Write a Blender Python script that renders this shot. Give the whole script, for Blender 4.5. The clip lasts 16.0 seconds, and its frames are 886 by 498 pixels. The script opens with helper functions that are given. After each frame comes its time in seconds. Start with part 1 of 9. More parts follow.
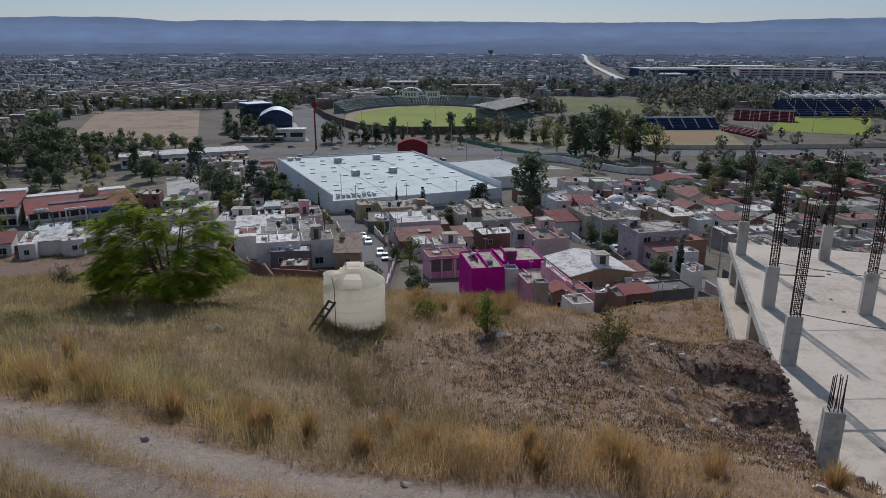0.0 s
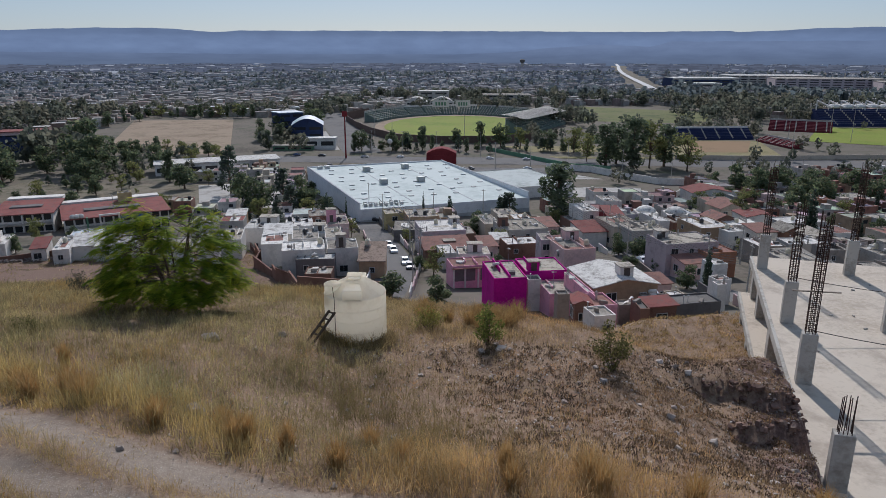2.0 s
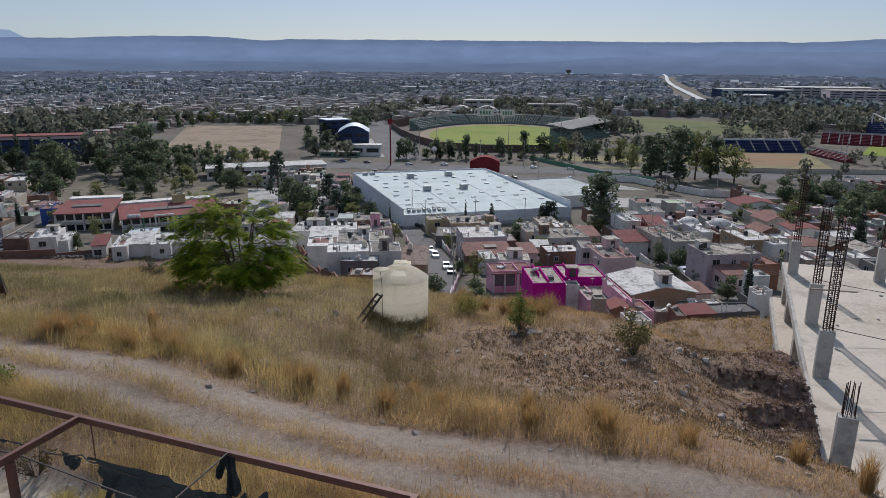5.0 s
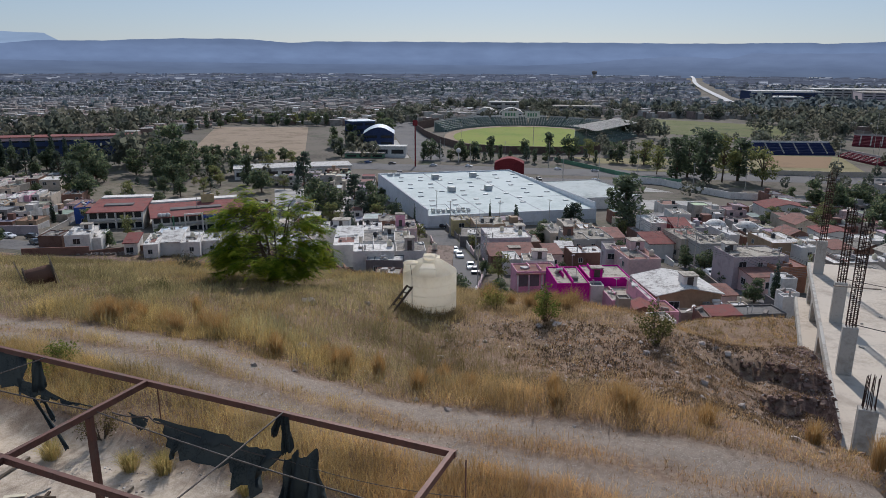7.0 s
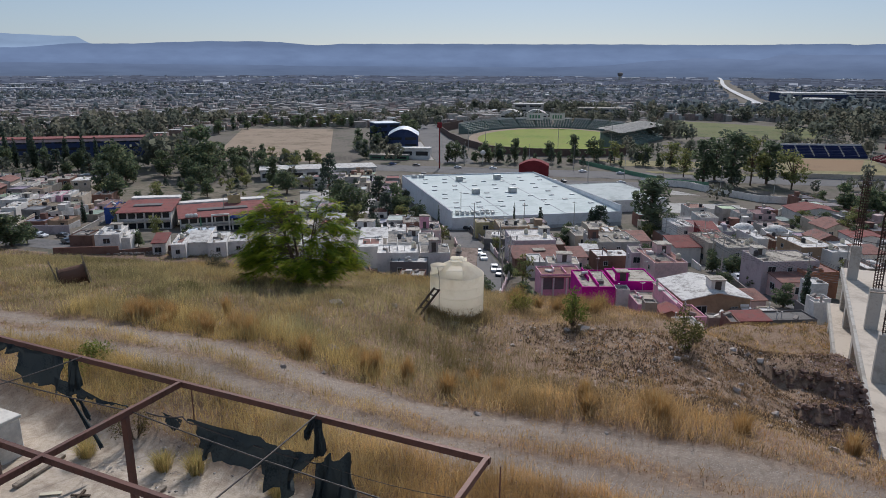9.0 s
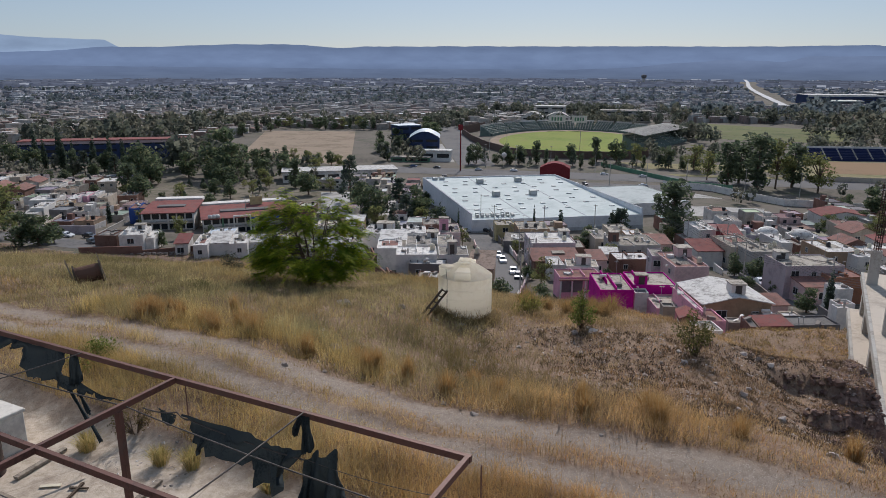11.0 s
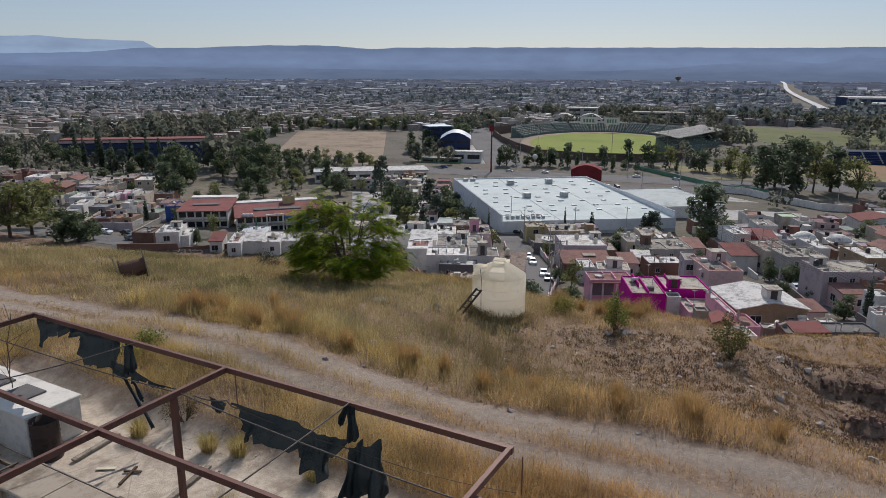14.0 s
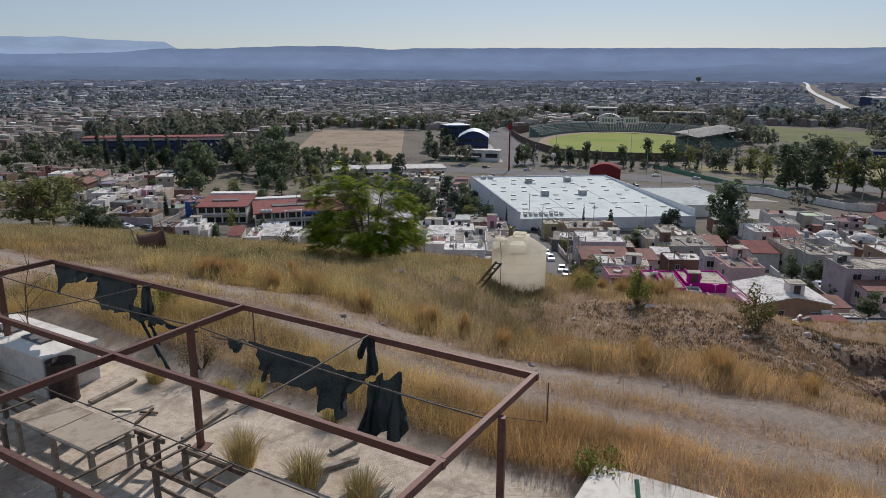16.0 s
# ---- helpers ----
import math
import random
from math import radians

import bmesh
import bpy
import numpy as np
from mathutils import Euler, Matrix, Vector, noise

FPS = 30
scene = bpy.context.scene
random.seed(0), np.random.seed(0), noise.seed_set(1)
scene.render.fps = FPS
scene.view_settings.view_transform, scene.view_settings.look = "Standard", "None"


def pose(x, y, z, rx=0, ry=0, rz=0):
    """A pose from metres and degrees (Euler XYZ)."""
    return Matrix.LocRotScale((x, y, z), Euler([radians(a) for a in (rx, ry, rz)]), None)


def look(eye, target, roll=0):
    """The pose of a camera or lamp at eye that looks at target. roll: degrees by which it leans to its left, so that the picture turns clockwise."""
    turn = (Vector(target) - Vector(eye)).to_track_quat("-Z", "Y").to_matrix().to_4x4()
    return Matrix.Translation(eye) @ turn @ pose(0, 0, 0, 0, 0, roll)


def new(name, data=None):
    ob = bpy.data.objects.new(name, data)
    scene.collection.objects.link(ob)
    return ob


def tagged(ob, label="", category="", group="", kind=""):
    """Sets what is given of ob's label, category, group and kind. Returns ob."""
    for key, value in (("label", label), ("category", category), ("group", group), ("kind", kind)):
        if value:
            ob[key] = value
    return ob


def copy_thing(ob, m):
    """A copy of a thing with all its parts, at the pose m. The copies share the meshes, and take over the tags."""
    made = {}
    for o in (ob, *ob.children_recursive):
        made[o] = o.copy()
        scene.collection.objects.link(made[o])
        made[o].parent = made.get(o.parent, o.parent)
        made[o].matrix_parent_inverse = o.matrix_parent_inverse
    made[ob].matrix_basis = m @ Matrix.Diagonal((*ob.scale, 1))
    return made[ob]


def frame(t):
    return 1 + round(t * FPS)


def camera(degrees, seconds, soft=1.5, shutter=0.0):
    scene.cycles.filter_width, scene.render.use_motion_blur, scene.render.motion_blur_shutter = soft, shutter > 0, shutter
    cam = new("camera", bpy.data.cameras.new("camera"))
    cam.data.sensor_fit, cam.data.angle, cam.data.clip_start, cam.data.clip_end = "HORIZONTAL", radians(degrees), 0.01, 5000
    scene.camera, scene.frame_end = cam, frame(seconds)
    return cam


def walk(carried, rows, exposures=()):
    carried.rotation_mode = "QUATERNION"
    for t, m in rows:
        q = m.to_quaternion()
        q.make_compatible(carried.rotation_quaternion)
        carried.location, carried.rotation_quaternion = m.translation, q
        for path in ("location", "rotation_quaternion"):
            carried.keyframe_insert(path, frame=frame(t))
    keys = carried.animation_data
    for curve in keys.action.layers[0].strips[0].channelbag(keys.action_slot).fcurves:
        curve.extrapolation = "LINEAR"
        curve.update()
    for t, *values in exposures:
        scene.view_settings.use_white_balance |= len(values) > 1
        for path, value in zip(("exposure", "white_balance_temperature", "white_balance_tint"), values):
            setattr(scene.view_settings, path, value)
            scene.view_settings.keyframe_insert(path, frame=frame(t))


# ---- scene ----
cam = camera(65.6, 16.0, soft=0.6)
PATH = [
    (0, (-0.967, 0.644, 10.078), (-0.961, 2.561, 9.508), 0.1),
    (0.5, (-0.852, 0.703, 10.091), (-0.869, 2.622, 9.527), -0.1),
    (1, (-0.527, 0.792, 10.105), (-0.564, 2.712, 9.548), -0.1),
    (1.5, (-0.121, 0.883, 10.098), (-0.18, 2.804, 9.546), -0.0),
    (2, (0.146, 0.878, 10.116), (0.065, 2.8, 9.571), -0.0),
    (2.5, (0.335, 0.604, 10.154), (0.234, 2.527, 9.614), 0.0),
    (3, (0.473, 0.082, 10.192), (0.35, 2.005, 9.655), 0.1),
    (3.5, (0.514, -0.496, 10.19), (0.372, 1.427, 9.656), 0.2),
    (4, (0.469, -0.98, 10.196), (0.307, 0.941, 9.665), 0.2),
    (4.2, (0.469, -1.153, 10.198), (0.298, 0.768, 9.669), 0.2),
    (6.3, (0.382, -3.047, 10.094), (0.137, -1.13, 9.578), 0.4),
    (6.5, (0.395, -3.072, 10.102), (0.143, -1.157, 9.582), 0.3),
    (7, (0.354, -3.099, 10.093), (0.084, -1.186, 9.576), 0.3),
    (7.5, (0.317, -3.09, 10.107), (0.029, -1.179, 9.591), 0.3),
    (8, (0.204, -3.092, 10.12), (-0.101, -1.183, 9.606), 0.4),
    (8.5, (0.093, -3.088, 10.112), (-0.229, -1.182, 9.599), 0.3),
    (9, (0.155, -3.038, 10.102), (-0.182, -1.134, 9.59), 0.2),
    (11.5, (0.798, -3.025, 10.089), (0.385, -1.135, 9.584), 0.2),
    (12, (0.733, -3.074, 10.104), (0.306, -1.186, 9.598), 0.3),
    (12.5, (0.664, -3.125, 10.112), (0.224, -1.24, 9.608), 0.2),
    (13, (0.625, -3.19, 10.117), (0.17, -1.308, 9.613), 0.2),
    (13.5, (0.587, -3.293, 10.125), (0.119, -1.415, 9.623), 0.2),
    (14, (0.579, -3.424, 10.114), (0.098, -1.549, 9.611), 0.2),
    (14.5, (0.553, -3.431, 9.857), (0.059, -1.559, 9.355), 0.2),
    (15, (0.528, -3.424, 9.442), (0.023, -1.555, 8.94), 0.3),
    (15.5, (0.503, -3.406, 9.107), (-0.014, -1.54, 8.606), 0.2),
    (16, (0.482, -3.42, 8.818), (-0.047, -1.558, 8.317), 0.2),
]
walk(cam, [(t, look(e, a, r)) for t, e, a, r in PATH], [(0, -0.28, 5720, 14), (0.7, -0.17, 5740, 14), (2.0, -0.10, 5770, 14), (3.5, -0.07, 5820, 14), (9.0, -0.04, 5850, 14), (12.5, -0.04, 6050, 15), (16, -0.02, 6100, 15)])


# ---- world, sun ----
SUN_AZ, SUN_EL = -2.0, 37.0          # degrees from +y towards +x, above the horizon
world = bpy.data.worlds.new("world")
scene.world = world
world.use_nodes = True
wn = world.node_tree
sky = wn.nodes.new("ShaderNodeTexSky")
sky.sky_type = "NISHITA"
sky.sun_disc = False
sky.sun_elevation = radians(SUN_EL)
sky.sun_rotation = radians(SUN_AZ)
sky.altitude = 1900
sky.air_density, sky.dust_density, sky.ozone_density = 1.2, 1.9, 1.5
# the thin haze of the day evens the sky out: a pale veil over the clear sky
veil = wn.nodes.new("ShaderNodeMix")
veil.data_type = "RGBA"
veil.inputs[0].default_value = 0.5
veil.inputs[7].default_value = (4.75, 5.85, 7.0, 1)
wn.links.new(sky.outputs[0], veil.inputs[6])
wn.links.new(veil.outputs[2], wn.nodes["Background"].inputs[0])
wn.nodes["Background"].inputs[1].default_value = 0.073
sun = new("sun", bpy.data.lights.new("sun", "SUN"))
sun.data.energy, sun.data.angle, sun.data.color = 3.85, radians(0.55), (1.0, 0.92, 0.80)
sa, se = radians(SUN_AZ), radians(SUN_EL)
sun.matrix_world = look((0, 0, 60), (-math.sin(sa) * math.cos(se), -math.cos(sa) * math.cos(se), 60 - math.sin(se)))


# ---- materials ----
def nodes_of(m):
    m.use_nodes = True
    t = m.node_tree
    return t, t.nodes, t.links, t.nodes["Principled BSDF"]


def coords(n):
    return n.new("ShaderNodeNewGeometry").outputs["Position"]


def noise_tex(n, l, vec, scale, detail=4.0, rough=0.55):
    k = n.new("ShaderNodeTexNoise")
    k.inputs["Scale"].default_value, k.inputs["Detail"].default_value, k.inputs["Roughness"].default_value = scale, detail, rough
    l.new(vec, k.inputs["Vector"])
    return k.outputs["Fac"]


def ramp(n, l, fac, stops):
    r = n.new("ShaderNodeValToRGB")
    e = r.color_ramp.elements
    while len(e) < len(stops):
        e.new(0.5)
    for k, (p, c) in zip(e, stops):
        k.position, k.color = p, (*c, 1)
    l.new(fac, r.inputs[0])
    return r.outputs[0]


def mixc(n, l, fac, a, b, mode="MIX"):
    m = n.new("ShaderNodeMix")
    m.data_type, m.blend_type = "RGBA", mode
    for src, k in ((fac, 0), (a, 6), (b, 7)):
        if isinstance(src, (int, float)):
            m.inputs[k].default_value = src
        elif isinstance(src, tuple):
            m.inputs[k].default_value = (*src, 1)
        else:
            l.new(src, m.inputs[k])
    return m.outputs[2]


def bumped(n, l, b, height, strength, dist):
    k = n.new("ShaderNodeBump")
    k.inputs["Strength"].default_value, k.inputs["Distance"].default_value = strength, dist
    l.new(height, k.inputs["Height"])
    l.new(k.outputs[0], b.inputs["Normal"])


def surface(name, c1, c2, big=0.3, fine=6.0, rough=0.85, bump=0.3, dist=0.02, stain=None, metal=0.0, vary=0.0):
    """A worn surface: two colours mixed by broad and fine noise, with stains, relief and a shift from object to object."""
    m = bpy.data.materials.new(name)
    t, n, l, b = nodes_of(m)
    p = coords(n)
    f1, f2 = noise_tex(n, l, p, big, 3), noise_tex(n, l, p, fine, 5, 0.65)
    mid = n.new("ShaderNodeMath")
    mid.operation = "ADD"
    l.new(f1, mid.inputs[0]), l.new(f2, mid.inputs[1])
    col = ramp(n, l, mid.outputs[0], [(0.75, c1), (1.25, c2)])
    if stain:
        f3 = noise_tex(n, l, p, big * 2.3, 6, 0.7)
        w = ramp(n, l, f3, [(0.5, (0, 0, 0)), (0.68, (1, 1, 1))])
        col = mixc(n, l, w, col, stain)
    if vary:
        info = n.new("ShaderNodeObjectInfo")
        hsv = n.new("ShaderNodeHueSaturation")
        mr = n.new("ShaderNodeMapRange")
        mr.inputs[3].default_value, mr.inputs[4].default_value = 1 - vary, 1 + vary
        l.new(info.outputs["Random"], mr.inputs[0])
        l.new(mr.outputs[0], hsv.inputs["Value"])
        l.new(col, hsv.inputs["Color"])
        col = hsv.outputs[0]
    l.new(col, b.inputs["Base Color"])
    b.inputs["Roughness"].default_value, b.inputs["Metallic"].default_value = rough, metal
    if rough >= 0.8:                              # dusty, weathered faces hardly shine
        b.inputs["Specular IOR Level"].default_value = 0.12
    if bump:
        bumped(n, l, b, f2, bump, dist)
    return m


# ---- the lie of the land ----
TY = [60, 70, 95, 120, 166, 215, 300, 400, 6000]
TZ = [-17.5, -20.5, -26.5, -31, -37, -42, -45, -46, -46]
YS = np.arange(-60, 420, 0.5)


def profile(ys, zs):
    z = np.interp(YS, ys, zs)
    k = np.ones(9) / 9
    return np.convolve(np.pad(z, 4, mode="edge"), k, mode="valid")


LEFT = profile([-60, -20, 5, 9, 13.6, 15, 18.7, 23, 30, 40, 50, 62] + TY[1:], [9, 3.0, 2.0, 2.4, 2.5, 1.9, 1.35, 0.6, -1.0, -3.6, -8, -18.1] + TZ[1:])
MID = profile([-60, -20, 5, 9, 12.5, 15, 19, 22, 26, 30, 40, 50, 56, 62] + TY[1:], [9, 3.0, 2.0, 2.1, 2.0, 1.1, -0.4, -0.7, -0.95, -1.6, -4.6, -9.3, -14, -18.1] + TZ[1:])
RIGHT = profile([-60, -20, 5, 9, 12, 14, 16, 19, 22, 26, 29, 33, 37, 41, 46, 50.5, 53, 56, 62] + TY[1:], [9, 3.0, 2.0, 1.9, 1.5, 0.4, -0.9, -1.8, -2.1, -2.0, -2.4, -5.2, -7.4, -8.3, -8.5, -8.35, -9.2, -12.5, -18.1] + TZ[1:])


def smooth(a, b, x):
    t = np.clip((x - a) / (b - a), 0, 1)
    return t * t * (3 - 2 * t)


CLIFF_A, CLIFF_B = np.array((12.3, 21.5)), np.array((14.9, 31.0))
CLIFF_D = (CLIFF_B - CLIFF_A) / np.linalg.norm(CLIFF_B - CLIFF_A)


def wobble(x, y):
    """Unevenness of the hill, a sum of a few waves."""
    return (0.10 * np.sin(0.9 * x + 0.5 * y) * np.sin(0.55 * y - 0.3 * x + 1) + 0.05 * np.sin(2.1 * x - 1.3 * y + 2) * np.sin(1.7 * y + 0.6 * x)
            + 0.025 * np.sin(4.7 * x + 2.9 * y) * np.sin(5.1 * y - 2.3 * x + 0.7))


def in_patio(x, y):
    """1 on the levelled yard under the steel frame, 0 away from it."""
    return smooth(-15.5, -14.0, x) * (1 - smooth(1.2, 2.4, x + 0.25 * (y - 5))) * (1 - smooth(8.0, 8.9, y + 0.26 * (x + 6.0)))


def ground_z(x, y):
    x, y = np.asarray(x, float), np.asarray(y, float)
    far = y > 410
    yy = np.clip(y, -59, 415)
    l, m, r = (np.interp(yy, YS, p) for p in (LEFT, MID, RIGHT))
    w1, w2 = smooth(-9.5, -2.0, x), smooth(4.6, 9.6, x)
    z = (l * (1 - w1) + m * w1) * (1 - w2) + r * w2
    # the brow breaks off towards the houses, and the terrace ends at its own edge
    brow = np.interp(x, [-9, -4, 1, 3, 4, 5, 7], [70, 46, 38, 35.8, 33.5, 30.5, 29.0])
    z = np.where(x < 8.2, np.maximum(z - 0.55 * np.maximum(0, yy - brow) * (1 - smooth(6.4, 8.2, x)), np.minimum(z, -18.1)), z)
    edge = np.interp(x, [7.5, 9.5, 10.5, 12, 15, 20, 24], [41.5, 45.9, 46.8, 47.7, 48.8, 49.8, 50.5])
    z = np.where(x > 6.5, np.where(yy > edge, np.minimum(z, np.maximum(-8.4 - 0.75 * (yy - edge), -18.1)), z), z)
    rough = 1 - smooth(45, 62, y)
    z = z + wobble(x, y) * rough * (1 - 0.6 * np.clip(track(x, y), 0, 1))
    p = in_patio(x, y)
    z = z * (1 - p) + 1.99 * p
    # the cut for the building site
    d = (x - CLIFF_A[0]) * CLIFF_D[1] - (y - CLIFF_A[1]) * CLIFF_D[0]
    d = d + 0.45 * np.sin(1.1 * y) * np.sin(0.43 * y + 1) + 0.18 * np.sin(3.3 * y + 0.7 * x)
    cut = smooth(-1.25, -0.25, d) * (1 - smooth(31.5, 34, y))
    z = np.where(cut > 0, z * (1 - cut) + np.minimum(z, -4.75) * cut, z)
    # scarps broken into the bank, facing up the hill
    z = z - (0.55 * scarp(x, y, 25.45, -0.42, 8.9) + 0.6 * scarp(x, y, 22.5, 0.35, 9.1)) * (1 - cut)
    return np.where(far, -46.0, z)


def scarp(x, y, y0, k, x0):
    """How far the ground is eaten away in front of a broken ledge that crosses the bank at y0."""
    s = y0 + k * (x - 9.7) + 0.22 * np.sin(2.6 * x + y0) + 0.1 * np.sin(7.1 * x) - y
    return smooth(0.0, 0.3, s) * (1 - smooth(0.5, 3.6, s)) * smooth(x0 - 0.8, x0 + 0.5, x) * (1 - smooth(13, 14, x))


SLOPE_X = [-400, -165, -120, -104, -92, -80, -70, -66, -58, -51, -46.8, -45.4, -38.5, -33.5, -30.2, -22, -13, -5, 5, 15, 40]
SLOPE_Y = [150, 149, 136, 139, 146, 150, 155, 185, 169, 155.5, 146.5, 137, 127, 120.5, 114, 112.5, 110.2, 100, 92, 85, 72]


def slope_end(x):
    """How far the dry slope reaches before the first walls of the town."""
    return np.interp(x, SLOPE_X, SLOPE_Y)


def track(x, y):
    """How much of the ground at a place is the gravel of the two wheel tracks."""
    c = 11.0 - 0.27 * (x + 1.2) + 0.25 * np.sin(0.35 * x)
    v = y - c
    wob = 0.25 * np.sin(1.3 * x) + 0.15 * np.sin(3.1 * x + y)
    a = 1 - smooth(0.25, 0.85, np.abs(v - 0.75) + 0.3 * wob)
    b = 1 - smooth(0.2, 0.75, np.abs(v + 0.95) + 0.3 * wob)
    return np.maximum(a, b)


def gz(x, y):
    return float(ground_z(x, y))


def bm_new():
    return bmesh.new()


def mesh_ob(name, bm, mat, smooth_faces=False):
    me = bpy.data.meshes.new(name)
    bm.to_mesh(me)
    bm.free()
    for m in (mat if isinstance(mat, (list, tuple)) else [mat]):
        me.materials.append(m)
    if smooth_faces:
        me.polygons.foreach_set("use_smooth", [True] * len(me.polygons))
    return new(name, me)


def part(name, bm, mat, parent, label="", smooth_faces=False):
    ob = mesh_ob(name, bm, mat, smooth_faces)
    ob.parent = parent
    if label:
        ob["label"] = label
    return ob


def thing(name, label, category, group="", kind="", at=None):
    ob = new(name)
    ob.empty_display_size = 0.2
    if at is not None:
        ob.matrix_world = at
    return tagged(ob, label, category, group, kind)


def box(bm, lo, hi, m=None, bevel=0.0):
    """An axis-aligned block from corner lo to corner hi, moved by m."""
    r = bmesh.ops.create_cube(bm, size=1.0)
    v = r["verts"]
    bmesh.ops.scale(bm, vec=[b - a for a, b in zip(lo, hi)], verts=v)
    bmesh.ops.translate(bm, vec=[(a + b) / 2 for a, b in zip(lo, hi)], verts=v)
    if bevel:
        es = list({e for q in v for e in q.link_edges})
        v = [g for g in bmesh.ops.bevel(bm, geom=es, offset=bevel, segments=1, affect="EDGES")["verts"]] + [q for q in v if q.is_valid]
    if m is not None:
        bmesh.ops.transform(bm, matrix=m, verts=list({q for q in v if q.is_valid}))
    return bm


def beam(bm, a, b, w, h=None, roll=0.0):
    """A square bar from a to b."""
    a, b = Vector(a), Vector(b)
    d = b - a
    q = d.to_track_quat("Y", "Z").to_matrix().to_4x4()
    m = Matrix.Translation((a + b) / 2) @ q @ pose(0, 0, 0, 0, roll, 0)
    h = w if h is None else h
    return box(bm, (-w / 2, -d.length / 2, -h / 2), (w / 2, d.length / 2, h / 2), m)


def rod(bm, a, b, r, seg=6, r2=None):
    a, b = Vector(a), Vector(b)
    d = b - a
    m = Matrix.Translation((a + b) / 2) @ d.to_track_quat("Z", "Y").to_matrix().to_4x4()
    bmesh.ops.create_cone(bm, cap_ends=True, segments=seg, radius1=r, radius2=r if r2 is None else r2, depth=d.length, matrix=m)
    return bm


def lathe(bm, rings, seg=32, centre=(0, 0, 0), caps=(True, True)):
    """A turned body from rings of (radius, height)."""
    rows = []
    for r, z in rings:
        rows.append([bm.verts.new((centre[0] + r * math.cos(2 * math.pi * k / seg), centre[1] + r * math.sin(2 * math.pi * k / seg), centre[2] + z)) for k in range(seg)])
    for p, q in zip(rows, rows[1:]):
        for k in range(seg):
            bm.faces.new((p[k], p[(k + 1) % seg], q[(k + 1) % seg], q[k]))
    if rings[-1][0] > 1e-4 and caps[1]:
        bm.faces.new(rows[-1])
    if rings[0][0] > 1e-4 and caps[0]:
        bm.faces.new(rows[0][::-1])
    return bm


def raw_mesh(name, verts, faces, mat, cols=None):
    """A mesh from arrays: verts (n,3), faces (m,3 or 4), and a colour at each vertex."""
    verts, faces = np.asarray(verts, np.float32), np.asarray(faces, np.int32)
    me = bpy.data.meshes.new(name)
    k = faces.shape[1]
    me.vertices.add(len(verts))
    me.vertices.foreach_set("co", verts.ravel())
    me.loops.add(faces.size)
    me.loops.foreach_set("vertex_index", faces.ravel())
    me.polygons.add(len(faces))
    me.polygons.foreach_set("loop_start", np.arange(0, faces.size, k, dtype=np.int32))
    me.polygons.foreach_set("loop_total", np.full(len(faces), k, np.int32))
    if cols is not None:
        at = me.attributes.new("tone", "FLOAT_COLOR", "POINT")
        at.data.foreach_set("color", np.concatenate([cols, np.ones((len(cols), 1))], 1).astype(np.float32).ravel())
    me.polygons.foreach_set("use_smooth", np.zeros(len(faces), bool))
    me.materials.append(mat)
    me.update(calc_edges=True)
    me.validate()
    return new(name, me)


# ---- ground ----
def grid_axis(lo, hi, fine_lo, fine_hi, step, grow, mid_lo, mid_hi, mid_step):
    """Places of a grid's lines: fine in the middle, no wider than mid_step up to the mid bounds, then ever wider."""
    a = list(np.arange(fine_lo, fine_hi + 1e-6, step))
    s, x = step, a[-1]
    while x < hi:
        s = min(s * grow, mid_step) if x < mid_hi else s * 1.3
        x += s
        a.append(x)
    s, x = step, a[0]
    while x > lo:
        s = min(s * grow, mid_step) if x > mid_lo else s * 1.3
        x -= s
        a.insert(0, x)
    return np.array(a)


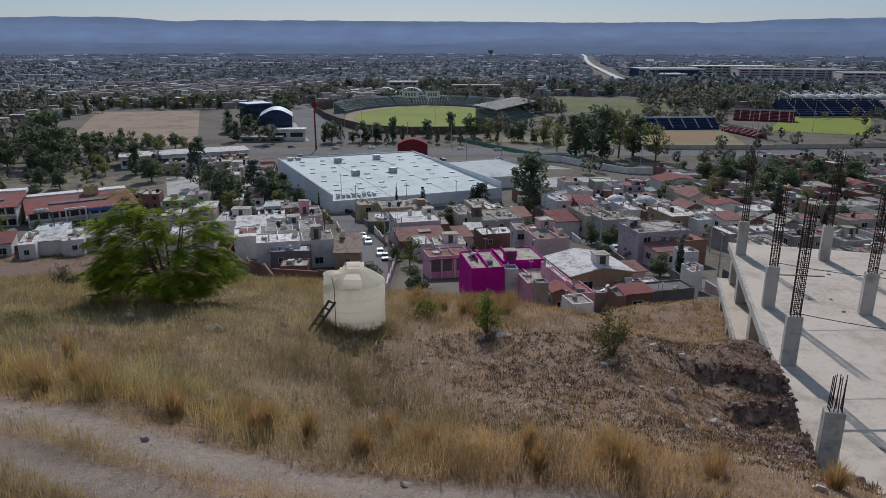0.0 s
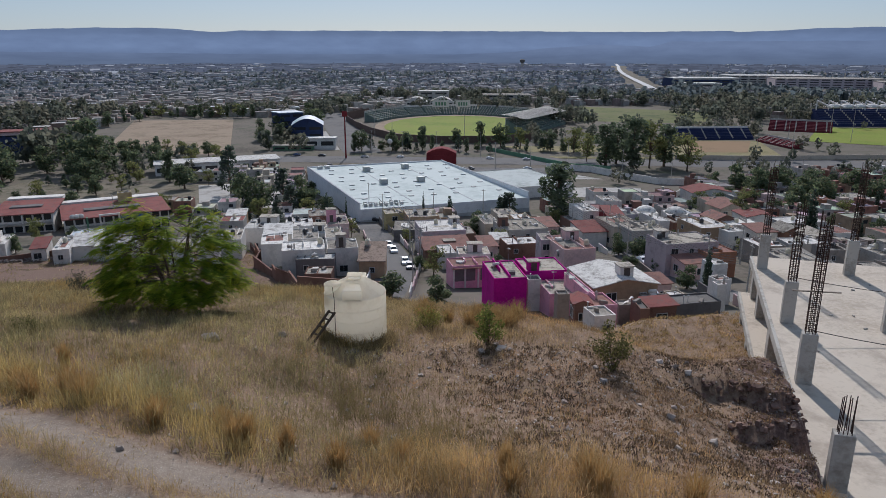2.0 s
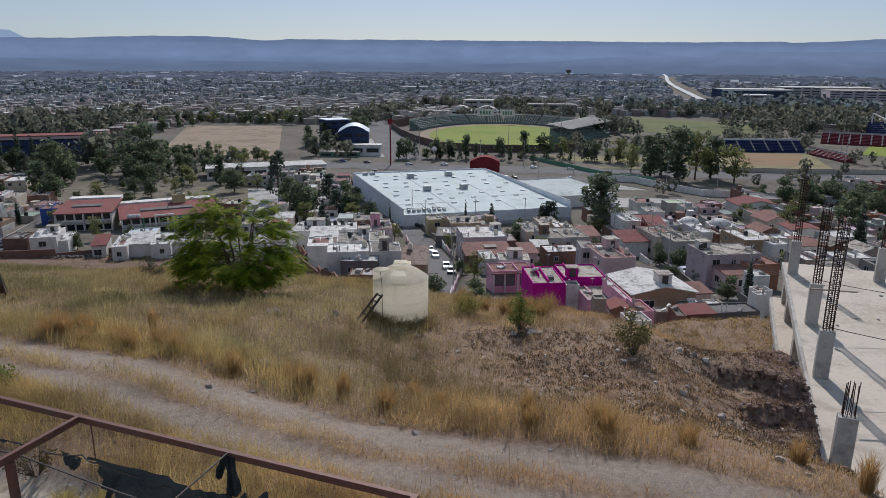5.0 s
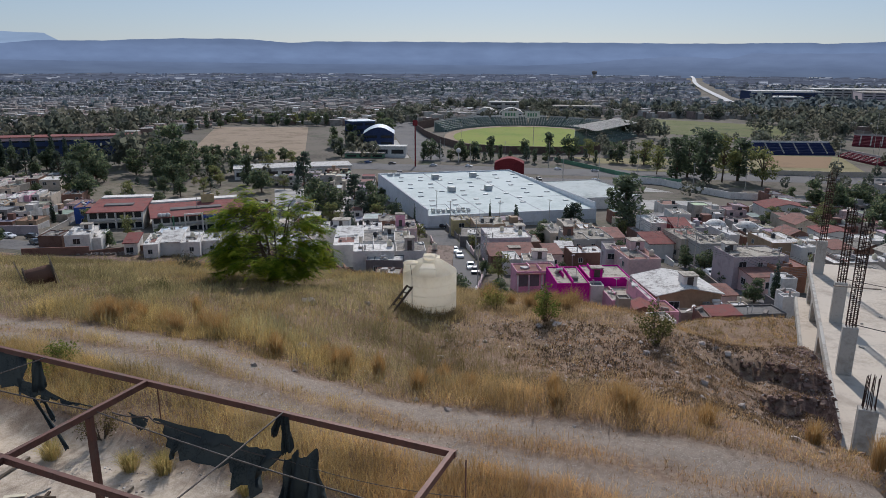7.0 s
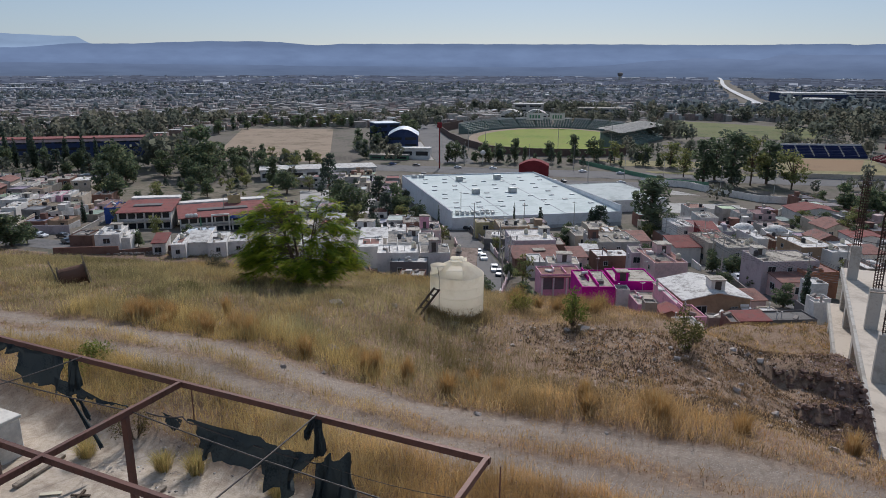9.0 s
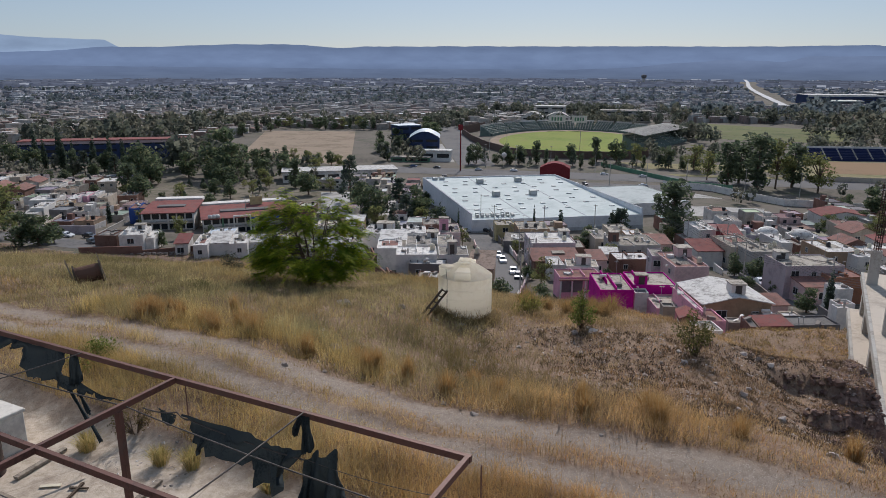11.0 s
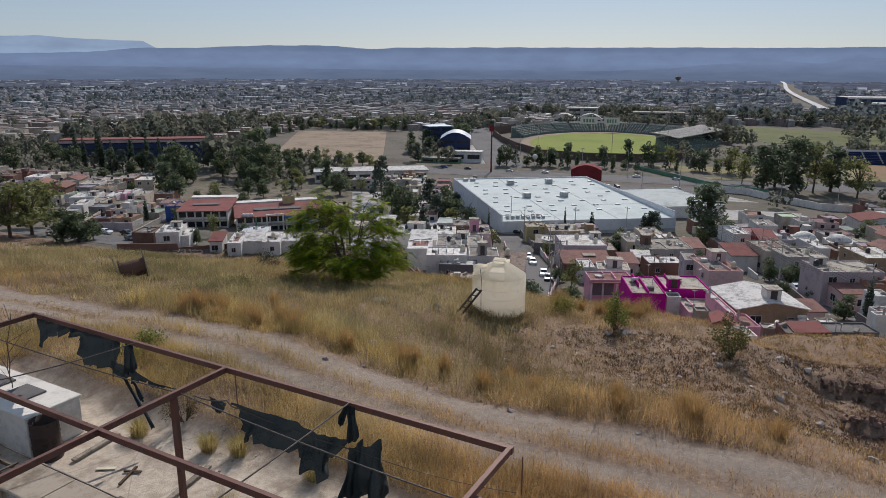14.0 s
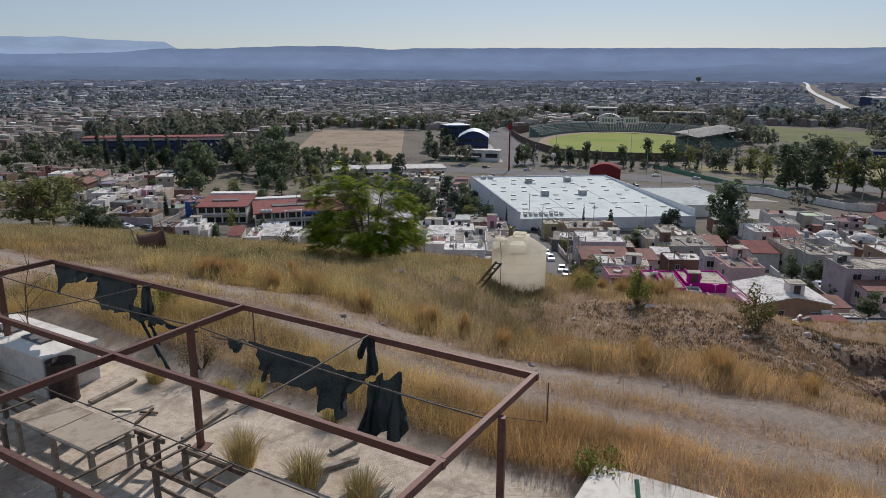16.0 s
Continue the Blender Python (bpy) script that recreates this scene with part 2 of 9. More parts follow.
def soil_material():
    m = bpy.data.materials.new("dry_soil")
    t, n, l, b = nodes_of(m)
    p = coords(n)
    at = n.new("ShaderNodeAttribute")
    at.attribute_name = "tone"
    sep = n.new("ShaderNodeSeparateColor")
    l.new(at.outputs["Color"], sep.inputs[0])
    f1, f2, f3 = noise_tex(n, l, p, 0.35, 4), noise_tex(n, l, p, 5.0, 6, 0.7), noise_tex(n, l, p, 38.0, 3, 0.6)
    soil = ramp(n, l, f1, [(0.3, (0.165, 0.10, 0.068)), (0.55, (0.23, 0.148, 0.10)), (0.75, (0.30, 0.21, 0.142))])
    soil = mixc(n, l, ramp(n, l, f2, [(0.42, (0, 0, 0)), (0.7, (1, 1, 1))]), soil, (0.33, 0.245, 0.165))
    stones = ramp(n, l, f3, [(0.56, (0, 0, 0)), (0.66, (1, 1, 1))])
    gravel = ramp(n, l, f2, [(0.3, (0.175, 0.138, 0.108)), (0.7, (0.30, 0.245, 0.195))])
    gravel = mixc(n, l, stones, gravel, (0.42, 0.37, 0.32))
    soil = mixc(n, l, ramp(n, l, f3, [(0.6, (0, 0, 0)), (0.7, (0.8, 0.8, 0.8))]), soil, (0.40, 0.33, 0.26))
    soil = mixc(n, l, ramp(n, l, noise_tex(n, l, p, 16.0, 4, 0.65), [(0.36, (0.75, 0.75, 0.75)), (0.46, (0, 0, 0))]), soil, (0.09, 0.058, 0.04))
    bank = ramp(n, l, f2, [(0.3, (0.075, 0.043, 0.036)), (0.5, (0.135, 0.083, 0.068)), (0.72, (0.27, 0.19, 0.155))])
    soil = mixc(n, l, sep.outputs[1], soil, bank)
    col = mixc(n, l, sep.outputs[0], soil, gravel)
    pale = ramp(n, l, f2, [(0.3, (0.36, 0.29, 0.215)), (0.5, (0.50, 0.42, 0.33)), (0.7, (0.60, 0.52, 0.425))])
    pale = mixc(n, l, ramp(n, l, noise_tex(n, l, p, 1.1, 6, 0.7), [(0.5, (0, 0, 0)), (0.64, (0.85, 0.85, 0.85))]), pale, (0.27, 0.215, 0.165))
    crack = n.new("ShaderNodeTexVoronoi")
    crack.feature, crack.inputs["Scale"].default_value = "DISTANCE_TO_EDGE", 0.55
    l.new(mixc(n, l, 0.12, p, n.new("ShaderNodeTexNoise").outputs["Color"]), crack.inputs["Vector"])
    pale = mixc(n, l, ramp(n, l, crack.outputs["Distance"], [(0.0, (0.4, 0.4, 0.4)), (0.008, (0, 0, 0))]), pale, (0.15, 0.12, 0.095))
    col = mixc(n, l, sep.outputs[2], col, pale)
    l.new(col, b.inputs["Base Color"])
    b.inputs["Roughness"].default_value = 0.95
    b.inputs["Specular IOR Level"].default_value = 0.2
    add = n.new("ShaderNodeMath")
    add.operation = "ADD"
    l.new(f2, add.inputs[0]), l.new(f3, add.inputs[1])
    bumped(n, l, b, add.outputs[0], 0.5, 0.035)
    return m


SOIL = soil_material()
TOWN = surface("town_ground", (0.088, 0.076, 0.062), (0.155, 0.135, 0.11), big=0.03, fine=0.5, rough=0.95, bump=0.2, dist=0.05, stain=(0.09, 0.095, 0.06))


def make_ground():
    xs = grid_axis(-3400, 3000, -24, 16, 0.36, 1.08, -190, 40, 3.0)
    ys = grid_axis(-150, 4800, 4, 33, 0.36, 1.06, -20, 165, 2.2)
    X, Y = np.meshgrid(xs, ys)
    Z = ground_z(X, Y)
    nx, ny = len(xs), len(ys)
    v = np.stack([X.ravel(), Y.ravel(), Z.ravel()], 1)
    i = np.arange(ny - 1)[:, None] * nx + np.arange(nx - 1)[None, :]
    f = np.stack([i, i + 1, i + nx + 1, i + nx], -1).reshape(-1, 4)
    hill = (Y < slope_end(X)).astype(float)
    pat = in_patio(X, Y)
    d = (X - CLIFF_A[0]) * CLIFF_D[1] - (Y - CLIFF_A[1]) * CLIFF_D[0]
    dirty = -0.252 * (X + 0.79) - 0.968 * (Y - 6.17) + 0.3 * np.sin(2.3 * X + Y) + 0.2 * np.sin(5.1 * X)
    raw = smooth(-3.6, -1.0, d + 0.5 * np.sin(1.7 * Y) + 0.3 * np.sin(4.1 * X)) * (1 - smooth(29, 32, Y)) * smooth(12, 16, Y)
    cols = np.stack([np.clip(track(X, Y), 0, 1) * (1 - pat) * hill, np.maximum(raw, 0.7 * smooth(66, 95, Y)) * hill, pat * (1 - 0.75 * smooth(3.3, 4.1, dirty))], -1).reshape(-1, 3)
    ob = raw_mesh("ground", v, f, SOIL, cols)
    ob.data.materials.append(TOWN)
    cy, cx = (Y[:-1, :-1] + Y[1:, 1:]).ravel() / 2, (X[:-1, :-1] + X[1:, 1:]).ravel() / 2
    ob.data.polygons.foreach_set("material_index", (cy > slope_end(cx)).astype(np.int32))
    ob.data.polygons.foreach_set("use_smooth", np.ones(len(f), bool))
    return tagged(ob, "dry stony hillside falling to the flat town plain", "ground", kind="structure")


make_ground()


# ---- dry grass ----
def grass_material(name, strength):
    m = bpy.data.materials.new(name)
    t, n, l, b = nodes_of(m)
    at = n.new("ShaderNodeAttribute")
    at.attribute_name = "tone"
    l.new(at.outputs["Color"], b.inputs["Base Color"])
    b.inputs["Roughness"].default_value = 0.75
    b.inputs["Specular IOR Level"].default_value = 0.15
    tr = n.new("ShaderNodeBsdfTranslucent")
    l.new(at.outputs["Color"], tr.inputs[0])
    mx = n.new("ShaderNodeMixShader")
    mx.inputs[0].default_value = strength
    l.new(b.outputs[0], mx.inputs[1]), l.new(tr.outputs[0], mx.inputs[2])
    l.new(mx.outputs[0], n["Material Output"].inputs[0])
    return m


GRASS = grass_material("dry_grass", 0.45)
LEAF = grass_material("green_leaf", 0.6)
FEATHER = grass_material("feathery_leaf", 0.66)
rng = np.random.default_rng(7)


def waves(x, y, s, seed):
    r = np.random.default_rng(seed)
    v = np.zeros_like(x)
    for k in range(6):
        a, ph, w = r.uniform(0, 6.28), r.uniform(0, 6.28), s * r.uniform(0.6, 1.9)
        v = v + np.sin((x * math.cos(a) + y * math.sin(a)) * w + ph)
    return v / 6 ** 0.5 / 1.4


def blades(x, y, h, lean, width, tone, r):
    """One bent blade, widest half way up, at each place; returns vertices, faces and colours."""
    n = len(x)
    z = ground_z(x, y)
    a = r.uniform(0, 2 * np.pi, n)
    b = r.uniform(0, 2 * np.pi, n)
    wx, wy = np.cos(a) * width / 2, np.sin(a) * width / 2
    lx, ly = np.cos(b) * lean * h, np.sin(b) * lean * h
    base = np.stack([x, y, z - 0.02], 1)
    off = np.stack([wx, wy, np.zeros(n)], 1)
    mid = base + np.stack([lx * 0.3, ly * 0.3, h * 0.5], 1)
    tip = base + np.stack([lx, ly, h * (1 - 0.3 * lean)], 1)
    v = np.stack([base, mid + off, mid - off, tip], 1).reshape(-1, 3)
    i = np.arange(n)[:, None] * 4
    f = np.concatenate([i + np.array([[0, 1, 2]]), i + np.array([[2, 1, 3]])], 0)
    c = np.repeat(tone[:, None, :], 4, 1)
    # foot of each blade a fifth darker than the rest
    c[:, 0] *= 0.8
    return v, f, c.reshape(-1, 3)


def hill_place(x, y):
    """Where grass can stand: off the tracks, the yard, the cut and the building."""
    d = (x - CLIFF_A[0]) * CLIFF_D[1] - (y - CLIFF_A[1]) * CLIFF_D[0]
    return (track(x, y) < 0.35) & (in_patio(x, y) < 0.2) & ~((d > -0.9) & (y < 34)) & ~((d > 0.2) & (y >= 34))


def bare(x, y):
    """The stony bare flank towards the building: 0 grassy to 1 bare."""
    v = smooth(-4.0, 3.0, x + 0.35 * (y - 20) + 1.5 * waves(x, y, 0.5, 3)) * smooth(13.6, 16.5, y + 0.28 * x) * (1 - smooth(24.5, 27.5, y - 0.1 * x))
    return np.clip(v + smooth(6.5, 9.5, x) * smooth(12, 16, y) * (1 - smooth(27, 30, y)), 0, 1)


def grass_field(name, label, count, xr, yr, hmin, hmax, palette, clump, width, seed, accept, spread=0.16, off_track=True, sway=0.75):
    r = np.random.default_rng(seed)
    k = count // 9
    cx, cy = r.uniform(*xr, k), r.uniform(*yr, k)
    keep = r.uniform(0, 1, k) < accept(cx, cy)
    cx, cy = cx[keep], cy[keep]
    size = np.clip(0.75 + 0.35 * waves(cx, cy, clump, seed + 1) + r.normal(0, 0.18, len(cx)), 0.25, 1.6)
    if hmax > 0.5:                                # lower towards the bank
        size = size * (1 - 0.5 * smooth(1.0, 6.0, cx) * smooth(12.0, 13.0, cy + 0.27 * cx))
    pal = np.array(palette)
    mixv = np.clip(0.5 + 0.5 * waves(cx, cy, clump * 0.5, seed + 2) + r.normal(0, 0.22, len(cx)), 0, 1) * (len(pal) - 1)
    lo = np.floor(mixv).astype(int).clip(0, len(pal) - 2)
    tone = pal[lo] + (pal[lo + 1] - pal[lo]) * (mixv - lo)[:, None]
    # clump tone varies; dark clumps stand in for shadow among the grass
    tone = tone * np.clip(1.0 + 0.36 * waves(cx, cy, 2.4, seed + 4), 0.5, 1.4)[:, None]
    g = smooth(-8, 3, cx)[:, None]                # olive on the shoulder of the hill, rusty towards the bank
    tone = tone * (np.array([0.95, 1.05, 1.0]) * (1 - g) + np.array([1.03, 0.97, 0.98]) * g)
    m = 9
    x = np.repeat(cx, m) + r.normal(0, spread, len(cx) * m)
    y = np.repeat(cy, m) + r.normal(0, spread, len(cx) * m)
    ok = hill_place(x, y) if off_track else (in_patio(x, y) < 0.3)
    h = np.repeat(size, m) * r.uniform(hmin, hmax, len(x))
    tone = np.clip(np.repeat(tone, m, 0) * r.uniform(0.7, 1.25, (len(x), 1)), 0.01, 0.9)
    lean = np.where(r.uniform(0, 1, len(x)) < 0.36, r.uniform(0.5, 1.15, len(x)), r.uniform(0.05, sway, len(x)))
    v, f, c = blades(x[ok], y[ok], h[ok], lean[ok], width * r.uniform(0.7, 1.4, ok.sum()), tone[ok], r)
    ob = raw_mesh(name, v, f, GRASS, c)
    return tagged(ob, label, "grass", kind="stuff")


GOLD, STRAW, OLIVE, RUST, GREY = (0.46, 0.28, 0.11), (0.51, 0.365, 0.175), (0.215, 0.165, 0.075), (0.41, 0.215, 0.08), (0.325, 0.235, 0.135)


def lush(x, y):
    return np.clip((1 - bare(x, y)) * (0.9 + 0.4 * waves(x, y, 0.6, 11)), 0.16, 1) * (1 - smooth(33, 52, y) * 0.75)


grass_field("tall_dry_grass", "tall straw-yellow dry grass covering the hillside", 430000, (-36, 11), (8.5, 44), 0.24, 0.68, [OLIVE, (0.30, 0.25, 0.12), GREY, (0.46, 0.36, 0.18), STRAW, GREY, OLIVE, GOLD], 0.75, 0.012, 21,
            lambda x, y: lush(x, y) * smooth(11.0, 12.5, y + 0.27 * (x + 1.2)) * (1 - 0.2 * smooth(1.5, 6, x)), sway=0.5)
grass_field("low_dry_weeds", "low grey-brown withered weeds on stony soil", 270000, (-24, 13), (8, 33), 0.06, 0.2, [(0.17, 0.115, 0.07), GREY, (0.40, 0.30, 0.15), RUST, (0.2, 0.145, 0.09)], 0.9, 0.016, 31,
            lambda x, y: 0.35 + 0.4 * waves(x, y, 1.1, 12))
grass_field("feathery_grass", "pale feathery seed heads standing above the track", 130000, (-17, 9), (11.5, 19), 0.4, 0.95, [STRAW, (0.60, 0.42, 0.18), (0.52, 0.33, 0.12), STRAW, (0.40, 0.33, 0.17)], 0.9, 0.0085, 43,
            lambda x, y: smooth(12.2, 12.9, y + 0.27 * (x + 1.2)) * (1 - smooth(13.6, 17.5, y + 0.27 * (x + 1.2) + 0.8 * waves(x, y, 0.8, 23))) * np.clip(0.35 + 0.9 * waves(x, y, 1.1, 29), 0.0, 1) * (1 - 0.5 * smooth(2, 6, x)), 0.2, sway=0.4)
grass_field("yellow_grass", "golden dry grass beside the gravel track", 420000, (-17, 12), (4.5, 14.5), 0.26, 0.68, [(0.57, 0.42, 0.21), (0.57, 0.37, 0.15), GOLD, STRAW, OLIVE], 0.8, 0.0062, 41,
            lambda x, y: np.clip(0.75 + 0.7 * waves(x, y, 0.9, 13), 0.05, 1) * (1 - smooth(11.3, 12.4, y + 0.27 * (x + 1.2))) * (1 - 0.75 * (1 - smooth(0.5, 0.8, np.abs(y - 11.1 + 0.27 * (x + 1.2))))), sway=0.42)
grass_field("distant_grass", "short dry grass on the lower slope", 44000, (-70, 24), (36, 60), 0.15, 0.45, [OLIVE, GREY, STRAW], 0.3, 0.06, 51, lambda x, y: 0.8 + 0 * x)
grass_field("lower_slope_grass", "withered grey-brown grass on the long lower slope", 170000, (-150, 10), (58, 154), 0.25, 0.7, [OLIVE, GREY, (0.20, 0.15, 0.09), STRAW, (0.16, 0.14, 0.07)], 0.12, 0.10, 53,
            lambda x, y: (y < slope_end(x) - 1.5) * (x < -0.1 * y) * np.clip(0.55 + 0.5 * waves(x, y, 0.15, 33), 0.1, 1), 0.5)
grass_field("terrace_grass", "short yellow-olive grass on the terrace below the bank", 40000, (5, 21), (31, 50), 0.08, 0.24, [OLIVE, (0.30, 0.25, 0.09), STRAW, OLIVE], 0.4, 0.035, 57, lambda x, y: 0.75 + 0.4 * waves(x, y, 0.7, 19))
grass_field("burnt_tufts", "small dark burnt tufts dotted over bare stony soil", 80000, (-5, 12), (13, 30), 0.07, 0.22, [(0.07, 0.055, 0.04), (0.12, 0.09, 0.06), (0.2, 0.145, 0.085)], 2.0, 0.022, 61,
            lambda x, y: smooth(0.25, 0.7, bare(x, y)) * 0.9, 0.06)
grass_field("track_weeds", "sparse dry weeds growing in the gravel track", 66000, (-20, 16), (6, 17), 0.04, 0.15, [STRAW, GOLD, GREY], 1.2, 0.011, 71,
            lambda x, y: 0.4 + 0.5 * waves(x, y, 1.5, 17), 0.12, False)


grass_field("median_grass", "straw-yellow grass strip between the wheel ruts", 32000, (-20, 14), (6, 17), 0.06, 0.26, [STRAW, GOLD, (0.55, 0.42, 0.2), GREY], 1.0, 0.009, 73,
            lambda x, y: (np.abs(y - 11.0 + 0.27 * (x + 1.2) + 0.25 * waves(x, y, 0.7, 37)) < 0.32) * np.clip(0.9 + 0.9 * waves(x, y, 0.8, 39), 0, 1) + 0.03, 0.1, False)


# ---- building site ----
CONCRETE = surface("concrete", (0.34, 0.315, 0.28), (0.46, 0.435, 0.395), big=0.35, fine=7.0, rough=0.9, bump=0.15, dist=0.01, stain=(0.27, 0.245, 0.21))
SLAB = surface("pale_slab", (0.44, 0.375, 0.30), (0.56, 0.49, 0.405), big=0.25, fine=4.0, rough=0.92, bump=0.12, dist=0.01, stain=(0.40, 0.34, 0.28))
REBAR = surface("rusted_rebar", (0.035, 0.025, 0.022), (0.075, 0.045, 0.035), big=3.0, fine=30.0, rough=0.8, bump=0.2, dist=0.003, metal=0.3)
SZ = -4.26                                     # top of the upper slab
E0, E1 = Vector((9.16, 11.9, 0)), Vector((20.8, 50.6, 0))   # left edge of the upper slab
ED = (E1 - E0).normalized()
EN = Vector((ED.y, -ED.x, 0))                  # to the right of the edge


def slab_block(name, label, origin, along, across, top, thick, lip=True):
    th = thing(name, label, "slab", kind="structure")
    m = Matrix.Translation((origin.x, origin.y, 0)) @ Matrix(((EN.x, ED.x, 0, 0), (EN.y, ED.y, 0, 0), (0, 0, 1, 0), (0, 0, 0, 1)))
    part("deck", box(bm_new(), (0.18, 0, top - thick), (across, along, top), m), SLAB, th)
    if lip:
        part("edge_beam", box(bm_new(), (0, -0.02, top - thick - 0.25), (0.176, along + 0.02, top + 0.012), m, 0.015), CONCRETE, th, "grey cast concrete edge beam")
    return th


slab_block("upper_slab", "pale bare concrete floor slab of an unfinished building", E0, 40.5, 34.0, SZ, 0.25)
lower_o = E0 + ED * 20.5 - EN * 0.55
slab_block("lower_slab", "lower bare concrete floor slab with a raw edge", lower_o, 19.6, 34.0, -7.0, 0.25)


def column(base, size, height, cage, bars_only=False, cross=False, yaw=0.0, bars=(4, 3)):
    """A rectangular concrete column with its reinforcement standing out of the top."""
    th = thing("concrete_column", "grey concrete column with bare rusty reinforcing bars", "column", "columns of the unfinished building", at=Matrix.Translation(base) @ pose(0, 0, 0, 0, 0, yaw))
    w, d = size
    part("shaft", box(bm_new(), (-w / 2, -d / 2, -0.02), (w / 2, d / 2, height), None, 0.02), CONCRETE, th)
    r = random.Random(int(base[0] * 100))
    nb = []
    for i in range(bars[0]):
        for j in range(bars[1]):
            if 0 < i < bars[0] - 1 and 0 < j < bars[1] - 1:
                continue
            nb.append(((-0.5 + i / (bars[0] - 1)) * (w - 0.26), (-0.5 + j / (bars[1] - 1)) * (d - 0.2)))
    for x, y in nb:
        top = cage * (1 - r.uniform(0, 0.12))
        b = bm_new()
        rod(b, (x, y, height - 0.05), (x + r.uniform(-0.06, 0.06), y + r.uniform(-0.06, 0.06), height + top), 0.017, 5)
        part("bar", b, REBAR, th)
    if not bars_only:
        z = height + 0.12
        while z < height + cage * 0.9:
            b = bm_new()
            ww, dd = (w - 0.23) / 2, (d - 0.17) / 2
            c = [(-ww, -dd, z), (ww, -dd, z), (ww, dd, z), (-ww, dd, z)]
            t = r.uniform(-0.02, 0.02)
            for k in range(4):
                p, q = c[k], c[(k + 1) % 4]
                rod(b, (p[0], p[1], p[2] + t), (q[0], q[1], q[2] - t), 0.016, 4)
            part("stirrup", b, REBAR, th)
            z += 0.19
    if cross:
        part("board", beam(bm_new(), (-1.0, -0.3, height + 2.0), (1.0, 0.25, height + 1.93), 0.10, 0.05), WOOD_GREY, th, "weathered board tied across the bars")
    return th


WOOD_GREY = surface("weathered_wood", (0.20, 0.165, 0.13), (0.34, 0.29, 0.235), big=1.2, fine=14.0, rough=0.9, bump=0.4, dist=0.006, stain=(0.12, 0.095, 0.075))
YAW = math.degrees(math.atan2(ED.y, ED.x)) - 90
for px, py, cg, only, cr in ((12.75, 21.95, 1.35, True, False), (15.3, 30.0, 5.6, False, True), (17.75, 37.4, 4.7, False, False), (20.45, 47.6, 5.1, False, False),
                             (25.7, 46.3, 5.3, False, False), (22.6, 36.2, 4.9, False, False), (28.2, 42.0, 5.0, False, False), (20.4, 28.0, 4.8, False, False)):
    column((px, py, SZ), (0.66, 0.47), 2.42 if not only else 2.15, cg, only, cr, YAW)
# columns between the two slabs
for s in (21.5, 28.0, 35.0, 39.1):
    o = E0 + ED * s + EN * 0.5
    th = thing("concrete_column", "concrete column between the two floor slabs", "column", "columns under the upper slab", at=Matrix.Translation((o.x, o.y, -7.0)) @ pose(0, 0, 0, 0, 0, YAW))
    part("shaft", box(bm_new(), (-0.3, -0.45, -0.01), (0.3, 0.45, 7.0 + SZ - 0.26), None, 0.02), CONCRETE, th)
for s in (28.5, 32.5, 37.5):
    o = lower_o + ED * (s - 20.5) + EN * 0.4
    g = -11.0
    th = thing("concrete_column", "concrete column carrying the lower floor slab", "column", "columns under the lower slab", at=Matrix.Translation((o.x, o.y, g)) @ pose(0, 0, 0, 0, 0, YAW))
    part("shaft", box(bm_new(), (-0.3, -0.4, 0), (0.3, 0.4, -7.26 - g), None, 0.02), CONCRETE, th)


# rubble chips on the slab
chip_r = random.Random(12)
chip = None
for k in range(36):
    p = E0 + ED * chip_r.uniform(8, 38) + EN * chip_r.uniform(1.5, 16)
    m = Matrix.Translation((p.x, p.y, SZ + 0.02)) @ pose(0, 0, 0, 0, 0, chip_r.uniform(0, 360)) @ Matrix.Diagonal((chip_r.uniform(0.6, 2.2), chip_r.uniform(0.6, 1.2), 1, 1))
    if chip is None:
        b = box(bm_new(), (-0.1, -0.07, -0.01), (0.1, 0.07, 0.06), None, 0.015)
        chip = mesh_ob("concrete_chip", b, CONCRETE)
        chip.matrix_world = m
        tagged(chip, "small broken chip of concrete on the slab", "rubble", "concrete chips on the slab")
    else:
        copy_thing(chip, m)


# ---- water tank ----
def glowing_plastic(m, strength):
    """Lets daylight through a thin plastic wall."""
    t = m.node_tree
    n, l = t.nodes, t.links
    b = n["Principled BSDF"]
    tl = n.new("ShaderNodeBsdfTranslucent")
    l.new(b.inputs["Base Color"].links[0].from_socket, tl.inputs[0])
    mx = n.new("ShaderNodeMixShader")
    mx.inputs[0].default_value = strength
    l.new(b.outputs[0], mx.inputs[1]), l.new(tl.outputs[0], mx.inputs[2])
    l.new(mx.outputs[0], n["Material Output"].inputs[0])
    return m


POLY = surface("cream_plastic", (0.92, 0.87, 0.755), (0.96, 0.92, 0.825), big=0.8, fine=5.0, rough=0.45, bump=0.03, dist=0.01, stain=(0.87, 0.82, 0.72))


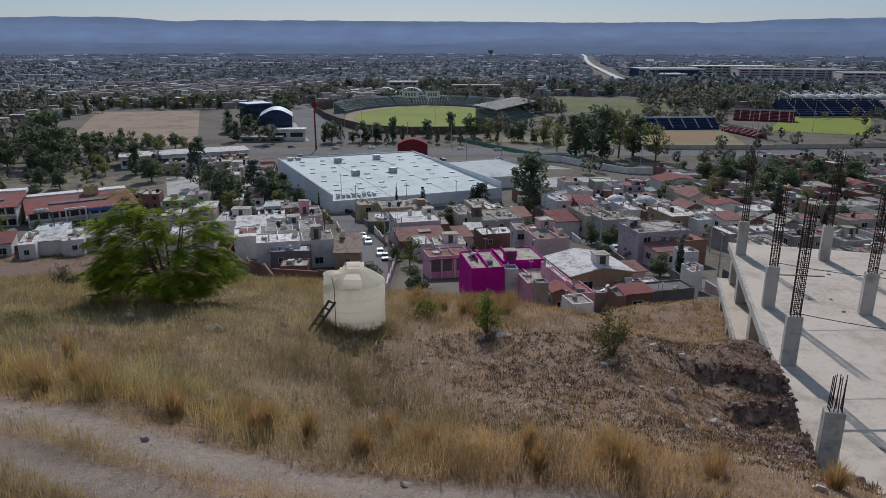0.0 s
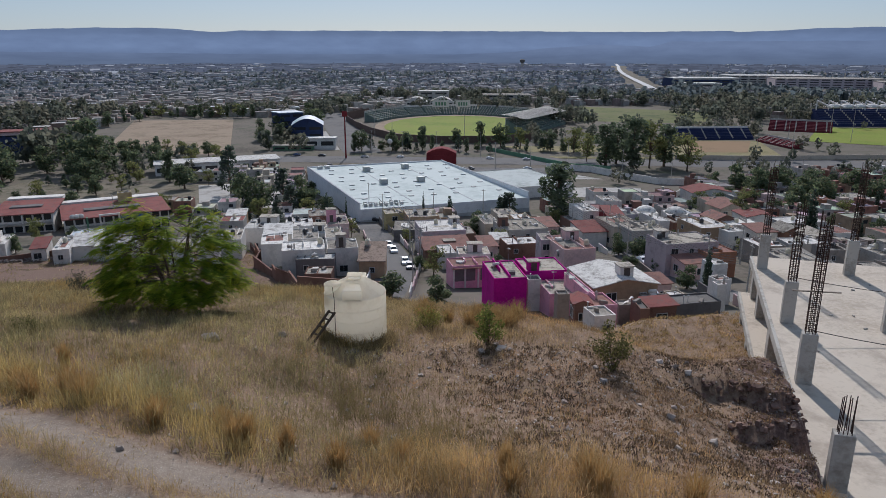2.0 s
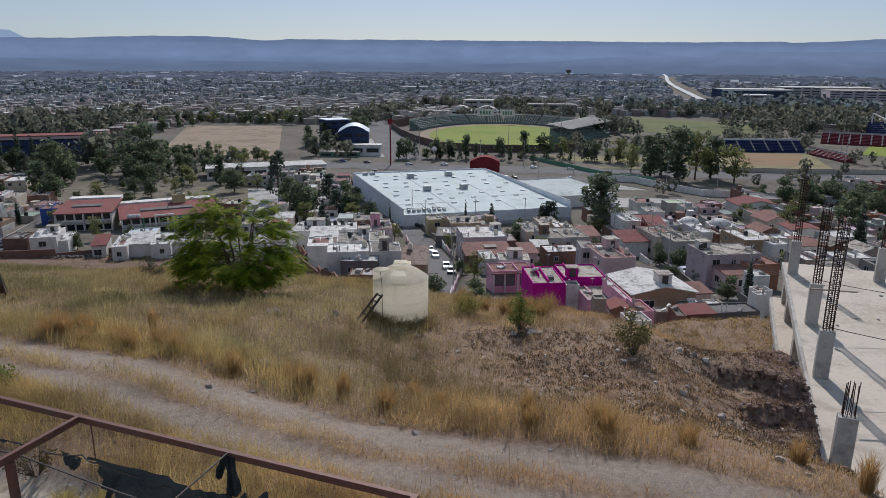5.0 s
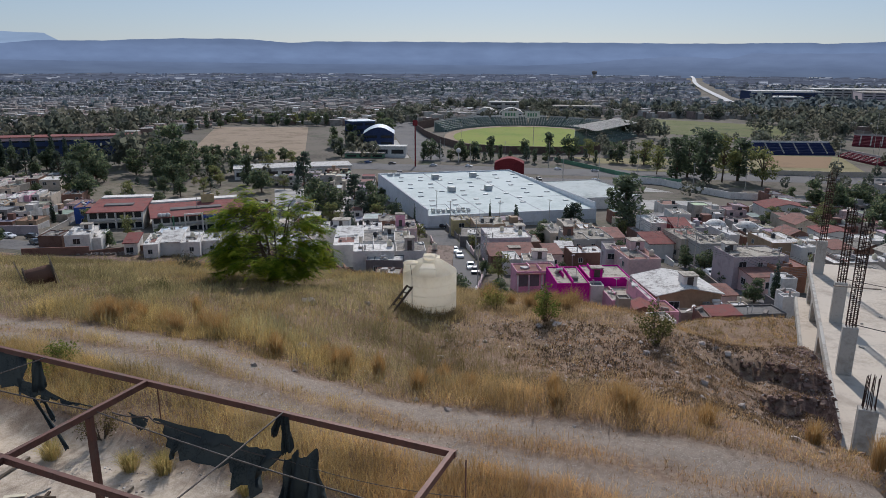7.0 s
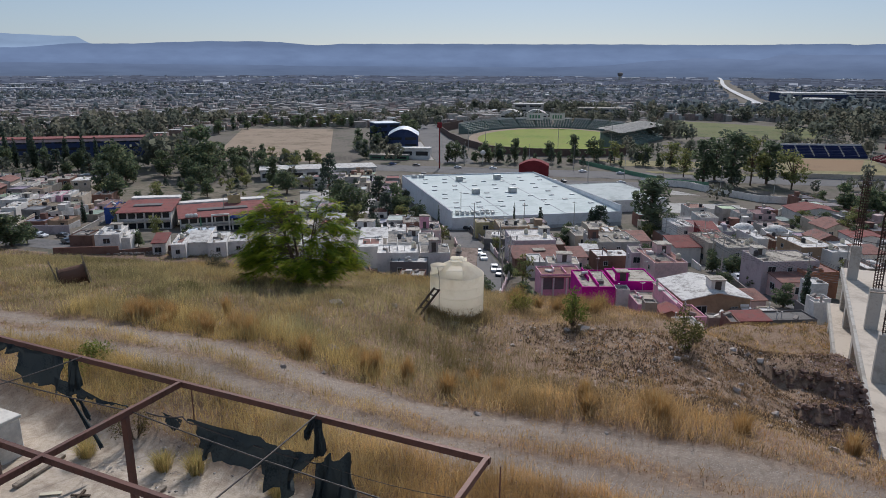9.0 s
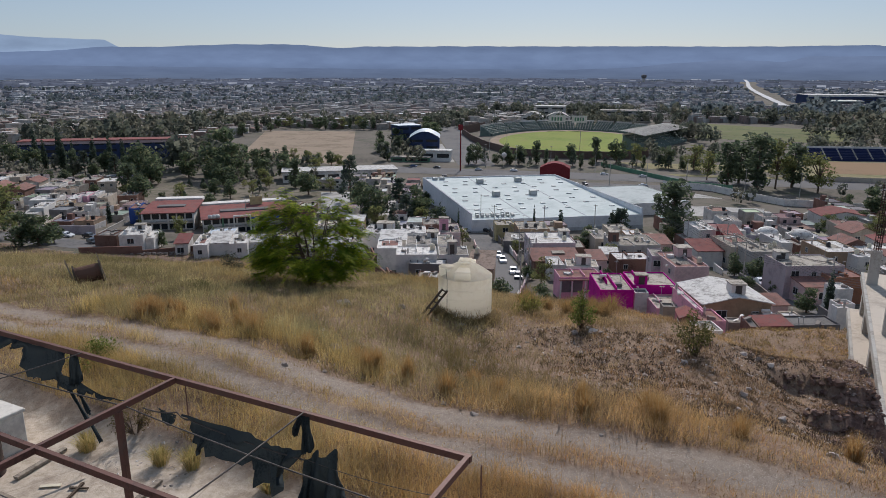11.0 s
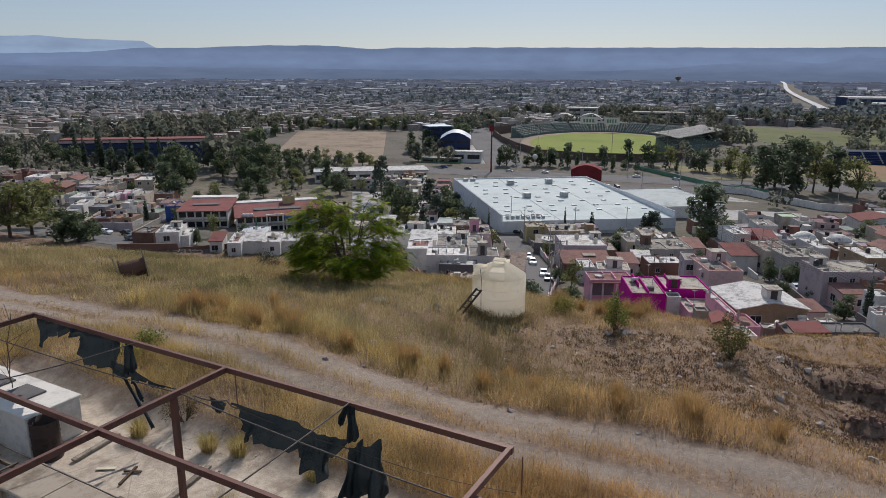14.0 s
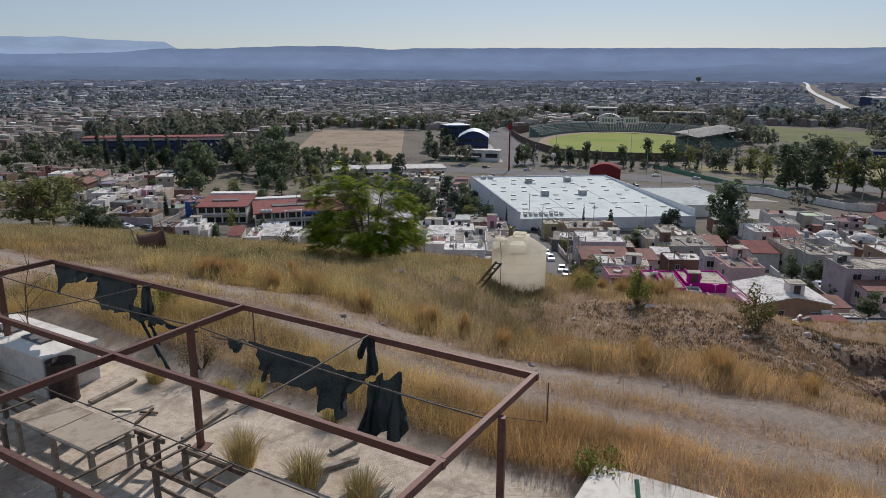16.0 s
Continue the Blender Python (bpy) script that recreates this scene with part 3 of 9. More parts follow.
def water_tank(x, y, z):
    th = thing("water_tank", "large cream plastic water tank with a conical ribbed top", "water tank", at=Matrix.Translation((x, y, z)))
    R, T = 1.22, 1.78
    rings = [(R * 0.985, 0.0), (R, 0.04)]
    for h in (0.42, 0.86, 1.3):
        rings += [(R, h - 0.05), (R, h), (R * 0.984, h + 0.016), (R, h + 0.032), (R, h + 0.08)]
    rings += [(R, T - 0.04), (R * 1.006, T - 0.02), (R * 0.99, T + 0.015)]
    part("body", lathe(bm_new(), rings, 56, caps=(True, False)), POLY, th, "", True)
    part("dome", lathe(bm_new(), [(R * 0.99, T + 0.015), (R * 0.92, T + 0.07), (R * 0.78, T + 0.2), (R * 0.55, T + 0.38), (R * 0.36, T + 0.5), (R * 0.24, T + 0.55)], 56, caps=(False, True)), POLY, th, "", True)
    for k in (0, 2):                             # square shoulders that rise flush with the side
        b = box(bm_new(), (0.42, -0.37, T - 0.03), (R * 0.95, 0.37, T + 0.4), None, 0.02)
        for v in b.verts:
            if v.co.x < 0.6:
                v.co.z += 0.07 if v.co.z > T + 0.2 else 0
                v.co.y *= 0.6
        bmesh.ops.transform(b, matrix=pose(0, 0, 0, 0, 0, -86 + 90 * k), verts=b.verts)
        part("shoulder", b, POLY, th)
    b = box(bm_new(), (-0.24, -0.24, T + 0.46), (0.24, 0.24, T + 0.7), pose(0, 0, 0, 0, 0, 4), 0.03)
    for v in b.verts:
        f = 1.22 if v.co.z > T + 0.6 else 0.8
        v.co.x, v.co.y = v.co.x * f, v.co.y * f
    part("lid", b, POLY, th)
    part("inlet_cover", lathe(bm_new(), [(0.33, T - 0.3), (0.33, T + 0.36), (0.35, T + 0.37), (0.35, T + 0.42), (0.3, T + 0.45)], 24, (-0.8, -0.36, 0)), POLY, th, "round cream inlet cover on the shoulder", True)
    b = bm_new()
    rod(b, (-0.62, -1.08, 0.0), (-0.62, -1.07, T), 0.012, 5), rod(b, (-0.62, -1.07, T), (-0.75, -0.72, T + 0.4), 0.012, 5)
    part("hose", b, REBAR, th, "thin dark hose down the side")
    return th


TANK = (-4.42, 26.45, gz(-4.4, 25.4) + 0.06)
glowing_plastic(POLY, 0.82)
water_tank(*TANK)


def ladder():
    th = thing("ladder", "short dark wooden ladder leaning on the water tank", "ladder")
    a, b = Vector((-5.85, 24.45, gz(-5.85, 24.45))), Vector((-5.12, 25.3, TANK[2] + 1.34))
    s = Vector((0.34, -0.26, 0)) * 0.75
    for k in (-0.5, 0.5):
        part("rail", beam(bm_new(), a + s * k, b + s * k, 0.09, 0.05), WOOD_DARK, th)
    for f in (0.28, 0.52, 0.75, 0.96):
        p = a.lerp(b, f)
        part("rung", beam(bm_new(), p - s * 0.62, p + s * 0.62, 0.07, 0.035), WOOD_DARK, th)


WOOD_DARK = surface("dark_wood", (0.045, 0.032, 0.024), (0.10, 0.075, 0.055), big=1.5, fine=16.0, rough=0.85, bump=0.3, dist=0.004)
ladder()


# ---- yard under the steel frame ----
RUST = surface("rust_brown_steel", (0.075, 0.032, 0.024), (0.14, 0.062, 0.045), big=1.2, fine=12.0, rough=0.65, bump=0.12, dist=0.003, stain=(0.13, 0.075, 0.058), metal=0.2)
C0, CU, CV = Vector((-0.79, 6.17, 0)), Vector((-0.968, 0.252, 0)), Vector((-0.252, -0.968, 0))
FZ, YARD = 4.36, 1.99


def uv(u, v, z=YARD):
    p = C0 + CU * u + CV * v
    return Vector((p.x, p.y, z))


def steel_frame():
    th = thing("steel_frame", "rust-brown welded steel pergola frame without a roof", "pergola", at=Matrix.Translation(uv(6, 3)))
    inv = th.matrix_world.inverted()

    def bar(name, a, b, w, h):
        bm = beam(bm_new(), inv @ a, inv @ b, w, h)
        return part(name, bm, RUST, th)
    for v, z in ((0.0, FZ), (2.78, FZ - 0.002), (5.28, FZ)):
        bar("long_beam", uv(-0.05, v, z), uv(12.55, v, z), 0.075, 0.11)
    for u in (0.0, 6.12, 12.5):
        for a, b in ((0.04, 2.74), (2.82, 5.24), (5.32, 7.2)):
            bar("cross_beam", uv(u, a, FZ + 0.001), uv(u, b, FZ + 0.001), 0.075, 0.11)
    for u in (-0.08, 6.1, 12.4):
        for v in (1.3, 6.6):
            bar("post", uv(u, v, YARD - 0.05), uv(u, v, FZ - 0.056), 0.10, 0.10)
            bm = bm_new()
            box(bm, (-0.16, -0.16, -0.01), (0.16, 0.16, 0.012), inv @ Matrix.Translation(uv(u, v, YARD)))
            part("foot_plate", bm, RUST, th)
    for u, v in ((6.0, 0.0), (-0.1, 0.0)):
        bm = bm_new()
        rod(bm, inv @ uv(u - 0.12, v, FZ - 0.05), inv @ uv(u - 0.12, v, FZ - 0.72), 0.012, 5)
        part("hanger", bm, RUST, th)
    return th


steel_frame()


def sagging(name, label, pts, r, mat, sag=0.1):
    """A wire or rope strung along the points."""
    cu = bpy.data.curves.new(name, "CURVE")
    cu.dimensions, cu.bevel_depth, cu.bevel_resolution = "3D", r, 1
    for a, b in zip(pts, pts[1:]):
        s = cu.splines.new("POLY")
        n = 14
        s.points.add(n)
        for k in range(n + 1):
            f = k / n
            p = Vector(a).lerp(Vector(b), f)
            p.z -= 4 * sag * f * (1 - f)
            s.points[k].co = (*p, 1)
    cu.materials.append(mat)
    return tagged(new(name, cu), label, name.replace("_", " "))


WIRE = surface("dark_wire", (0.03, 0.025, 0.022), (0.075, 0.06, 0.05), big=2, fine=20, rough=0.6, bump=0)
sagging("strung_wire", "dark wire strung between the beams of the frame", [uv(12.5, 1.3, FZ), uv(6.1, 1.15, FZ - 0.02), uv(-0.02, 1.5, FZ - 0.03)], 0.012, WIRE, 0.06)
sagging("strung_wire", "thick dark rope strung diagonally across the frame", [uv(3.08, 0, FZ + 0.05), uv(3.0, 5.2, FZ + 0.05)], 0.013, WIRE, 0.06)
sagging("strung_wire", "thick dark rope strung diagonally across the frame", [uv(8.75, 0, FZ + 0.05), uv(9.5, 2.75, FZ + 0.05)], 0.012, WIRE, 0.05)
sagging("strung_wire", "dark wire strung low along the tables", [uv(12.5, 2.95, FZ - 0.9), uv(6.1, 2.97, FZ - 0.94), uv(-0.05, 3.0, FZ - 0.9)], 0.011, WIRE, 0.03)
sagging("strung_wire", "thin wire hanging slack beside the frame", [uv(3.0, 0.1, FZ - 0.8), uv(-0.14, 0.0, FZ - 0.72)], 0.006, WIRE, 0.1)


# ---- town: builders ----
def paint(name, c, rough=0.85, stain=0.75):
    return surface(name, tuple(v * 0.9 for v in c), tuple(min(v * 1.06, 0.95) for v in c), big=0.22, fine=2.2, rough=rough, bump=0.1, dist=0.02, stain=tuple(v * stain for v in c), vary=0.06)


WALLS = {
    "white": paint("white_wall", (0.67, 0.635, 0.59)), "cream": paint("cream_wall", (0.66, 0.60, 0.46)), "grey": paint("grey_wall", (0.43, 0.40, 0.365)),
    "dark": paint("dark_wall", (0.16, 0.15, 0.145)), "brick": surface("brick_wall", (0.14, 0.075, 0.058), (0.22, 0.13, 0.10), big=0.4, fine=6.0, rough=0.9, bump=0.3, dist=0.02, vary=0.1),
    "block": paint("block_wall", (0.28, 0.245, 0.215)), "yellow": paint("ochre_wall", (0.46, 0.38, 0.20)), "magenta": paint("magenta_wall", (0.50, 0.012, 0.27)),
    "pink": paint("pink_wall", (0.66, 0.34, 0.42)), "lilac": paint("lilac_wall", (0.46, 0.395, 0.41)), "blue": paint("blue_wall", (0.06, 0.11, 0.34)),
    "tan": paint("tan_wall", (0.40, 0.28, 0.18)), "orange": paint("orange_wall", (0.34, 0.16, 0.095)), "red": paint("red_wall", (0.20, 0.032, 0.036)), "brown": paint("brown_wall", (0.15, 0.105, 0.085)),
    "beige": paint("beige_wall", (0.52, 0.44, 0.35)), "green": paint("green_wall", (0.13, 0.25, 0.16)), "navy": paint("navy_wall", (0.035, 0.05, 0.11)),
    "palepink": paint("pale_pink_wall", (0.60, 0.44, 0.42)),
}
ROOFS = {
    "brown": surface("rusty_sheet_roof", (0.13, 0.095, 0.075), (0.27, 0.205, 0.165), big=0.5, fine=3.0, rough=0.9, bump=0.25, dist=0.03, stain=(0.10, 0.075, 0.06), vary=0.1),
    "white": surface("white_painted_roof", (0.34, 0.32, 0.295), (0.62, 0.60, 0.565), big=0.35, fine=2.5, rough=0.8, bump=0.1, dist=0.02, stain=(0.20, 0.18, 0.165), vary=0.18),
    "grey": surface("grey_roof", (0.145, 0.127, 0.11), (0.34, 0.31, 0.27), big=0.4, fine=2.4, rough=0.92, bump=0.15, dist=0.02, stain=(0.085, 0.078, 0.07), vary=0.2),
    "buff": surface("buff_roof", (0.19, 0.165, 0.13), (0.42, 0.38, 0.32), big=0.4, fine=2.4, rough=0.92, bump=0.15, dist=0.02, stain=(0.11, 0.095, 0.08), vary=0.2),
    "red": surface("red_roof", (0.15, 0.048, 0.045), (0.235, 0.085, 0.075), big=0.4, fine=5.0, rough=0.88, bump=0.3, dist=0.03, stain=(0.16, 0.10, 0.09), vary=0.1),
    "terra": surface("terracotta_roof", (0.17, 0.082, 0.066), (0.27, 0.145, 0.12), big=0.4, fine=5.0, rough=0.9, bump=0.3, dist=0.03, stain=(0.15, 0.11, 0.10), vary=0.1),
    "dark": surface("dark_roof", (0.09, 0.085, 0.08), (0.17, 0.16, 0.15), big=0.3, fine=3.0, rough=0.9, bump=0.15, dist=0.02, vary=0.1),
    "clean": surface("clean_pale_roof", (0.42, 0.455, 0.44), (0.50, 0.53, 0.51), big=0.06, fine=0.8, rough=0.95, bump=0.05, dist=0.02, stain=(0.32, 0.345, 0.33)),
    "blue": surface("pale_blue_sheet", (0.34, 0.40, 0.46), (0.46, 0.52, 0.58), big=0.5, fine=3.0, rough=0.6, bump=0.1, dist=0.02),
}
GLASS = bpy.data.materials.new("dark_window_glass")
_t, _n, _l, _b = nodes_of(GLASS)
_b.inputs["Base Color"].default_value = (0.025, 0.03, 0.035, 1)
_b.inputs["Roughness"].default_value = 0.12
FRAME = paint("window_frame_paint", (0.5, 0.5, 0.49))
DOOR = paint("dark_metal_door", (0.10, 0.085, 0.075))
BLACK_PLASTIC = surface("black_plastic", (0.018, 0.018, 0.02), (0.04, 0.04, 0.042), big=1, fine=8, rough=0.5, bump=0.05)
ASPHALT = surface("asphalt", (0.095, 0.092, 0.092), (0.155, 0.15, 0.148), big=0.08, fine=1.6, rough=0.93, bump=0.15, dist=0.02, stain=(0.17, 0.16, 0.15))


def shared(bm, name, mats):
    me = bpy.data.meshes.new(name)
    bm.to_mesh(me)
    bm.free()
    for m in mats:
        me.materials.append(m)
    return me


def child(name, me, parent, m):
    ob = new(name, me)
    ob.parent = parent
    ob.matrix_basis = m
    return ob


def window_meshes(w, h):
    f = bm_new()
    for lo, hi in (((-w / 2 - 0.08, -0.07, -0.08), (w / 2 + 0.08, 0.02, 0)), ((-w / 2 - 0.08, -0.07, h), (w / 2 + 0.08, 0.02, h + 0.08)),
                   ((-w / 2 - 0.08, -0.07, 0), (-w / 2, 0.02, h)), ((w / 2, -0.07, 0), (w / 2 + 0.08, 0.02, h)), ((-0.025, -0.04, 0), (0.025, 0.02, h))):
        box(f, lo, hi)
    return shared(f, "window_frame", [FRAME]), shared(box(bm_new(), (-w / 2, -0.015, 0), (w / 2, 0.018, h)), "pane", [GLASS])


WIN = {"s": window_meshes(0.9, 1.0), "m": window_meshes(1.5, 1.25), "l": window_meshes(2.3, 1.6)}
DOOR_ME = shared(box(bm_new(), (-0.5, -0.05, 0), (0.5, 0.02, 2.1), None, 0.01), "door", [DOOR])
GATE_ME = shared(box(bm_new(), (-1.4, -0.06, 0), (1.4, 0.02, 2.3), None, 0.01), "garage_gate", [DOOR])
tr = random.Random(5)


def town_z(y):
    return float(np.interp(y, TY, TZ))


PLANS = []
cl = random.Random(77)


def clutter_meshes():
    """Small things that stand about on flat roofs, each about its own foot."""
    pipe = rod(bm_new(), (0, 0, -0.02), (0, 0, 0.9), 0.05, 7)
    box(pipe, (-0.12, -0.12, 0.9), (0.12, 0.12, 0.96))
    heater = bm_new()
    rod(heater, (-0.55, 0, 0.75), (0.55, 0, 0.75), 0.24, 12), beam(heater, (-0.4, 0, -0.02), (-0.4, 0, 0.6), 0.05), beam(heater, (0.4, 0, -0.02), (0.4, 0, 0.6), 0.05), beam(heater, (0, -0.9, 0.05), (0, 0, 0.6), 0.9, 0.05)
    bottle = lathe(bm_new(), [(0.16, -0.01), (0.17, 0.05), (0.17, 0.9), (0.1, 1.05), (0.05, 1.1), (0.05, 1.2)], 10)
    heap = box(bm_new(), (-0.5, -0.25, -0.02), (0.5, 0.25, 0.42), None, 0.03)
    for v in heap.verts:
        v.co.z *= 1 + 0.5 * v.co.x
    mast = rod(bm_new(), (0, 0, -0.02), (0, 0, 2.6), 0.025, 5)
    for k in range(4):
        beam(mast, (-0.4 + k * 0.05, k * 0.2 - 0.3, 2.5), (0.4 - k * 0.05, k * 0.2 - 0.3, 2.5), 0.025)
    beam(mast, (0, -0.4, 2.5), (0, 0.5, 2.5), 0.025)
    skylight = box(bm_new(), (-0.6, -0.45, -0.02), (0.6, 0.45, 0.3), None, 0.06)
    return {"vent_pipe": (pipe, VENT_GREY), "water_heater": (heater, WALLS["white"]), "gas_bottle": (bottle, WALLS["grey"]), "breeze_block": (heap, WALLS["block"]), "aerial": (mast, VENT_GREY), "skylight": (skylight, ROOFS["white"])}


VENT_GREY = paint("galvanised_pipe", (0.36, 0.36, 0.36), rough=0.5)
CLUTTER = {k: shared(b, k, [m]) for k, (b, m) in clutter_meshes().items()}


def roof_clutter(th, w, depth, z, wall):
    """Pipes, heaters, bottles, heaps of blocks and low dividing walls on a flat roof."""
    for k in range(int(min(6, 1.5 + w * depth / 14))):
        name = cl.choice(["vent_pipe", "vent_pipe", "gas_bottle", "breeze_block", "water_heater", "aerial", "skylight", "breeze_block"])
        child(name, CLUTTER[name], th, pose(cl.uniform(0.1, 0.9) * w, cl.uniform(0.1, 0.9) * depth, z, 0, 0, cl.uniform(0, 360)))
    if w > 3 and cl.random() < 0.6:
        u, v = cl.uniform(0.2, 0.8) * w, cl.uniform(0.25, 0.6) * depth
        part("parapet_divider", box(bm_new(), (u - 0.07, v, z - 0.02), (u + 0.07, depth - 0.16, z + cl.uniform(0.2, 0.7))), wall, th)
    if cl.random() < 0.5:
        part("roof_patch", box(bm_new(), (w * cl.uniform(0.15, 0.4), depth * cl.uniform(0.1, 0.4), z - 0.01), (w * cl.uniform(0.55, 0.85), depth * cl.uniform(0.5, 0.9), z + 0.012)), ROOFS[cl.choice(["white", "grey", "buff", "terra", "dark"])], th)


def house(x1, y1, x2, y2, depth, top, wall="white", roof="grey", kind="flat", label="", base=None, wins=True, storeys=None):
    """A house whose roof's near edge runs from (x1, y1) to (x2, y2) at height top; it goes back depth metres."""
    a, b = Vector((x1, y1, 0)), Vector((x2, y2, 0))
    w = (b - a).length
    d = (b - a) / w
    n = Vector((-d.y, d.x, 0))
    if n.y < 0:
        n = -n
    corners = [a, b, b + n * depth, a + n * depth]
    PLANS.append(((a + b) / 2 + n * depth / 2, max(w, depth) / 2))
    g = base if base is not None else min(gz(c.x, c.y) for c in corners) - 0.4
    H = top - g
    m = Matrix(((d.x, n.x, 0, a.x), (d.y, n.y, 0, a.y), (0, 0, 1, g), (0, 0, 0, 1)))
    lab = label or f"{ {'palepink': 'pale pink', 'block': 'grey block'}.get(wall, wall)} house with a {roof} {'pitched' if kind != 'flat' else 'flat'} roof"
    th = thing("house", lab, "house", "houses of the hillside town", at=m)
    wm, rm = WALLS[wall], ROOFS[roof]
    bm = bm_new()
    t = 0.13
    if kind == "flat":
        par = 0.2 if H > 2.6 else 0.12
        outer = [(0, 0), (w, 0), (w, depth), (0, depth)]
        inner = [(t, t), (w - t, t), (w - t, depth - t), (t, depth - t)]
        o0, o1 = [bm.verts.new((*q, 0)) for q in outer], [bm.verts.new((*q, H)) for q in outer]
        i1, i0 = [bm.verts.new((*q, H)) for q in inner], [bm.verts.new((*q, H - par - 0.3)) for q in inner]
        for k in range(4):
            j = (k + 1) % 4
            bm.faces.new((o0[k], o0[j], o1[j], o1[k])), bm.faces.new((o1[k], o1[j], i1[j], i1[k])), bm.faces.new((i1[k], i1[j], i0[j], i0[k]))
        part("shell", bm, wm, th)
        part("roof", box(bm_new(), (t, t, H - par - 0.15), (w - t, depth - t, H - par)), rm, th)
    else:
        rise = (0.09 if w > 8 else 0.2) * w if kind == "gable" else 0.1 * depth
        if kind == "gable":
            prof = [(0, 0, H), (w / 2, 0, H + rise), (w, 0, H)]
            f = [bm.verts.new(p) for p in ((0, 0, 0), (w, 0, 0), (w, 0, H), (w / 2, 0, H + rise), (0, 0, H))]
            k = [bm.verts.new((v.co.x, depth, v.co.z)) for v in f]
            bm.faces.new(f), bm.faces.new(k[::-1])
            for i in range(5):
                bm.faces.new((f[i], k[i], k[(i + 1) % 5], f[(i + 1) % 5]))
            part("shell", bm, wm, th)
            for s, (p, q) in enumerate((((-0.35, H - 0.1), (w / 2, H + rise + 0.06)), ((w / 2, H + rise + 0.06), (w + 0.35, H - 0.1)))):
                rb = bm_new()
                vs = []
                for yy in (-0.35, depth + 0.35):
                    for (xx, zz) in (p, q):
                        vs += [rb.verts.new((xx, yy, zz)), rb.verts.new((xx, yy, zz + 0.14))]
                for i in ((0, 2, 3, 1), (4, 5, 7, 6), (0, 1, 5, 4), (2, 6, 7, 3), (1, 3, 7, 5), (0, 4, 6, 2)):
                    rb.faces.new([vs[j] for j in i])
                part("roof_slope", rb, rm, th)
        else:
            f = [bm.verts.new(p) for p in ((0, 0, 0), (w, 0, 0), (w, 0, H), (0, 0, H))]
            k = [bm.verts.new(p) for p in ((0, depth, 0), (w, depth, 0), (w, depth, H + rise), (0, depth, H + rise))]
            bm.faces.new(f), bm.faces.new(k[::-1])
            for i in range(4):
                bm.faces.new((f[i], k[i], k[(i + 1) % 4], f[(i + 1) % 4]))
            part("shell", bm, wm, th)
            rb = bm_new()
            vs = [rb.verts.new(p) for p in ((-0.3, -0.3, H - 0.02), (w + 0.3, -0.3, H - 0.02), (w + 0.3, depth + 0.2, H + rise + 0.04), (-0.3, depth + 0.2, H + rise + 0.04))]
            vt = [rb.verts.new((v.co.x, v.co.y, v.co.z + 0.16)) for v in vs]
            rb.faces.new(vt), rb.faces.new(vs[::-1])
            for i in range(4):
                rb.faces.new((vs[i], vs[(i + 1) % 4], vt[(i + 1) % 4], vt[i]))
            part("roof_slope", rb, rm, th)
    if kind == "flat" and w > 4 and tr.random() < 0.42:
        u = w * tr.uniform(0.3, 0.7)
        part("parapet_divider", box(bm_new(), (u, t + 0.02, H - par - 0.02), (u + 0.14, depth * tr.uniform(0.5, 0.9), H - par + tr.uniform(0.25, 0.6))), wm, th)
        u, v = w * tr.uniform(0.15, 0.8), depth * tr.uniform(0.2, 0.8)
        part("roof_hatch", box(bm_new(), (u, v, H - par - 0.02), (u + tr.uniform(0.6, 1.3), v + tr.uniform(0.6, 1.2), H - par + tr.uniform(0.2, 0.8))), ROOFS[tr.choice(["white", "grey", "dark"])], th)
    if kind == "flat" and y1 < 240:
        roof_clutter(th, w, depth, H - par, wm)
    if wins and H > 2.6:
        visible = min(H - 0.4, 6.6)
        ns = storeys or max(1, int(visible // 2.7))
        for side, length in (((0, w), (1, depth)) if y1 < 175 else ((0, w),)):
            cnt = max(1, int(length // (3.4 if side == 0 else 5.5)))
            for s in range(ns):
                z = H - 0.5 - (s + 1) * 2.6 + 0.85
                if z < 0.5 and s:
                    continue
                for k in range(cnt):
                    if tr.random() < 0.36:
                        continue
                    u = length * (k + 0.5) / cnt + tr.uniform(-0.3, 0.3)
                    key = tr.choice("ssmm")
                    if length / cnt < 2.6 and key == "l":
                        key = "m"
                    if side == 0:
                        mm = pose(u, -0.02, max(z, 0.6), 0, 0, 0)
                    else:
                        mm = pose(-0.02, depth - u, max(z, 0.6), 0, 0, -90)
                    wf = child("window", WIN[key][0], th, mm)
                    child("pane", WIN[key][1], wf, Matrix())
    return th


def roof_tank(x, y, z, dark, s=1.0):
    """The small round water tank of a house roof."""
    key = "dark" if dark else "pale"
    if key not in PROTO:
        th = thing("roof_water_tank", f"{'black' if dark else 'cream'} plastic water tank on a house roof", "water tank", "roof water tanks", at=Matrix.Translation((x, y, z)))
        mat = BLACK_PLASTIC if dark else WALLS["cream"]
        part("body", lathe(bm_new(), [(0.5, 0.2), (0.52, 0.3), (0.52, 0.62), (0.5, 0.65), (0.52, 0.68), (0.52, 1.15), (0.42, 1.3), (0.22, 1.4)], 14), mat, th, "", True)
        part("lid", lathe(bm_new(), [(0.24, 1.39), (0.25, 1.47), (0.1, 1.5)], 12), mat, th)
        part("stand", box(bm_new(), (-0.5, -0.5, 0), (0.5, 0.5, 0.2)), CONCRETE, th)
        PROTO[key] = th
        return th
    return copy_thing(PROTO[key], Matrix.Translation((x, y, z)) @ pose(0, 0, 0, 0, 0, tr.uniform(0, 360)))


PROTO = {}


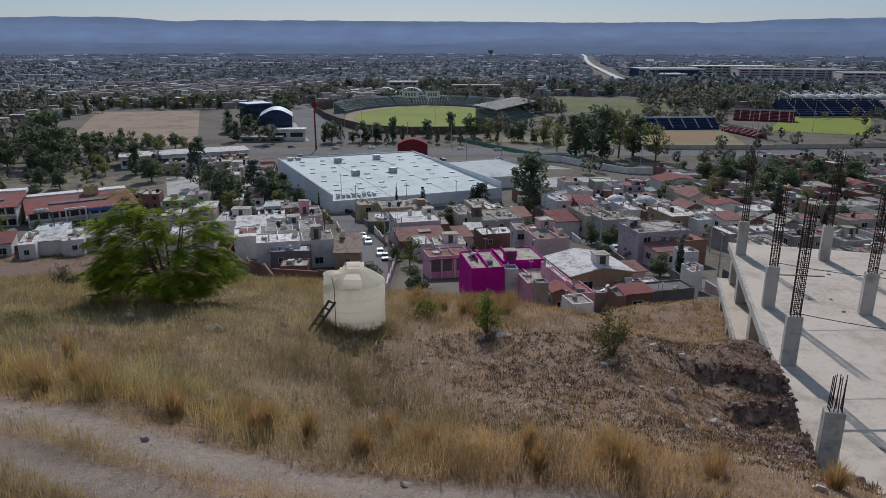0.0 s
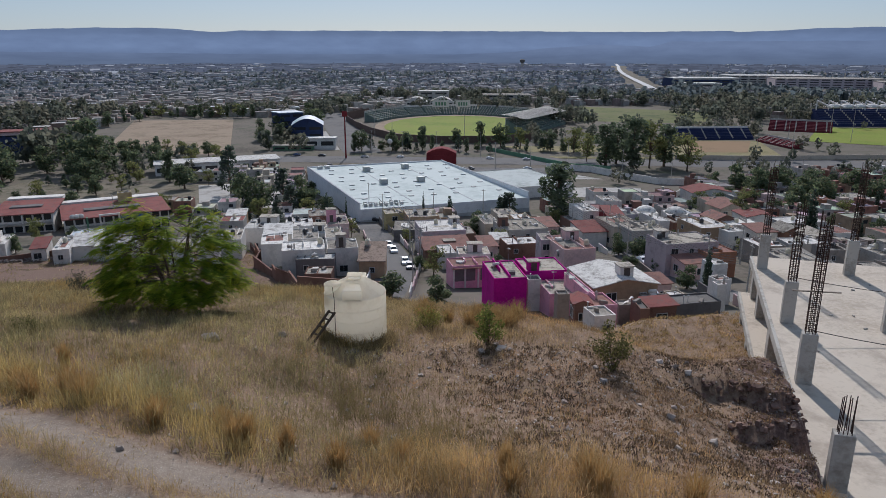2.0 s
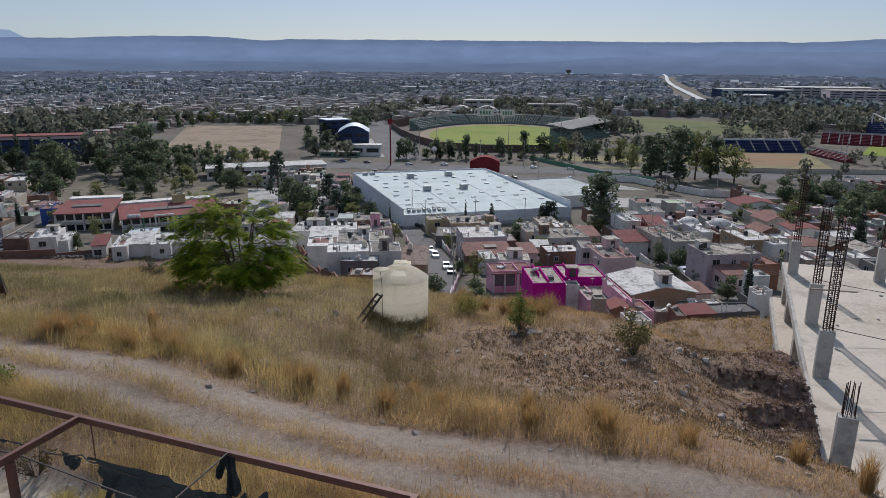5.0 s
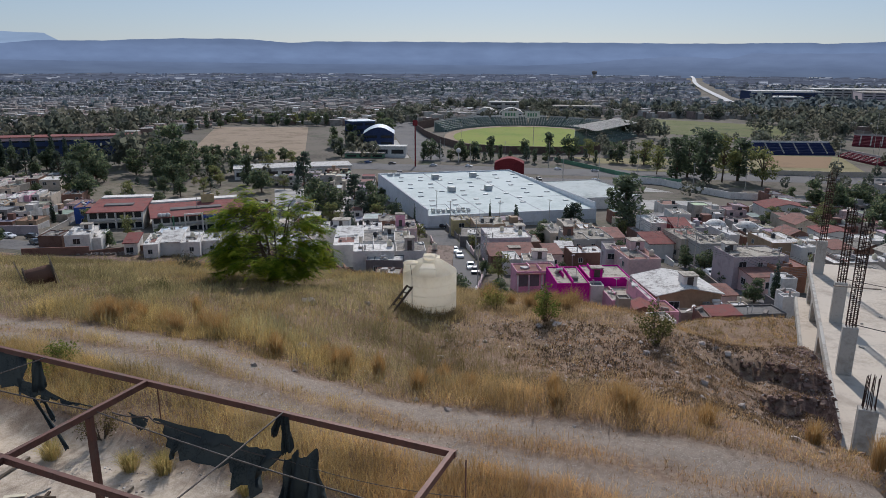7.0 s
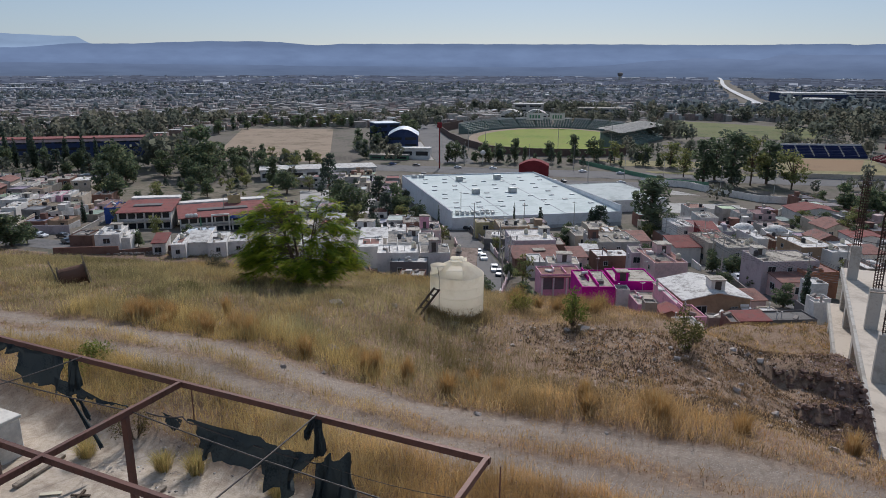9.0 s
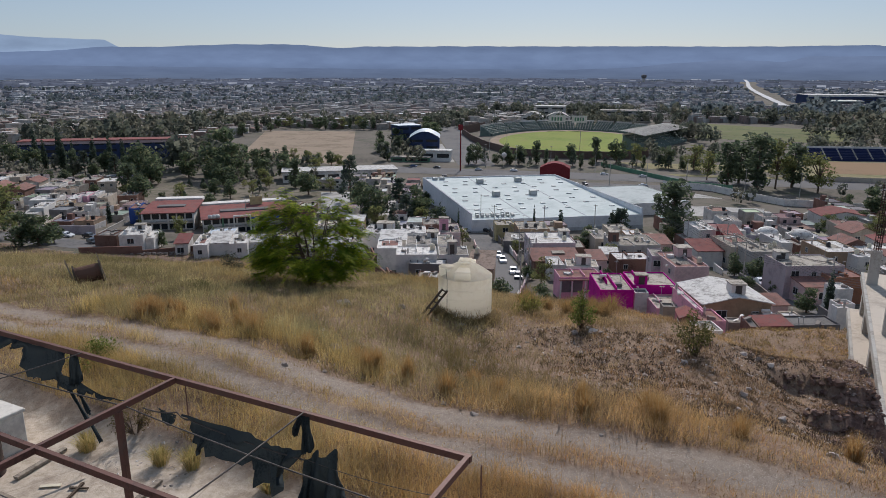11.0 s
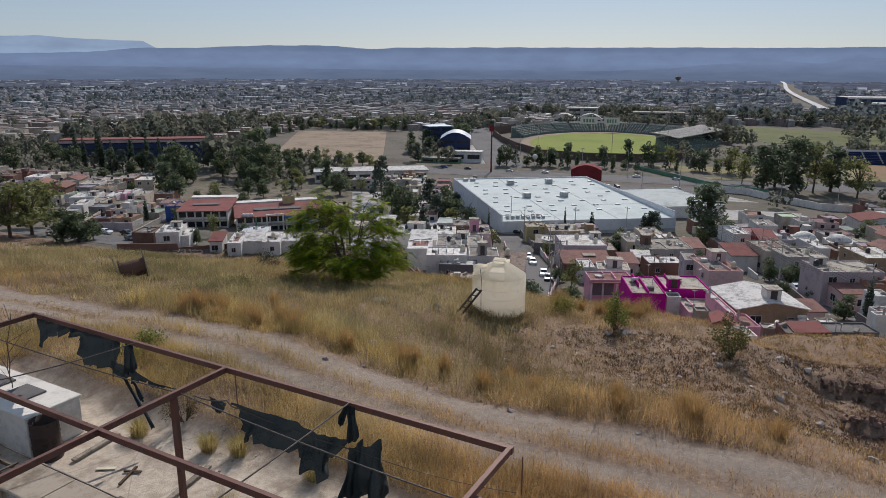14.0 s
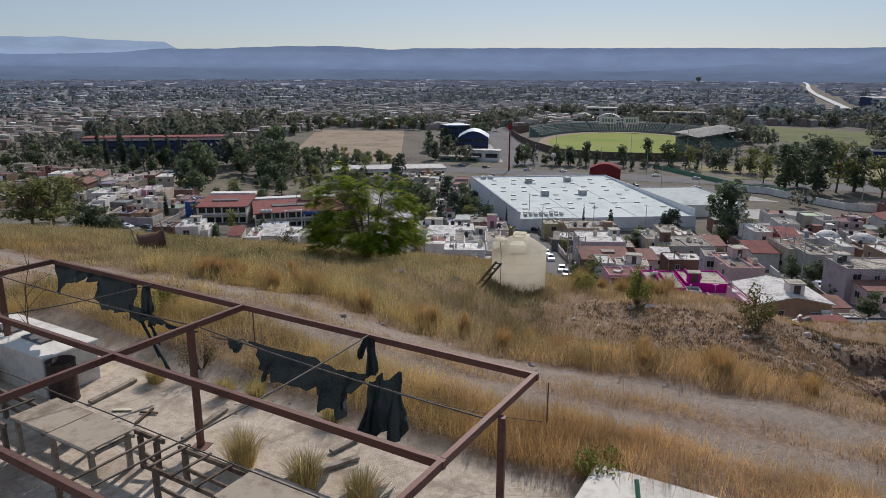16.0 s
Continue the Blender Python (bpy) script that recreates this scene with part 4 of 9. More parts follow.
def stair_box(x, y, z, w, d, h, wall, yaw):
    th = thing("roof_room", f"small {wall} stair room standing on a flat roof", "roof room", "roof rooms", at=Matrix.Translation((x, y, z)) @ pose(0, 0, 0, 0, 0, yaw))
    part("shell", box(bm_new(), (-w / 2, -d / 2, 0), (w / 2, d / 2, h)), WALLS[wall], th)
    part("roof", box(bm_new(), (-w / 2 - 0.15, -d / 2 - 0.15, h), (w / 2 + 0.15, d / 2 + 0.15, h + 0.15)), ROOFS["buff"], th)
    part("door", box(bm_new(), (-0.45, -d / 2 - 0.03, 0.02), (0.45, -d / 2 + 0.02, min(2.0, h - 0.12))), DOOR, th)
    return th


def draped(name, label, pts, mat, lift=0.06, cell=6.0, category="road", kind="structure"):
    """A thin sheet laid on the ground inside a four-sided plan."""
    p = [np.array(q, float) for q in pts]
    n1 = max(2, int(max(np.linalg.norm(p[1] - p[0]), np.linalg.norm(p[2] - p[3])) / cell))
    n2 = max(2, int(max(np.linalg.norm(p[3] - p[0]), np.linalg.norm(p[2] - p[1])) / cell))
    u, v = np.meshgrid(np.linspace(0, 1, n1 + 1), np.linspace(0, 1, n2 + 1))
    q = (p[0][None, None] * ((1 - u) * (1 - v))[..., None] + p[1] * (u * (1 - v))[..., None] + p[2] * (u * v)[..., None] + p[3] * ((1 - u) * v)[..., None])
    z = ground_z(q[..., 0], q[..., 1]) + lift
    vv = np.concatenate([q, z[..., None]], -1).reshape(-1, 3)
    i = np.arange(n2)[:, None] * (n1 + 1) + np.arange(n1)[None, :]
    f = np.stack([i, i + 1, i + n1 + 2, i + n1 + 1], -1).reshape(-1, 4)
    ob = raw_mesh(name, vv, f, mat)
    return tagged(ob, label, category, kind=kind)


def wall_run(name, label, pts, h, mat, t=0.25, cap=True):
    """A free-standing wall along points on the ground."""
    th = thing(name, label, "wall", kind="structure")
    for (ax, ay), (bx, by) in zip(pts, pts[1:]):
        n = max(1, int(math.hypot(bx - ax, by - ay) / 12))
        for k in range(n):
            x0, y0, x1, y1 = (ax + (bx - ax) * k / n, ay + (by - ay) * k / n, ax + (bx - ax) * (k + 1) / n, ay + (by - ay) * (k + 1) / n)
            g = min(gz(x0, y0), gz(x1, y1))
            L = math.hypot(x1 - x0, y1 - y0)
            m = Matrix.Translation((x0, y0, g)) @ pose(0, 0, 0, 0, 0, math.degrees(math.atan2(y1 - y0, x1 - x0)))
            bm = box(bm_new(), (0, -t / 2, -0.6), (L - 0.01, t / 2, h), m)
            if cap:
                box(bm, (0, -t / 2 - 0.05, h), (L - 0.01, t / 2 + 0.05, h + 0.1), m)
            part("wall_panel", bm, mat, th)
    return th


# ---- trees ----
BARK = surface("bark", (0.07, 0.05, 0.035), (0.14, 0.105, 0.08), big=2, fine=14, rough=0.95, bump=0.5, dist=0.02)


def leaf_cloud(centres, radii, count, size, tones, r, flat=0.75):
    """Small leaf faces scattered round clump centres, denser towards their shells."""
    per = (np.array(radii) ** 2)
    pick = r.choice(len(centres), count, p=per / per.sum())
    dirs = r.normal(0, 1, (count, 3))
    dirs /= np.linalg.norm(dirs, axis=1)[:, None]
    rad = np.array(radii)[pick] * r.uniform(0.35, 1.0, count) ** 0.6
    c = np.array(centres)[pick] + dirs * rad[:, None] * np.array([1, 1, flat])
    a = r.normal(0, 1, (count, 3))
    a /= np.linalg.norm(a, axis=1)[:, None]
    b = np.cross(a, r.normal(0, 1, (count, 3)))
    b /= np.linalg.norm(b, axis=1)[:, None] + 1e-9
    s = size * r.uniform(0.6, 1.4, (count, 1))
    v = np.stack([c - a * s, c + b * s * 0.45, c + a * s, c - b * s * 0.45], 1).reshape(-1, 3)
    f = np.arange(count * 4).reshape(-1, 4)
    t = np.array(tones)
    col = t[r.integers(0, len(t), count)] * r.uniform(0.75, 1.25, (count, 1))
    return v, f, np.repeat(col, 4, 0)


def limbs(bm, start, ends, r0):
    for e in ends:
        mid = Vector(start).lerp(Vector(e), 0.5) + Vector((0, 0, 0.12 * (Vector(e) - Vector(start)).length))
        rod(bm, start, mid, r0, 6, r0 * 0.65)
        rod(bm, mid, e, r0 * 0.65, 5, r0 * 0.2)


def make_tree(name, label, kind, seed):
    """A tree about 10 m high at the origin."""
    r = np.random.default_rng(seed)
    th = thing(name, label, "tree", "trees of the town")
    bm = bm_new()
    if kind == "broad":
        cs = [(r.uniform(-3.1, 3.1), r.uniform(-3.1, 3.1), r.uniform(1.6, 8.8)) for _ in range(44)]
        cs = [c for c in cs if math.hypot(c[0], c[1]) < 3.5 - abs(c[2] - 4.8) * 0.42]
        rod(bm, (0, 0, -0.4), (0.1, 0, 2.2), 0.3, 8, 0.22)
        limbs(bm, (0.1, 0, 2.0), [c for c in cs[:9]], 0.13)
        v, f, c = leaf_cloud(cs, r.uniform(1.0, 1.8, len(cs)), 1450, 0.42, [(0.105, 0.137, 0.079), (0.129, 0.169, 0.088), (0.089, 0.116, 0.074), (0.177, 0.190, 0.105)], r)
    elif kind == "tall":
        cs = [(r.uniform(-1.7, 1.7), r.uniform(-1.7, 1.7), z) for z in np.linspace(1.4, 9.6, 30)]
        cs = [(x * (1 - abs(z - 5.5) / 8), y * (1 - abs(z - 5.5) / 8), z) for x, y, z in cs]
        rod(bm, (0, 0, -0.4), (0.05, 0, 8.5), 0.26, 8, 0.05)
        limbs(bm, (0.03, 0, 3.0), cs[::3], 0.08)
        v, f, c = leaf_cloud(cs, r.uniform(0.7, 1.3, len(cs)), 1150, 0.36, [(0.113, 0.145, 0.088), (0.137, 0.169, 0.096), (0.097, 0.121, 0.079)], r, 1.0)
    elif kind == "cypress":
        cs = [(r.uniform(-0.15, 0.15), r.uniform(-0.15, 0.15), z) for z in np.linspace(0.8, 9.4, 22)]
        rad = [0.95 * (1 - (z / 10.2) ** 2.2) + 0.12 for _, _, z in cs]
        rod(bm, (0, 0, -0.4), (0, 0, 9.0), 0.16, 6, 0.03)
        v, f, c = leaf_cloud(cs, rad, 1000, 0.28, [(0.068, 0.093, 0.066), (0.081, 0.106, 0.074), (0.057, 0.081, 0.062)], r, 1.1)
    elif kind == "pine":
        cs = []
        for z in np.linspace(2.0, 9.2, 9):
            R = 3.3 * (1 - (z - 1.4) / 9.2) + 0.3
            for k in range(6):
                a = r.uniform(0, 6.28)
                cs.append((R * 0.7 * math.cos(a), R * 0.7 * math.sin(a), z + r.uniform(-0.3, 0.3)))
        rod(bm, (0, 0, -0.4), (0, 0, 9.4), 0.22, 8, 0.04)
        limbs(bm, (0, 0, 3), cs[::7], 0.07)
        v, f, c = leaf_cloud(cs, [0.85] * len(cs), 1150, 0.34, [(0.081, 0.106, 0.079), (0.097, 0.129, 0.088), (0.081, 0.097, 0.088)], r, 0.5)
    else:                                            # airy, half bare
        cs = [(r.uniform(-2.6, 2.6), r.uniform(-2.6, 2.6), r.uniform(2.6, 9.5)) for _ in range(26)]
        rod(bm, (0, 0, -0.4), (0.1, 0, 3.5), 0.2, 7, 0.15)
        limbs(bm, (0.1, 0, 3.3), cs[:14], 0.10)
        v, f, c = leaf_cloud(cs, r.uniform(0.8, 1.5, len(cs)), 1000, 0.34, [(0.15, 0.17, 0.07), (0.19, 0.205, 0.08), (0.23, 0.225, 0.09)], r)
    part("trunk", bm, BARK, th)
    crown = raw_mesh("crown", v, f, LEAF, c)
    crown.parent = th
    return th


TREES = {}


def tree(x, y, h, kind="broad", wide=1.0, z=None):
    names = {"broad": ("broadleaf_tree", "dark green broad-crowned tree"), "tall": ("poplar_tree", "tall dark green slender-crowned tree"), "cypress": ("cypress_tree", "narrow dark green column-shaped cypress"),
             "pine": ("pine_tree", "dark green pine with layered boughs"), "airy": ("sparse_tree", "thinly leaved olive tree with open crown")}
    z = gz(x, y) if z is None else z
    v = tr.randrange(3)
    m = Matrix.Translation((x, y, z)) @ pose(0, 0, 0, 0, 0, tr.uniform(0, 360))
    s = h / 10.0
    key = (kind, v)
    if key not in TREES:
        TREES[key] = make_tree(*names[kind], kind, 100 + v * 7 + len(kind) * 31)
        ob = TREES[key]
        ob.matrix_world = m
    else:
        ob = copy_thing(TREES[key], m)
    ob.scale = (s * wide, s * wide, s)
    return ob


# ---- cars ----
def car_paint(name, c):
    m = bpy.data.materials.new(name)
    t, n, l, b = nodes_of(m)
    b.inputs["Base Color"].default_value = (*c, 1)
    b.inputs["Roughness"].default_value, b.inputs["Coat Weight"].default_value = 0.35, 0.6
    return m


CAR = {"white": car_paint("white_car_paint", (0.75, 0.75, 0.75)), "black": car_paint("black_car_paint", (0.02, 0.02, 0.024)), "silver": car_paint("silver_car_paint", (0.42, 0.43, 0.45)), "blue": car_paint("blue_car_paint", (0.05, 0.09, 0.2))}
TYRE = surface("tyre_rubber", (0.012, 0.012, 0.012), (0.03, 0.03, 0.03), big=3, fine=20, rough=0.9, bump=0)


def car(x, y, yaw, colour="white", z=None):
    if colour not in CARS:
        th = thing("car", f"{colour} parked car at the kerb", "car", "parked cars")
        b = bm_new()
        side = [(-2.15, 0.35), (-2.2, 0.7), (-1.95, 0.92), (-0.95, 1.0), (-0.35, 1.42), (0.95, 1.45), (1.65, 1.02), (2.1, 0.95), (2.2, 0.6), (2.1, 0.33)]
        l, r = [b.verts.new((-0.84, y0, z0)) for y0, z0 in side], [b.verts.new((0.84, y0, z0)) for y0, z0 in side]
        for v in l + r:
            if v.co.z > 1.2:
                v.co.x *= 0.8
        b.faces.new(l), b.faces.new(r[::-1])
        for k in range(len(side)):
            b.faces.new((l[k], r[k], r[(k + 1) % len(side)], l[(k + 1) % len(side)]))
        bmesh.ops.recalc_face_normals(b, faces=b.faces)
        part("body", b, CAR[colour], th)
        for y0, y1, z0, z1 in ((-0.9, -0.42, 1.05, 1.38), (1.02, 1.55, 1.38, 1.1)):
            g = bm_new()
            vs = [g.verts.new(p) for p in ((-0.66, y0 - 0.03, z0 + 0.03), (0.66, y0 - 0.03, z0 + 0.03), (0.6, y1, z1 + 0.05), (-0.6, y1, z1 + 0.05))]
            g.faces.new(vs)
            part("windscreen", g, GLASS, th)
        for s in (-1, 1):
            g = bm_new()
            vs = [g.verts.new(p) for p in ((s * 0.80, -0.7, 1.06), (s * 0.80, 1.3, 1.06), (s * 0.705, 0.85, 1.36), (s * 0.705, -0.3, 1.36))]
            g.faces.new(vs)
            part("side_window", g, GLASS, th)
            for yy in (-1.35, 1.35):
                wb = bm_new()
                rod(wb, (s * 0.66, yy, 0.32), (s * 0.87, yy, 0.32), 0.32, 14)
                wheel = part("wheel", wb, TYRE, th)
                rb = bm_new()
                rod(rb, (s * 0.8, yy, 0.32), (s * 0.88, yy, 0.32), 0.19, 10)
                part("rim", rb, CAR["silver"], wheel)
        CARS[colour] = th
        th.matrix_world = Matrix.Translation((x, y, gz(x, y) if z is None else z)) @ pose(0, 0, 0, 0, 0, yaw)
        return th
    return copy_thing(CARS[colour], Matrix.Translation((x, y, (gz(x, y) if z is None else z) + 0.08)) @ pose(0, 0, 0, 0, 0, yaw))


CARS = {}


def pole(x, y, h, arms=1, label="grey concrete utility pole with a crossarm", z=None):
    key = ("pole", round(h), arms)
    z = gz(x, y) if z is None else z
    if key not in PROTO:
        th = thing("utility_pole", label, "pole", "utility poles", at=Matrix.Translation((x, y, z)))
        part("shaft", rod(bm_new(), (0, 0, -0.3), (0, 0, h), 0.17, 8, 0.09), CONCRETE, th)
        for k in range(arms):
            part("crossarm", box(bm_new(), (-0.9, -0.06, h - 0.4 - k * 0.7), (0.9, 0.06, h - 0.28 - k * 0.7)), CONCRETE, th)
        PROTO[key] = th
        return th
    return copy_thing(PROTO[key], Matrix.Translation((x, y, z)) @ pose(0, 0, 0, 0, 0, tr.uniform(0, 180)))


# ---- supermarket ----
def store():
    o, s, q = Vector((-34.4, 211.9, 0)), Vector((0.930, 0.367, 0)), Vector((-0.420, 0.907, 0))
    W, D, F, top, low, g = 60.0, 83.5, 2.6, -35.7, -37.65, -44.5
    m = Matrix(((s.x, q.x, 0, o.x), (s.y, q.y, 0, o.y), (0, 0, 1, 0), (0, 0, 0, 1)))
    th = thing("supermarket", "large white flat-roofed supermarket hall with roof vents", "store")

    def p(name, lo, hi, mat, label="", bevel=0.0):
        return part(name, box(bm_new(), lo, hi, m, bevel), mat, th, label)
    def deck(v):
        """The roof falls towards the street behind level side parapets."""
        return low - 0.12 + (top - 0.35 - low) * (v - F) / (D - F)
    for lo, hi in (((0, F, g), (W, F + 0.4, low)), ((0, D - 0.4, g), (W, D, top)), ((0, F + 0.4, g), (0.4, D - 0.4, top)), ((W - 0.4, F + 0.4, g), (W, D - 0.4, top))):
        p("wall", lo, hi, STORE_WALL)
    for lo, hi in (((-0.08, F + 0.5, top), (0.48, D, top + 0.1)), ((W - 0.48, F + 0.5, top), (W + 0.08, D, top + 0.1))):
        p("coping", lo, hi, STORE_GREY, "grey metal parapet coping")

    def sheet(name, u0, u1, v0, v1, lift, thick, mat, label=""):
        b = box(bm_new(), (u0, v0, 0), (u1, v1, thick))
        for v in b.verts:
            v.co.z += deck(v.co.y) + lift
        bmesh.ops.transform(b, matrix=m, verts=b.verts)
        return part(name, b, mat, th, label)
    sheet("roof", 0.4, W - 0.4, F + 0.4, D - 0.4, -0.45, 0.45, STORE_ROOF)
    p("plinth", (-0.06, F - 0.06, g), (W + 0.06, F - 0.004, g + 3.2), STORE_GREY, "grey painted lower wall band")
    for k in (1, 2):
        sheet("roof_seam", W * k / 3 - 0.22, W * k / 3 + 0.22, F + 0.5, D - 0.5, 0.004, 0.05, STORE_GREY, "grey gutter seam in the roof")
    sheet("roof_seam", 0.6, 24.0, 19.0, 19.25, 0.004, 0.04, STORE_GREY, "thin grey cross seam in the roof")
    sheet("roof_seam", W - 17.0, W - 0.6, 26.0, 26.25, 0.004, 0.04, STORE_GREY, "thin grey cross seam in the roof")
    r = random.Random(3)
    for i in range(7):
        for j in range(8):
            u, v = 5 + i * 8.3 + (2.0 if j % 2 else 0), 17 + j * 8.0
            if u < W - 3 and r.random() < 0.9:
                p("roof_vent", (u, v, deck(v) - 0.05), (u + 1.9, v + 1.0, deck(v) + 0.35), VENT, "", 0.1)
    for u, v in ((20, 67.5), (37.2, 69.5), (18.7, 40), (33.5, 40.3)):
        p("air_unit", (u, v, deck(v) - 0.05), (u + 2.7, v + 2.4, deck(v) + 1.9), VENT_DARK, "grey-green rooftop air conditioning unit", 0.12)
        p("air_unit_grille", (u + 0.3, v - 0.03, deck(v) + 0.3), (u + 2.4, v + 0.02, deck(v) + 1.5), STORE_GREY, "darker louvred grille")
    for k in range(8):
        for row in range(2):
            u, v = 2.6 + k * 1.75 + row * 0.5, F + 3.6 + row * 2.2
            p("condenser", (u, v, deck(v) - 0.05), (u + 1.0, v + 1.0, deck(v) + r.uniform(0.7, 1.1)), VENT if k % 3 else VENT_DARK, "grey rooftop condenser with fan", 0.08)
    for v in (F + 3.2, F + 6.2):                 # pipe rail of the condenser rack
        p("rack_rail", (1.8, v, deck(v) + 0.62), (17.5, v + 0.1, deck(v) + 0.72), STORE_GREY)
    for u in (3.5, 6.6):
        p("roof_duct", (u, D - 5, deck(D - 5) - 0.05), (u + 2, D - 3, deck(D - 5) + 1.2), VENT)
    return th


VENT_DARK = paint("air_unit_metal", (0.34, 0.36, 0.33), rough=0.5)
STORE_WALL = paint("store_wall", (0.66, 0.67, 0.69), stain=0.9)
STORE_GREY = paint("store_band", (0.40, 0.41, 0.42))
STORE_ROOF = surface("white_roof", (0.51, 0.565, 0.54), (0.60, 0.645, 0.62), big=0.05, fine=0.6, rough=0.95, bump=0.05, dist=0.02, stain=(0.48, 0.53, 0.505))
VENT = paint("vent_metal", (0.42, 0.43, 0.42), rough=0.5)
store()
house(14.5, 262.0, 40.5, 273.0, 40, -39.2, "white", "clean", label="low white annex of the supermarket with parapet roof", wins=False)

# entrance canopy
th = thing("entrance_canopy", "dark red arched entrance canopy", "canopy", at=Matrix.Translation((-16, 362, gz(-16, 362))))
b = bm_new()
n = 12
rows = []
for yy in (0, 9):
    rows.append([b.verts.new((-7.8 + 15.6 * k / n, yy, 5.6 + 2.6 * math.sin(math.pi * k / n))) for k in range(n + 1)])
    rows.append([b.verts.new((-7.8 + 15.6 * k / n, yy, 0)) for k in range(n + 1)])
for k in range(n):
    b.faces.new((rows[0][k], rows[0][k + 1], rows[2][k + 1], rows[2][k]))
    b.faces.new((rows[1][k], rows[1][k + 1], rows[0][k + 1], rows[0][k]))
    b.faces.new((rows[3][k + 1], rows[3][k], rows[2][k], rows[2][k + 1]))
for r0, r1, r2, r3 in ((rows[1][0], rows[0][0], rows[2][0], rows[3][0]), (rows[1][n], rows[3][n], rows[2][n], rows[0][n])):
    b.faces.new((r0, r1, r2, r3))
part("arch", b, WALLS["red"], th)
part("signboard", box(bm_new(), (-4, -0.2, 2.2), (4, -0.02, 4.4)), WALLS["red"], th)


# ---- roads, fields ----
PALE = surface("pale_concrete_yard", (0.29, 0.275, 0.255), (0.41, 0.395, 0.37), big=0.06, fine=0.7, rough=0.9, bump=0.1, dist=0.02, stain=(0.20, 0.185, 0.165))
DIRT = surface("bare_dirt_pitch", (0.22, 0.165, 0.115), (0.30, 0.232, 0.168), big=0.03, fine=0.4, rough=0.95, bump=0.1, dist=0.03, stain=(0.19, 0.15, 0.10))
TURF = surface("mown_turf", (0.13, 0.19, 0.02), (0.20, 0.24, 0.035), big=0.03, fine=0.5, rough=0.9, bump=0.1, dist=0.03, stain=(0.21, 0.21, 0.045))
DRYTURF = surface("dry_turf", (0.17, 0.15, 0.07), (0.25, 0.215, 0.115), big=0.04, fine=0.5, rough=0.95, bump=0.1, dist=0.03, stain=(0.13, 0.14, 0.055))
LAWN = surface("dull_lawn", (0.075, 0.095, 0.035), (0.14, 0.15, 0.06), big=0.02, fine=0.4, rough=0.95, bump=0.1, dist=0.03, stain=(0.17, 0.155, 0.08))
WASTE = surface("waste_ground", (0.10, 0.085, 0.06), (0.19, 0.165, 0.125), big=0.08, fine=0.6, rough=0.95, bump=0.2, dist=0.05, stain=(0.07, 0.075, 0.04))
INFIELD = surface("orange_infield", (0.21, 0.14, 0.085), (0.27, 0.18, 0.105), big=0.05, fine=0.5, rough=0.95, bump=0.1, dist=0.03)
WEST_STREET = [(-14.5, 108), (-15, 143), (-20, 165), (-25.5, 187), (-34, 214)]
EAST_STREET = [(48, 100), (43, 127), (39, 154), (33.7, 184), (29, 212)]
for line, mat in ((WEST_STREET, ASPHALT), (EAST_STREET, ASPHALT)):
    for (ax, ay), (bx, by) in zip(line, line[1:]):
        draped("road", "grey asphalt street between the houses", [(ax - 3.6, ay), (ax + 3.6, ay), (bx + 3.6, by - 0.05), (bx - 3.6, by - 0.05)], mat, 0.07, 4)
draped("road", "asphalt street below the dry slope", [(-165, 150), (-118, 141), (-120, 153), (-166, 165)], ASPHALT, 0.07, 4)
draped("road", "asphalt lane along the store wall", [(-48, 214), (-38, 211), (-84, 315), (-96, 313)], ASPHALT, 0.07)
draped("road", "asphalt lane along the store wall", [(-96, 313.1), (-84, 315.1), (-108, 372), (-118, 370)], ASPHALT, 0.07)
draped("road", "wide asphalt avenue behind the store", [(-130, 366), (330, 350), (330, 382), (-130, 390)], ASPHALT, 0.10, 12)
draped("road", "broad street beside the ballpark", [(-75, 402), (-52, 402), (-128, 690), (-158, 690)], ASPHALT, 0.13, 12)
draped("road", "pale plaza beside the blue sports halls", [(-98, 403), (-76, 403), (-110, 520), (-124, 515)], PALE, 0.09, 12)
draped("road", "asphalt parking lot of the store", [(-14, 316), (44, 330), (48, 349.8), (-60, 349.8)], ASPHALT, 0.08, 10)
draped("road", "pale concrete yard by the store annex", [(38, 268), (66, 268), (74, 300), (50, 328)], PALE, 0.09, 8)
draped("field", "bare brown dirt football pitch", [(-218, 396), (-140, 393), (-212, 612), (-296, 600)], DIRT, 0.16, 14, "field")
draped("field", "dry yellow lawn between roads", [(50, 383), (112, 383), (100, 440), (20, 440)], DRYTURF, 0.10, 10, "field")
draped("field", "green park lawn among the trees", [(88, 615), (191, 591), (250, 706), (115, 790)], LAWN, 0.10, 14, "field")
draped("field", "mown green sports pitch", [(100, 660), (180, 640), (222, 707), (120, 770)], LAWN, 0.20, 14, "field")
draped("field", "sandy baseball outfield", [(104, 391.6), (176, 394), (192, 473), (128, 474)], DRYTURF, 0.14, 12, "field")
draped("field", "orange clay baseball infield", [(128, 415), (163, 415), (186, 470), (147, 470)], INFIELD, 0.22, 12, "field")
draped("field", "green stadium pitch", [(224, 473), (276, 445), (345, 560), (276, 566)], TURF, 0.16, 12, "field")
draped("field", "dry waste ground beside the school", [(-190, 232), (-95, 240), (-100, 300), (-200, 300)], WASTE, 0.10, 10, "field")
draped("road", "pale gravel yard beside the lane", [(-96, 235), (-60, 240), (-92, 300), (-118, 290)], PALE, 0.12, 10)


